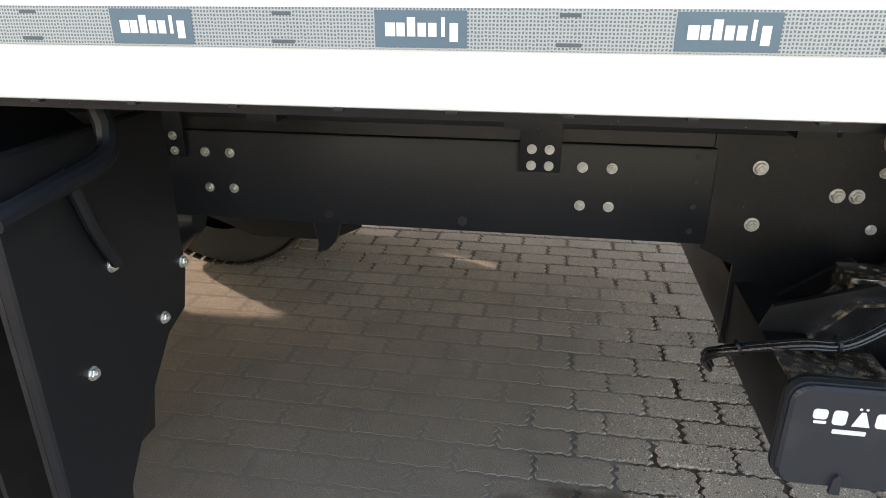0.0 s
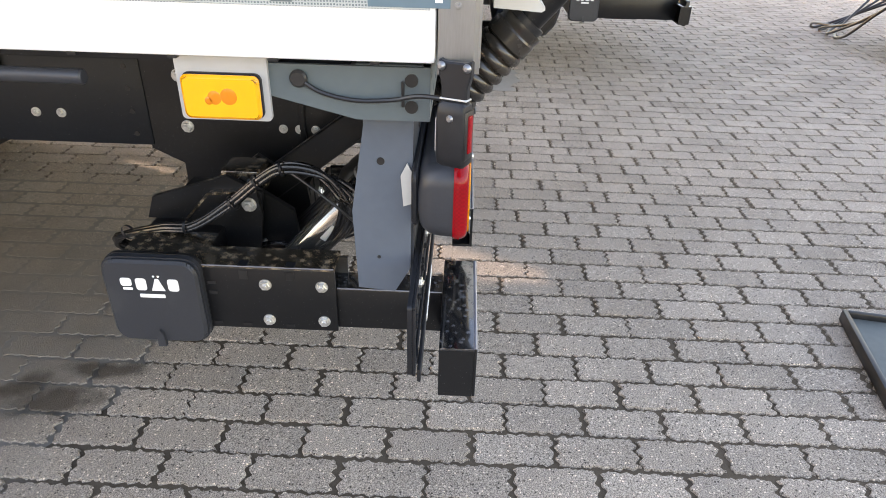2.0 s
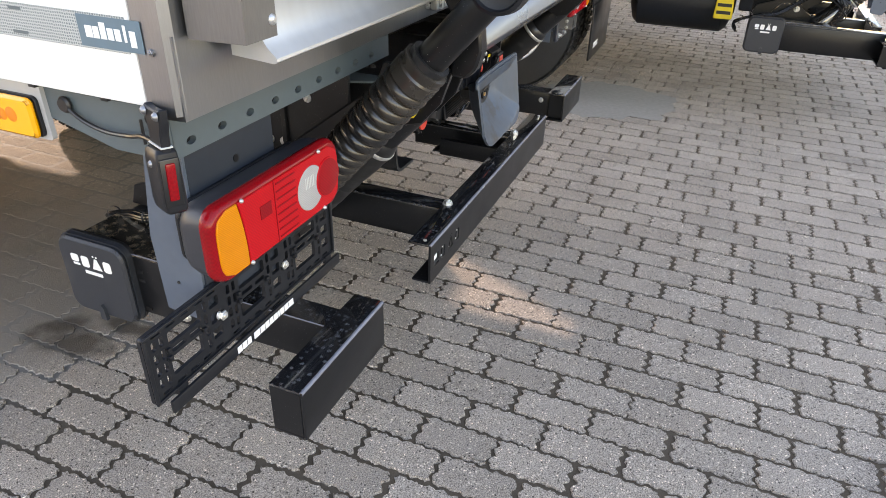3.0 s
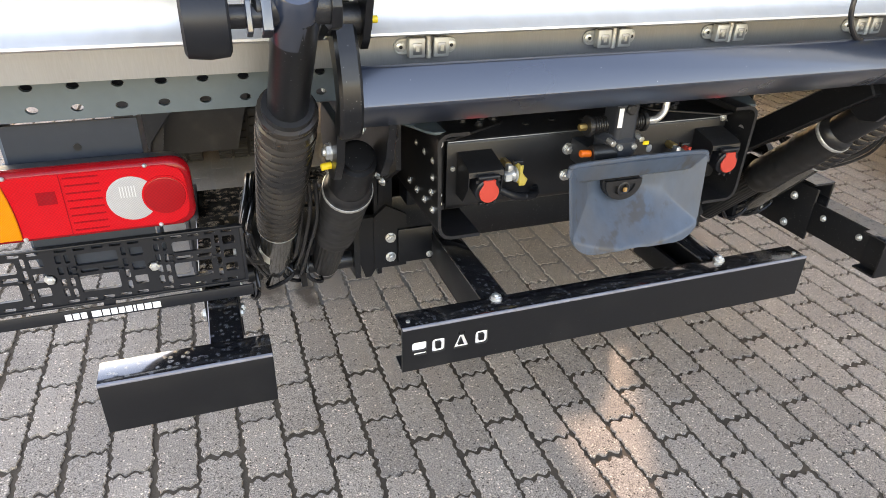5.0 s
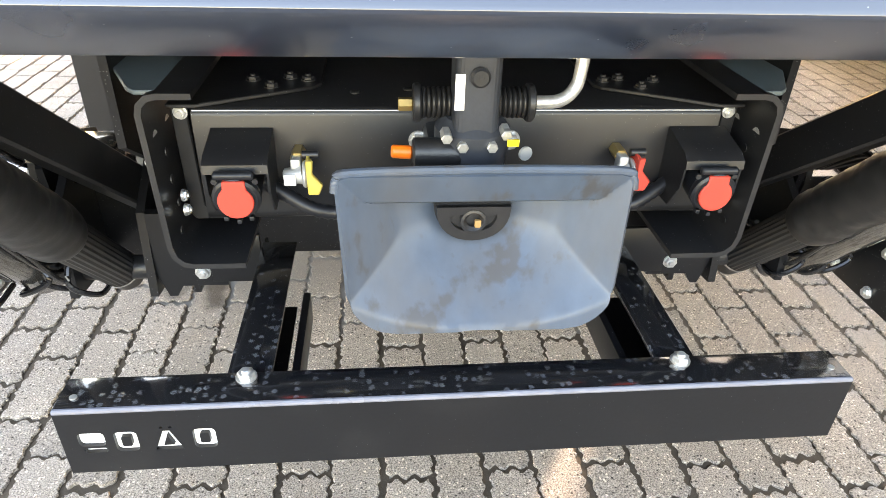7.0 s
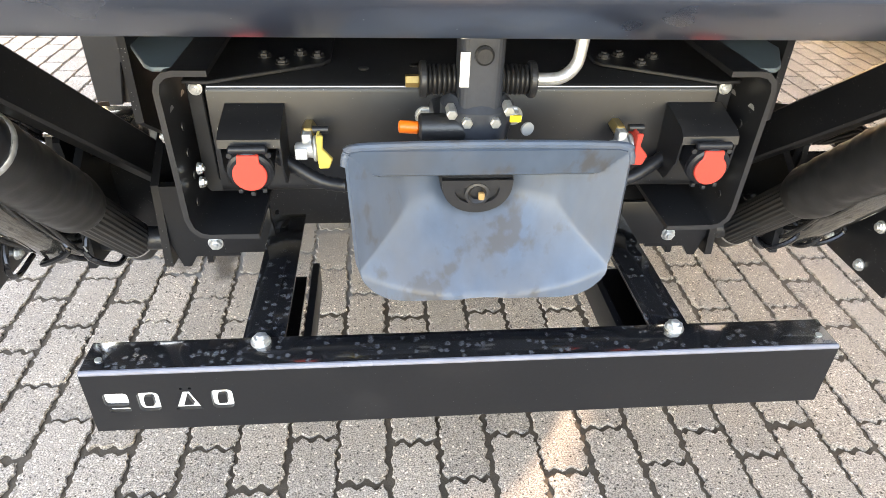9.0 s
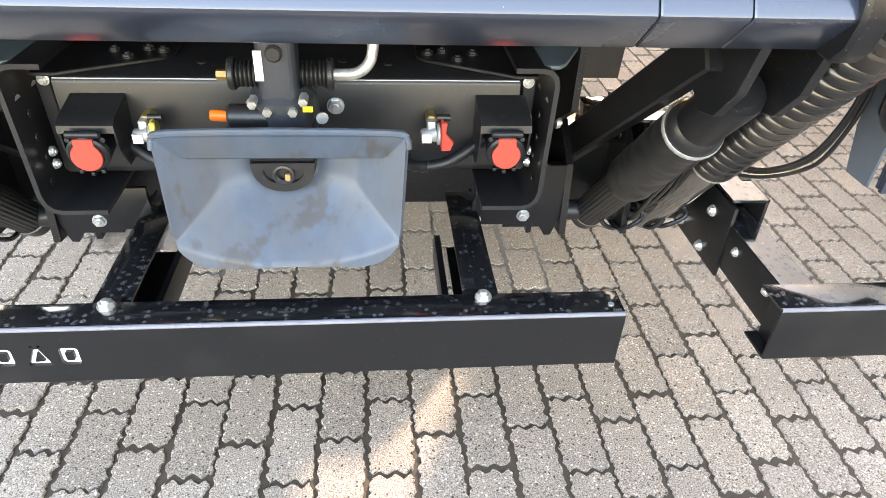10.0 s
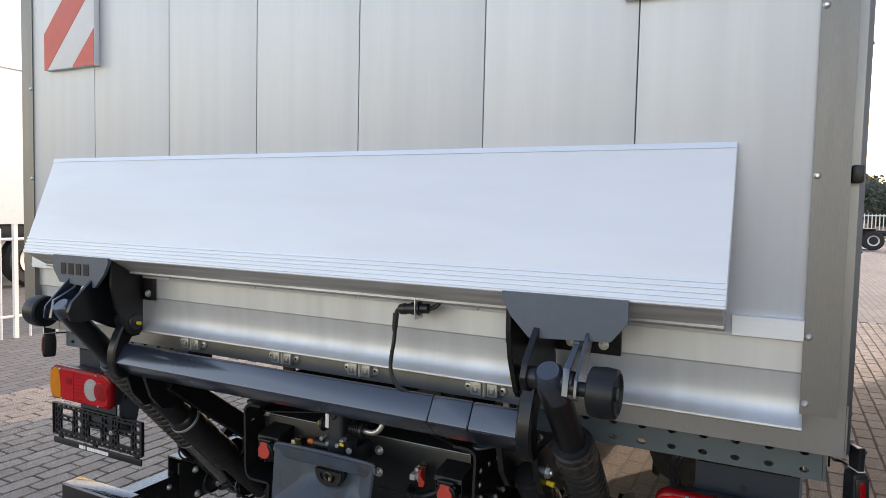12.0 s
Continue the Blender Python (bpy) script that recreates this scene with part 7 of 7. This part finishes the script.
def wheel_chock(x, y, z):
    t = thing("wheel_chock", (x, y, z), "yellow plastic wheel chock clipped under the chassis", "wheel chock")
    bm = prism(bmesh.new(), [(y - 0.06, z), (y + 0.055, z), (y + 0.05, z + 0.17), (y - 0.045, z + 0.18)], "x", x - 0.06, x + 0.06, 0.006)
    body = part("body", bm, YELLOW, t)
    for k in range(3):
        part("slot", box(bmesh.new(), x - 0.0625, x - 0.060, y - 0.045, y + 0.04, z + 0.03 + 0.045 * k, z + 0.05 + 0.045 * k), RUBBER, body)
    part("holder", box(bmesh.new(), x - 0.03, x + 0.03, y - 0.02, y + 0.02, z + 0.16, 0.95), CHASSIS, t)


wheel_chock(2.95, -0.575, 0.545)
tk = thing("air_tank", (3.1, -0.1, 0.5), "black air tank under the parked truck", "air tank")
part("tank", lathe(bmesh.new(), (3.15, -0.64, 0.60), (3.15, 0.04, 0.60), [(0, 0.05), (0.05, 0.15), (0.1, 0.18), (0.9, 0.18), (0.95, 0.15), (1, 0.05)], 26), CHASSIS, tk)
part("bracket", box(bmesh.new(), 3.1, 3.2, -0.2, -0.1, 0.68, 1.0), CHASSIS, tk)

# Made-up tank that keeps a strip of sun off the paving.
ft = thing("fuel_tank", (3.0, 3.9, 0.4), "black tank added under the parked truck to block low sun", "fuel tank")
part("tank", prism(bmesh.new(), rounded(2.56, 3.15, 0.36, 1.03, 0.12), "y", 2.6, 4.7, 0.01), CHASSIS, ft)
for y in (3.0, 3.7, 4.4):
    part("strap", prism(bmesh.new(), rounded(2.552, 3.158, 0.352, 1.07, 0.125), "y", y, y + 0.05), CHASSIS, ft)

# Unseen wheel, fender and sill, added to trim sun between the trucks.
ff = thing("front_wheel", (2.75, 5.1, 0.0), "unseen black front wheel and fender added to trim the sun", "wheel")
part("tyre", lathe(bmesh.new(), (2.56, 5.08, 0.475), (2.86, 5.08, 0.475), [(0, 0.29), (0, 0.40), (0.08, 0.455), (0.2, 0.475), (0.8, 0.475), (0.92, 0.455), (1, 0.40), (1, 0.29)], 40), TYRE, ff)
part("rim", lathe(bmesh.new(), (2.60, 5.08, 0.475), (2.55, 5.08, 0.475), [(0, 0.28), (0.6, 0.25), (1, 0.12)], 32), GALV, ff)
part("fender", strip(bmesh.new(), [(4.55, 0.62), (4.60, 0.90), (4.78, 1.12), (5.08, 1.22), (5.38, 1.12), (5.56, 0.90), (5.60, 0.62)], "x", 2.50, 3.0, 0.02), CHASSIS, ff)
part("cab_sill", box(bmesh.new(), 2.50, 2.62, 4.78, 5.45, 1.10, 1.34, 0.02), CHASSIS, ff)

# ================= yard things behind =================


def tray():
    t = thing("drain_tray", (-0.25, -1.48, 0.0), "flat grey tray with a black rubber rim lying on the pavers", "tray")
    m = Matrix.Translation((-0.206, -1.343, 0)) @ Matrix.Rotation(radians(170), 4, "Z")
    part("base", box(bmesh.new(), 0.01, 0.47, 0.01, 0.37, 0.0, 0.022, 0.003, m), TRAY, t)
    rim = bmesh.new()
    for a in ((0, 0.48, 0, 0.018), (0, 0.48, 0.362, 0.38), (0, 0.018, 0.018, 0.362), (0.462, 0.48, 0.018, 0.362)):
        box(rim, *a, 0.0, 0.045, 0.005, m)
    part("rim", rim, RUBBER, t)


tray()


def trolley():
    t = thing("workshop_trolley", (3.6, -3.8, 0), "red and black workshop trolley on pneumatic tyres", "trolley")
    for x, y in ((3.42, -3.62), (4.1, -4.3), (3.5, -4.35)):
        w = part("wheel", lathe(bmesh.new(), (x + 0.03, y - 0.035, 0.19), (x - 0.03, y + 0.035, 0.19), [(0, 0.11), (0.02, 0.165), (0.25, 0.188), (0.75, 0.188), (0.98, 0.165), (1, 0.11)], 30, False), TYRE, t, "black pneumatic tyre")
        part("rim", lathe(bmesh.new(), (x + 0.02, y - 0.024, 0.19), (x - 0.031, y + 0.036, 0.19), [(0, 0.05), (0.2, 0.11), (0.8, 0.112), (0.9, 0.1), (0.92, 0.03), (1, 0.03)], 24), RED_PAINT, w, "red steel rim")
        part("fork", box(bmesh.new(), x + 0.03, x + 0.05, y - 0.06, y - 0.04, 0.19, 0.42, 0.002), CHASSIS, t)
    part("frame", box(bmesh.new(), 3.3, 4.3, -4.45, -3.6, 0.40, 0.45, 0.006), CHASSIS, t)
    part("machine_body", box(bmesh.new(), 3.42, 4.2, -4.4, -3.68, 0.45, 0.85, 0.02), RED_PAINT, t, "red machine body with a yellow panel")
    part("panel", box(bmesh.new(), 3.415, 3.42, -4.0, -3.72, 0.52, 0.72), YELLOW, t)
    for k in range(4):
        part("cable", hose(bmesh.new(), [(3.5, -3.58, 0.6), (3.75 + 0.1 * k, -3.45, 0.35 - 0.05 * k), (4.1 + 0.2 * k, -3.42, 0.08), (4.6 + 0.1 * k, -3.6, 0.02), (4.9, -4.0 - 0.1 * k, 0.3)], 0.012), RUBBER, t)


trolley()


def fence(name, p, q, h, gap, r, label):
    t = thing(name, (*p, 0), label, "fence")
    a, b = Vector((*p, 0)), Vector((*q, 0))
    n = int((b - a).length / gap)
    for k in range(n + 1):
        c = a.lerp(b, k / n)
        part("picket", rod(bmesh.new(), c, c + Vector((0, 0, h)), r, 8), FENCE, t)
    for z in (0.25, h - 0.12):
        part("fence_rail", rod(bmesh.new(), a + Vector((0, 0, z)), b + Vector((0, 0, z)), r * 1.4, 8), FENCE, t)
    for k in range(0, n + 1, 12):
        c = a.lerp(b, k / n)
        part("fence_post", box(bmesh.new(), c.x - 0.022, c.x + 0.022, c.y - 0.022, c.y + 0.022, 0, h + 0.05), FENCE, t)


fence("yard_fence", (-6.6, 1.0), (-6.6, 9.0), 1.25, 0.16, 0.012, "white tubular steel yard fence")
fence("far_fence", (2.0, 52.0), (14.0, 52.0), 2.0, 0.22, 0.03, "white palisade fence far across the yard")


def trailer():
    t = thing("box_trailer", (-12, 8, 0), "pale white box trailer parked beyond the fence", "trailer")
    part("box", box(bmesh.new(), -13.5, -10.9, 1.5, 14.0, 1.15, 3.95, 0.02), WHITE, t)
    part("top_rail", box(bmesh.new(), -10.9, -10.87, 1.5, 14.0, 3.85, 3.96), ALU_H, t)
    part("frame", box(bmesh.new(), -13.3, -11.0, 1.6, 13.8, 0.85, 1.15, 0.01), CHASSIS, t)
    for y in (3.2, 4.5, 5.8):
        w = part("wheel", lathe(bmesh.new(), (-11.3, y, 0.5), (-11.0, y, 0.5), [(0, 0.2), (0, 0.45), (0.2, 0.5), (0.8, 0.5), (1, 0.45), (1, 0.2)], 32), TYRE, t)
        part("rim", lathe(bmesh.new(), (-11.1, y, 0.5), (-10.98, y, 0.5), [(0, 0.25), (1, 0.28), (0.6, 0.1), (0.6, 0.05)], 24), GALV, w)
    for y in (2.2, 7.5, 10):
        part("side_light", box(bmesh.new(), -10.99, -10.96, y, y + 0.12, 0.95, 1.0), AMBER, t)


trailer()


def tractor():
    t = thing("tractor_chassis", (5.5, 40, 0), "black tractor chassis parked across the yard", "truck chassis")
    part("frame", box(bmesh.new(), 2.4, 6.9, 39.6, 40.6, 0.75, 1.05, 0.02), CHASSIS, t)
    part("fender", box(bmesh.new(), 3.2, 5.4, 39.3, 41.0, 1.05, 1.12, 0.02), CHASSIS, t)
    for y in (39.4, 40.7):
        w = part("wheel", lathe(bmesh.new(), (5.3, y - 0.15, 0.5), (5.3, y + 0.15, 0.5), [(0, 0.2), (0, 0.45), (0.2, 0.5), (0.8, 0.5), (1, 0.45), (1, 0.2)], 32), TYRE, t)
        part("rim", lathe(bmesh.new(), (5.3, y - 0.05, 0.5), (5.3, y - 0.17, 0.5), [(0, 0.25), (1, 0.28), (0.6, 0.1), (0.6, 0.05)], 24), GALV, w)


tractor()


def cone(x, y):
    t = thing("traffic_cone", (x, y, 0), "orange traffic cone with white bands", "traffic cone")
    part("base", box(bmesh.new(), x - 0.25, x + 0.25, y - 0.25, y + 0.25, 0, 0.04, 0.01), ORANGE, t)
    part("body", lathe(bmesh.new(), (x, y, 0.04), (x, y, 0.95), [(0, 0.19), (1, 0.03)], 24), ORANGE, t)
    for z0, z1 in ((0.35, 0.5), (0.62, 0.75)):
        r = lambda z: 0.19 - 0.16 * (z - 0.04) / 0.91 + 0.003
        part("band", lathe(bmesh.new(), (x, y, z0), (x, y, z1), [(0, r(z0)), (1, r(z1))], 24, False), FENCE, t)


cone(6.0, 37.0)


def house():
    t = thing("house", (9, 75, 0), "pale house with a grey-brown pitched roof far away", "house")
    part("wall", box(bmesh.new(), 3, 11, 72, 82, 0, 3.2), RENDER_WALL, t)
    part("roof", prism(bmesh.new(), [(2.5, 3.2), (11.5, 3.2), (7, 6.4)], "y", 71.5, 82.5), ROOF, t)
    for x in (4.5, 8.5):
        part("window", box(bmesh.new(), x, x + 1.2, 71.94, 72.02, 1.0, 2.3), COVER, t)


house()


def tree(x, y, h, r, seed):
    t = thing("tree", (x, y, 0), "dark green broadleaf tree beyond the fence", "tree", "far trees")
    rnd = random.Random(seed)
    tr = bmesh.new()
    lathe(tr, (x, y, 0), (x + 0.2, y, h * 0.6), [(0, 0.3), (0.5, 0.2), (1, 0.1)], 10)
    for k in range(7):
        a = rnd.uniform(0, 6.28)
        lathe(tr, (x, y, h * (0.3 + 0.04 * k)), (x + math.cos(a) * r * 0.7, y + math.sin(a) * r * 0.7, h * (0.5 + 0.05 * k)), [(0, 0.1), (1, 0.03)], 6)
    part("trunk", tr, BARK, t)
    cr = bmesh.new()
    for k in range(2600):
        a, e, q = rnd.uniform(0, 6.283), rnd.uniform(-1, 1), rnd.random() ** 0.4
        bump = 1 + 0.3 * noise.noise((math.cos(a) * 2, math.sin(a) * 2, e * 2 + seed))
        c = Vector((x + math.cos(a) * math.sqrt(1 - e * e) * r * q * bump, y + math.sin(a) * math.sqrt(1 - e * e) * r * q * bump, h * 0.62 + e * h * 0.36 * q * bump))
        d = Vector((rnd.uniform(-1, 1), rnd.uniform(-1, 1), rnd.uniform(-1, 1))).normalized() * rnd.uniform(0.08, 0.2)
        f = d.orthogonal().normalized() * rnd.uniform(0.07, 0.16)
        cr.faces.new([cr.verts.new(c + v) for v in (d, f, -d, -f)])
    part("crown", cr, LEAF, t)


for k, (x, y, h, r) in enumerate(((3.5, 66, 5.0, 3.0), (7.5, 64, 5.4, 2.8), (12, 68, 5.2, 3.4), (-2, 70, 5.5, 3.2))):
    tree(x, y, h, r, k)

# ================= silt over the joints beside the truck =================


def silt():
    bm = bmesh.new()
    n = 150
    grid = []
    for j in range(n + 1):
        row = []
        for i in range(n + 1):
            x, y = -2.2 + 2.9 * i / n, 0.55 + 3.2 * j / n
            edge = min(1.0, max(0.0, (y - 0.85 - 0.25 * noise.noise((x * 1.7, y * 1.7, 3)) + 0.22 * (x + 0.6)) / 0.5)) * min(1.0, max(0.0, (x + 1.45) / 0.3))
            z = -0.0095 + 0.0083 * edge + 0.0002 * noise.noise((x * 17, y * 17, 7)) * edge
            row.append(bm.verts.new((x, y, z)))
        grid.append(row)
    for r0, r1 in zip(grid, grid[1:]):
        for i in range(n):
            bm.faces.new((r0[i], r0[i + 1], r1[i + 1], r1[i]))
    ob = part("silt", bm, SILT, None)
    tagged(ob, "thin damp layer of silt over the pavers", "silt", kind="stuff")


silt()


def sand_patch():
    bm = bmesh.new()
    ring = []
    for k in range(72):
        a = 2 * math.pi * k / 72
        w = 1 + 0.35 * noise.noise((math.cos(a) * 2, math.sin(a) * 2, 4.0)) + 0.12 * noise.noise((math.cos(a) * 7, math.sin(a) * 7, 1.0))
        ring.append(bm.verts.new((2.62 + 0.40 * w * math.cos(a), 0.05 + 0.48 * w * math.sin(a), 0.0014)))
    bm.faces.new(ring)
    tagged(part("sand_patch", bm, SANDY, None), "thin pale patch of sand swept over the pavers", "sand", kind="stuff")


sand_patch()


# ================= pavers =================


TOOTH = PYL / 6                # pitch of the teeth along the long sides


def paver_outline(phase, rnd, fine=True):
    """A paver whose long sides carry a row of teeth; phase: where the teeth stand, in turns."""
    hx, hy = 0.0497 + rnd.uniform(-0.001, 0.001), 0.1030 + rnd.uniform(-0.0015, 0.0015)
    nl, ns, amp = (36, 16, 0.0027) if fine else (6, 2, 0.0)
    p1, p2 = rnd.uniform(0, 6), rnd.uniform(0, 6)
    c = 0.005

    def wave(y, chip):
        t = 2 * math.pi * (y / TOOTH + phase)
        worn = 0.95 + 0.75 * noise.noise((y * 31 + chip * 5, chip, 0.5))
        return amp * worn * (math.sin(t) - 0.16 * math.sin(3 * t)) + 0.6 * amp * math.sin(0.37 * t + chip) + 0.45 * amp * math.sin(2.3 * t + chip) + 0.75 * amp * rnd.uniform(-1, 1)
    def end(t):
        return amp * (2.3 * math.sin(2.6 * math.pi * t) + 0.5 * math.sin(7 * t + p1) + 0.8 * rnd.uniform(-1, 1))
    pts = []
    for k in range(nl + 1):
        y = hy * (-1 + 2 * k / nl)
        pts.append((hx + wave(y, p1) - (c if k in (0, nl) else 0), y))
    for k in range(1, ns):
        t = 1 - 2 * k / ns
        pts.append((hx * t, hy + end(t)))
    for k in range(nl + 1):
        y = hy * (1 - 2 * k / nl)
        pts.append((-hx + wave(y, p2) + (c if k in (0, nl) else 0), y))
    for k in range(1, ns):
        t = -1 + 2 * k / ns
        pts.append((hx * t, -hy + end(t)))
    return pts


def paver_mesh(out_v, out_f, x, y, rnd, a, fine=True, phase=None):
    pts = paver_outline(y / TOOTH if phase is None else phase, rnd, fine)
    n = len(pts)
    base = len(out_v)
    ca, sa = math.cos(a), math.sin(a)
    level = 0.15 if y > 0.75 and x < 0.75 else 1.0
    tx, ty, dz = [level * rnd.uniform(-q, q) for q in (0.006, 0.005, 0.0012)]
    for z, k in ((-0.03, 1.0), (-0.0035, 1.0), (-0.0005, 0.965)):
        for px, py in pts:
            qx, qy = px * k if z > -0.003 else px, py * (1 - (1 - k) * 0.5) if z > -0.003 else py
            out_v.append((x + ca * qx - sa * qy, y + sa * qx + ca * qy, z + (dz + tx * qx + ty * qy if z > -0.01 else 0)))
    for r in (0, 1):
        for k in range(n):
            out_f.append((base + r * n + k, base + r * n + (k + 1) % n, base + (r + 1) * n + (k + 1) % n, base + (r + 1) * n + k))
    out_f.append(tuple(base + 2 * n + k for k in range(n)))


def lay_pavers():
    rnd = random.Random(4)
    near, v, f = [], [], []
    shared = []
    for k in range(24):
        vv, ff = [], []
        paver_mesh(vv, ff, 0, 0, rnd, 0, True, k / 24)
        me = bpy.data.meshes.new("paver")
        me.from_pydata(vv, [], ff)
        me.materials.append(PAVER)
        shared.append(me)
    ix0, ix1 = -39, 74
    for i in range(ix0, ix1):
        x = i * PX + 0.04
        off = (0.5 if i % 2 else 0.0) * PYL + rnd.uniform(-0.018, 0.018)
        for j in range(-26, 47):
            y = j * PYL + off + 0.05 + rnd.uniform(-0.004, 0.004)
            xx = x + rnd.uniform(-0.0025, 0.0025)
            a = rnd.uniform(-0.012, 0.012)
            if -0.95 < xx < 1.0 and -0.62 < y < 0.78 and len(near) < 300:
                near.append((xx, y, a))
            else:
                paver_mesh(v, f, xx, y, rnd, a, -2.0 < xx < 4.6 and -3.6 < y < 2.8)
    me = bpy.data.meshes.new("paver_field")
    me.from_pydata(v, [], f)
    me.materials.append(PAVER)
    ob = new("paver_field", me)
    ob.parent = ground
    tagged(ob, "field of toothed grey concrete pavers", kind="stuff")
    for k, (x, y, a) in enumerate(near):
        ob = new("paver", shared[round(24 * (y / TOOTH % 1)) % 24])
        ob.parent = ground
        ob.location = (x, y, rnd.uniform(-0.0008, 0.0008))
        ob.rotation_euler = (0, 0, a)


lay_pavers()
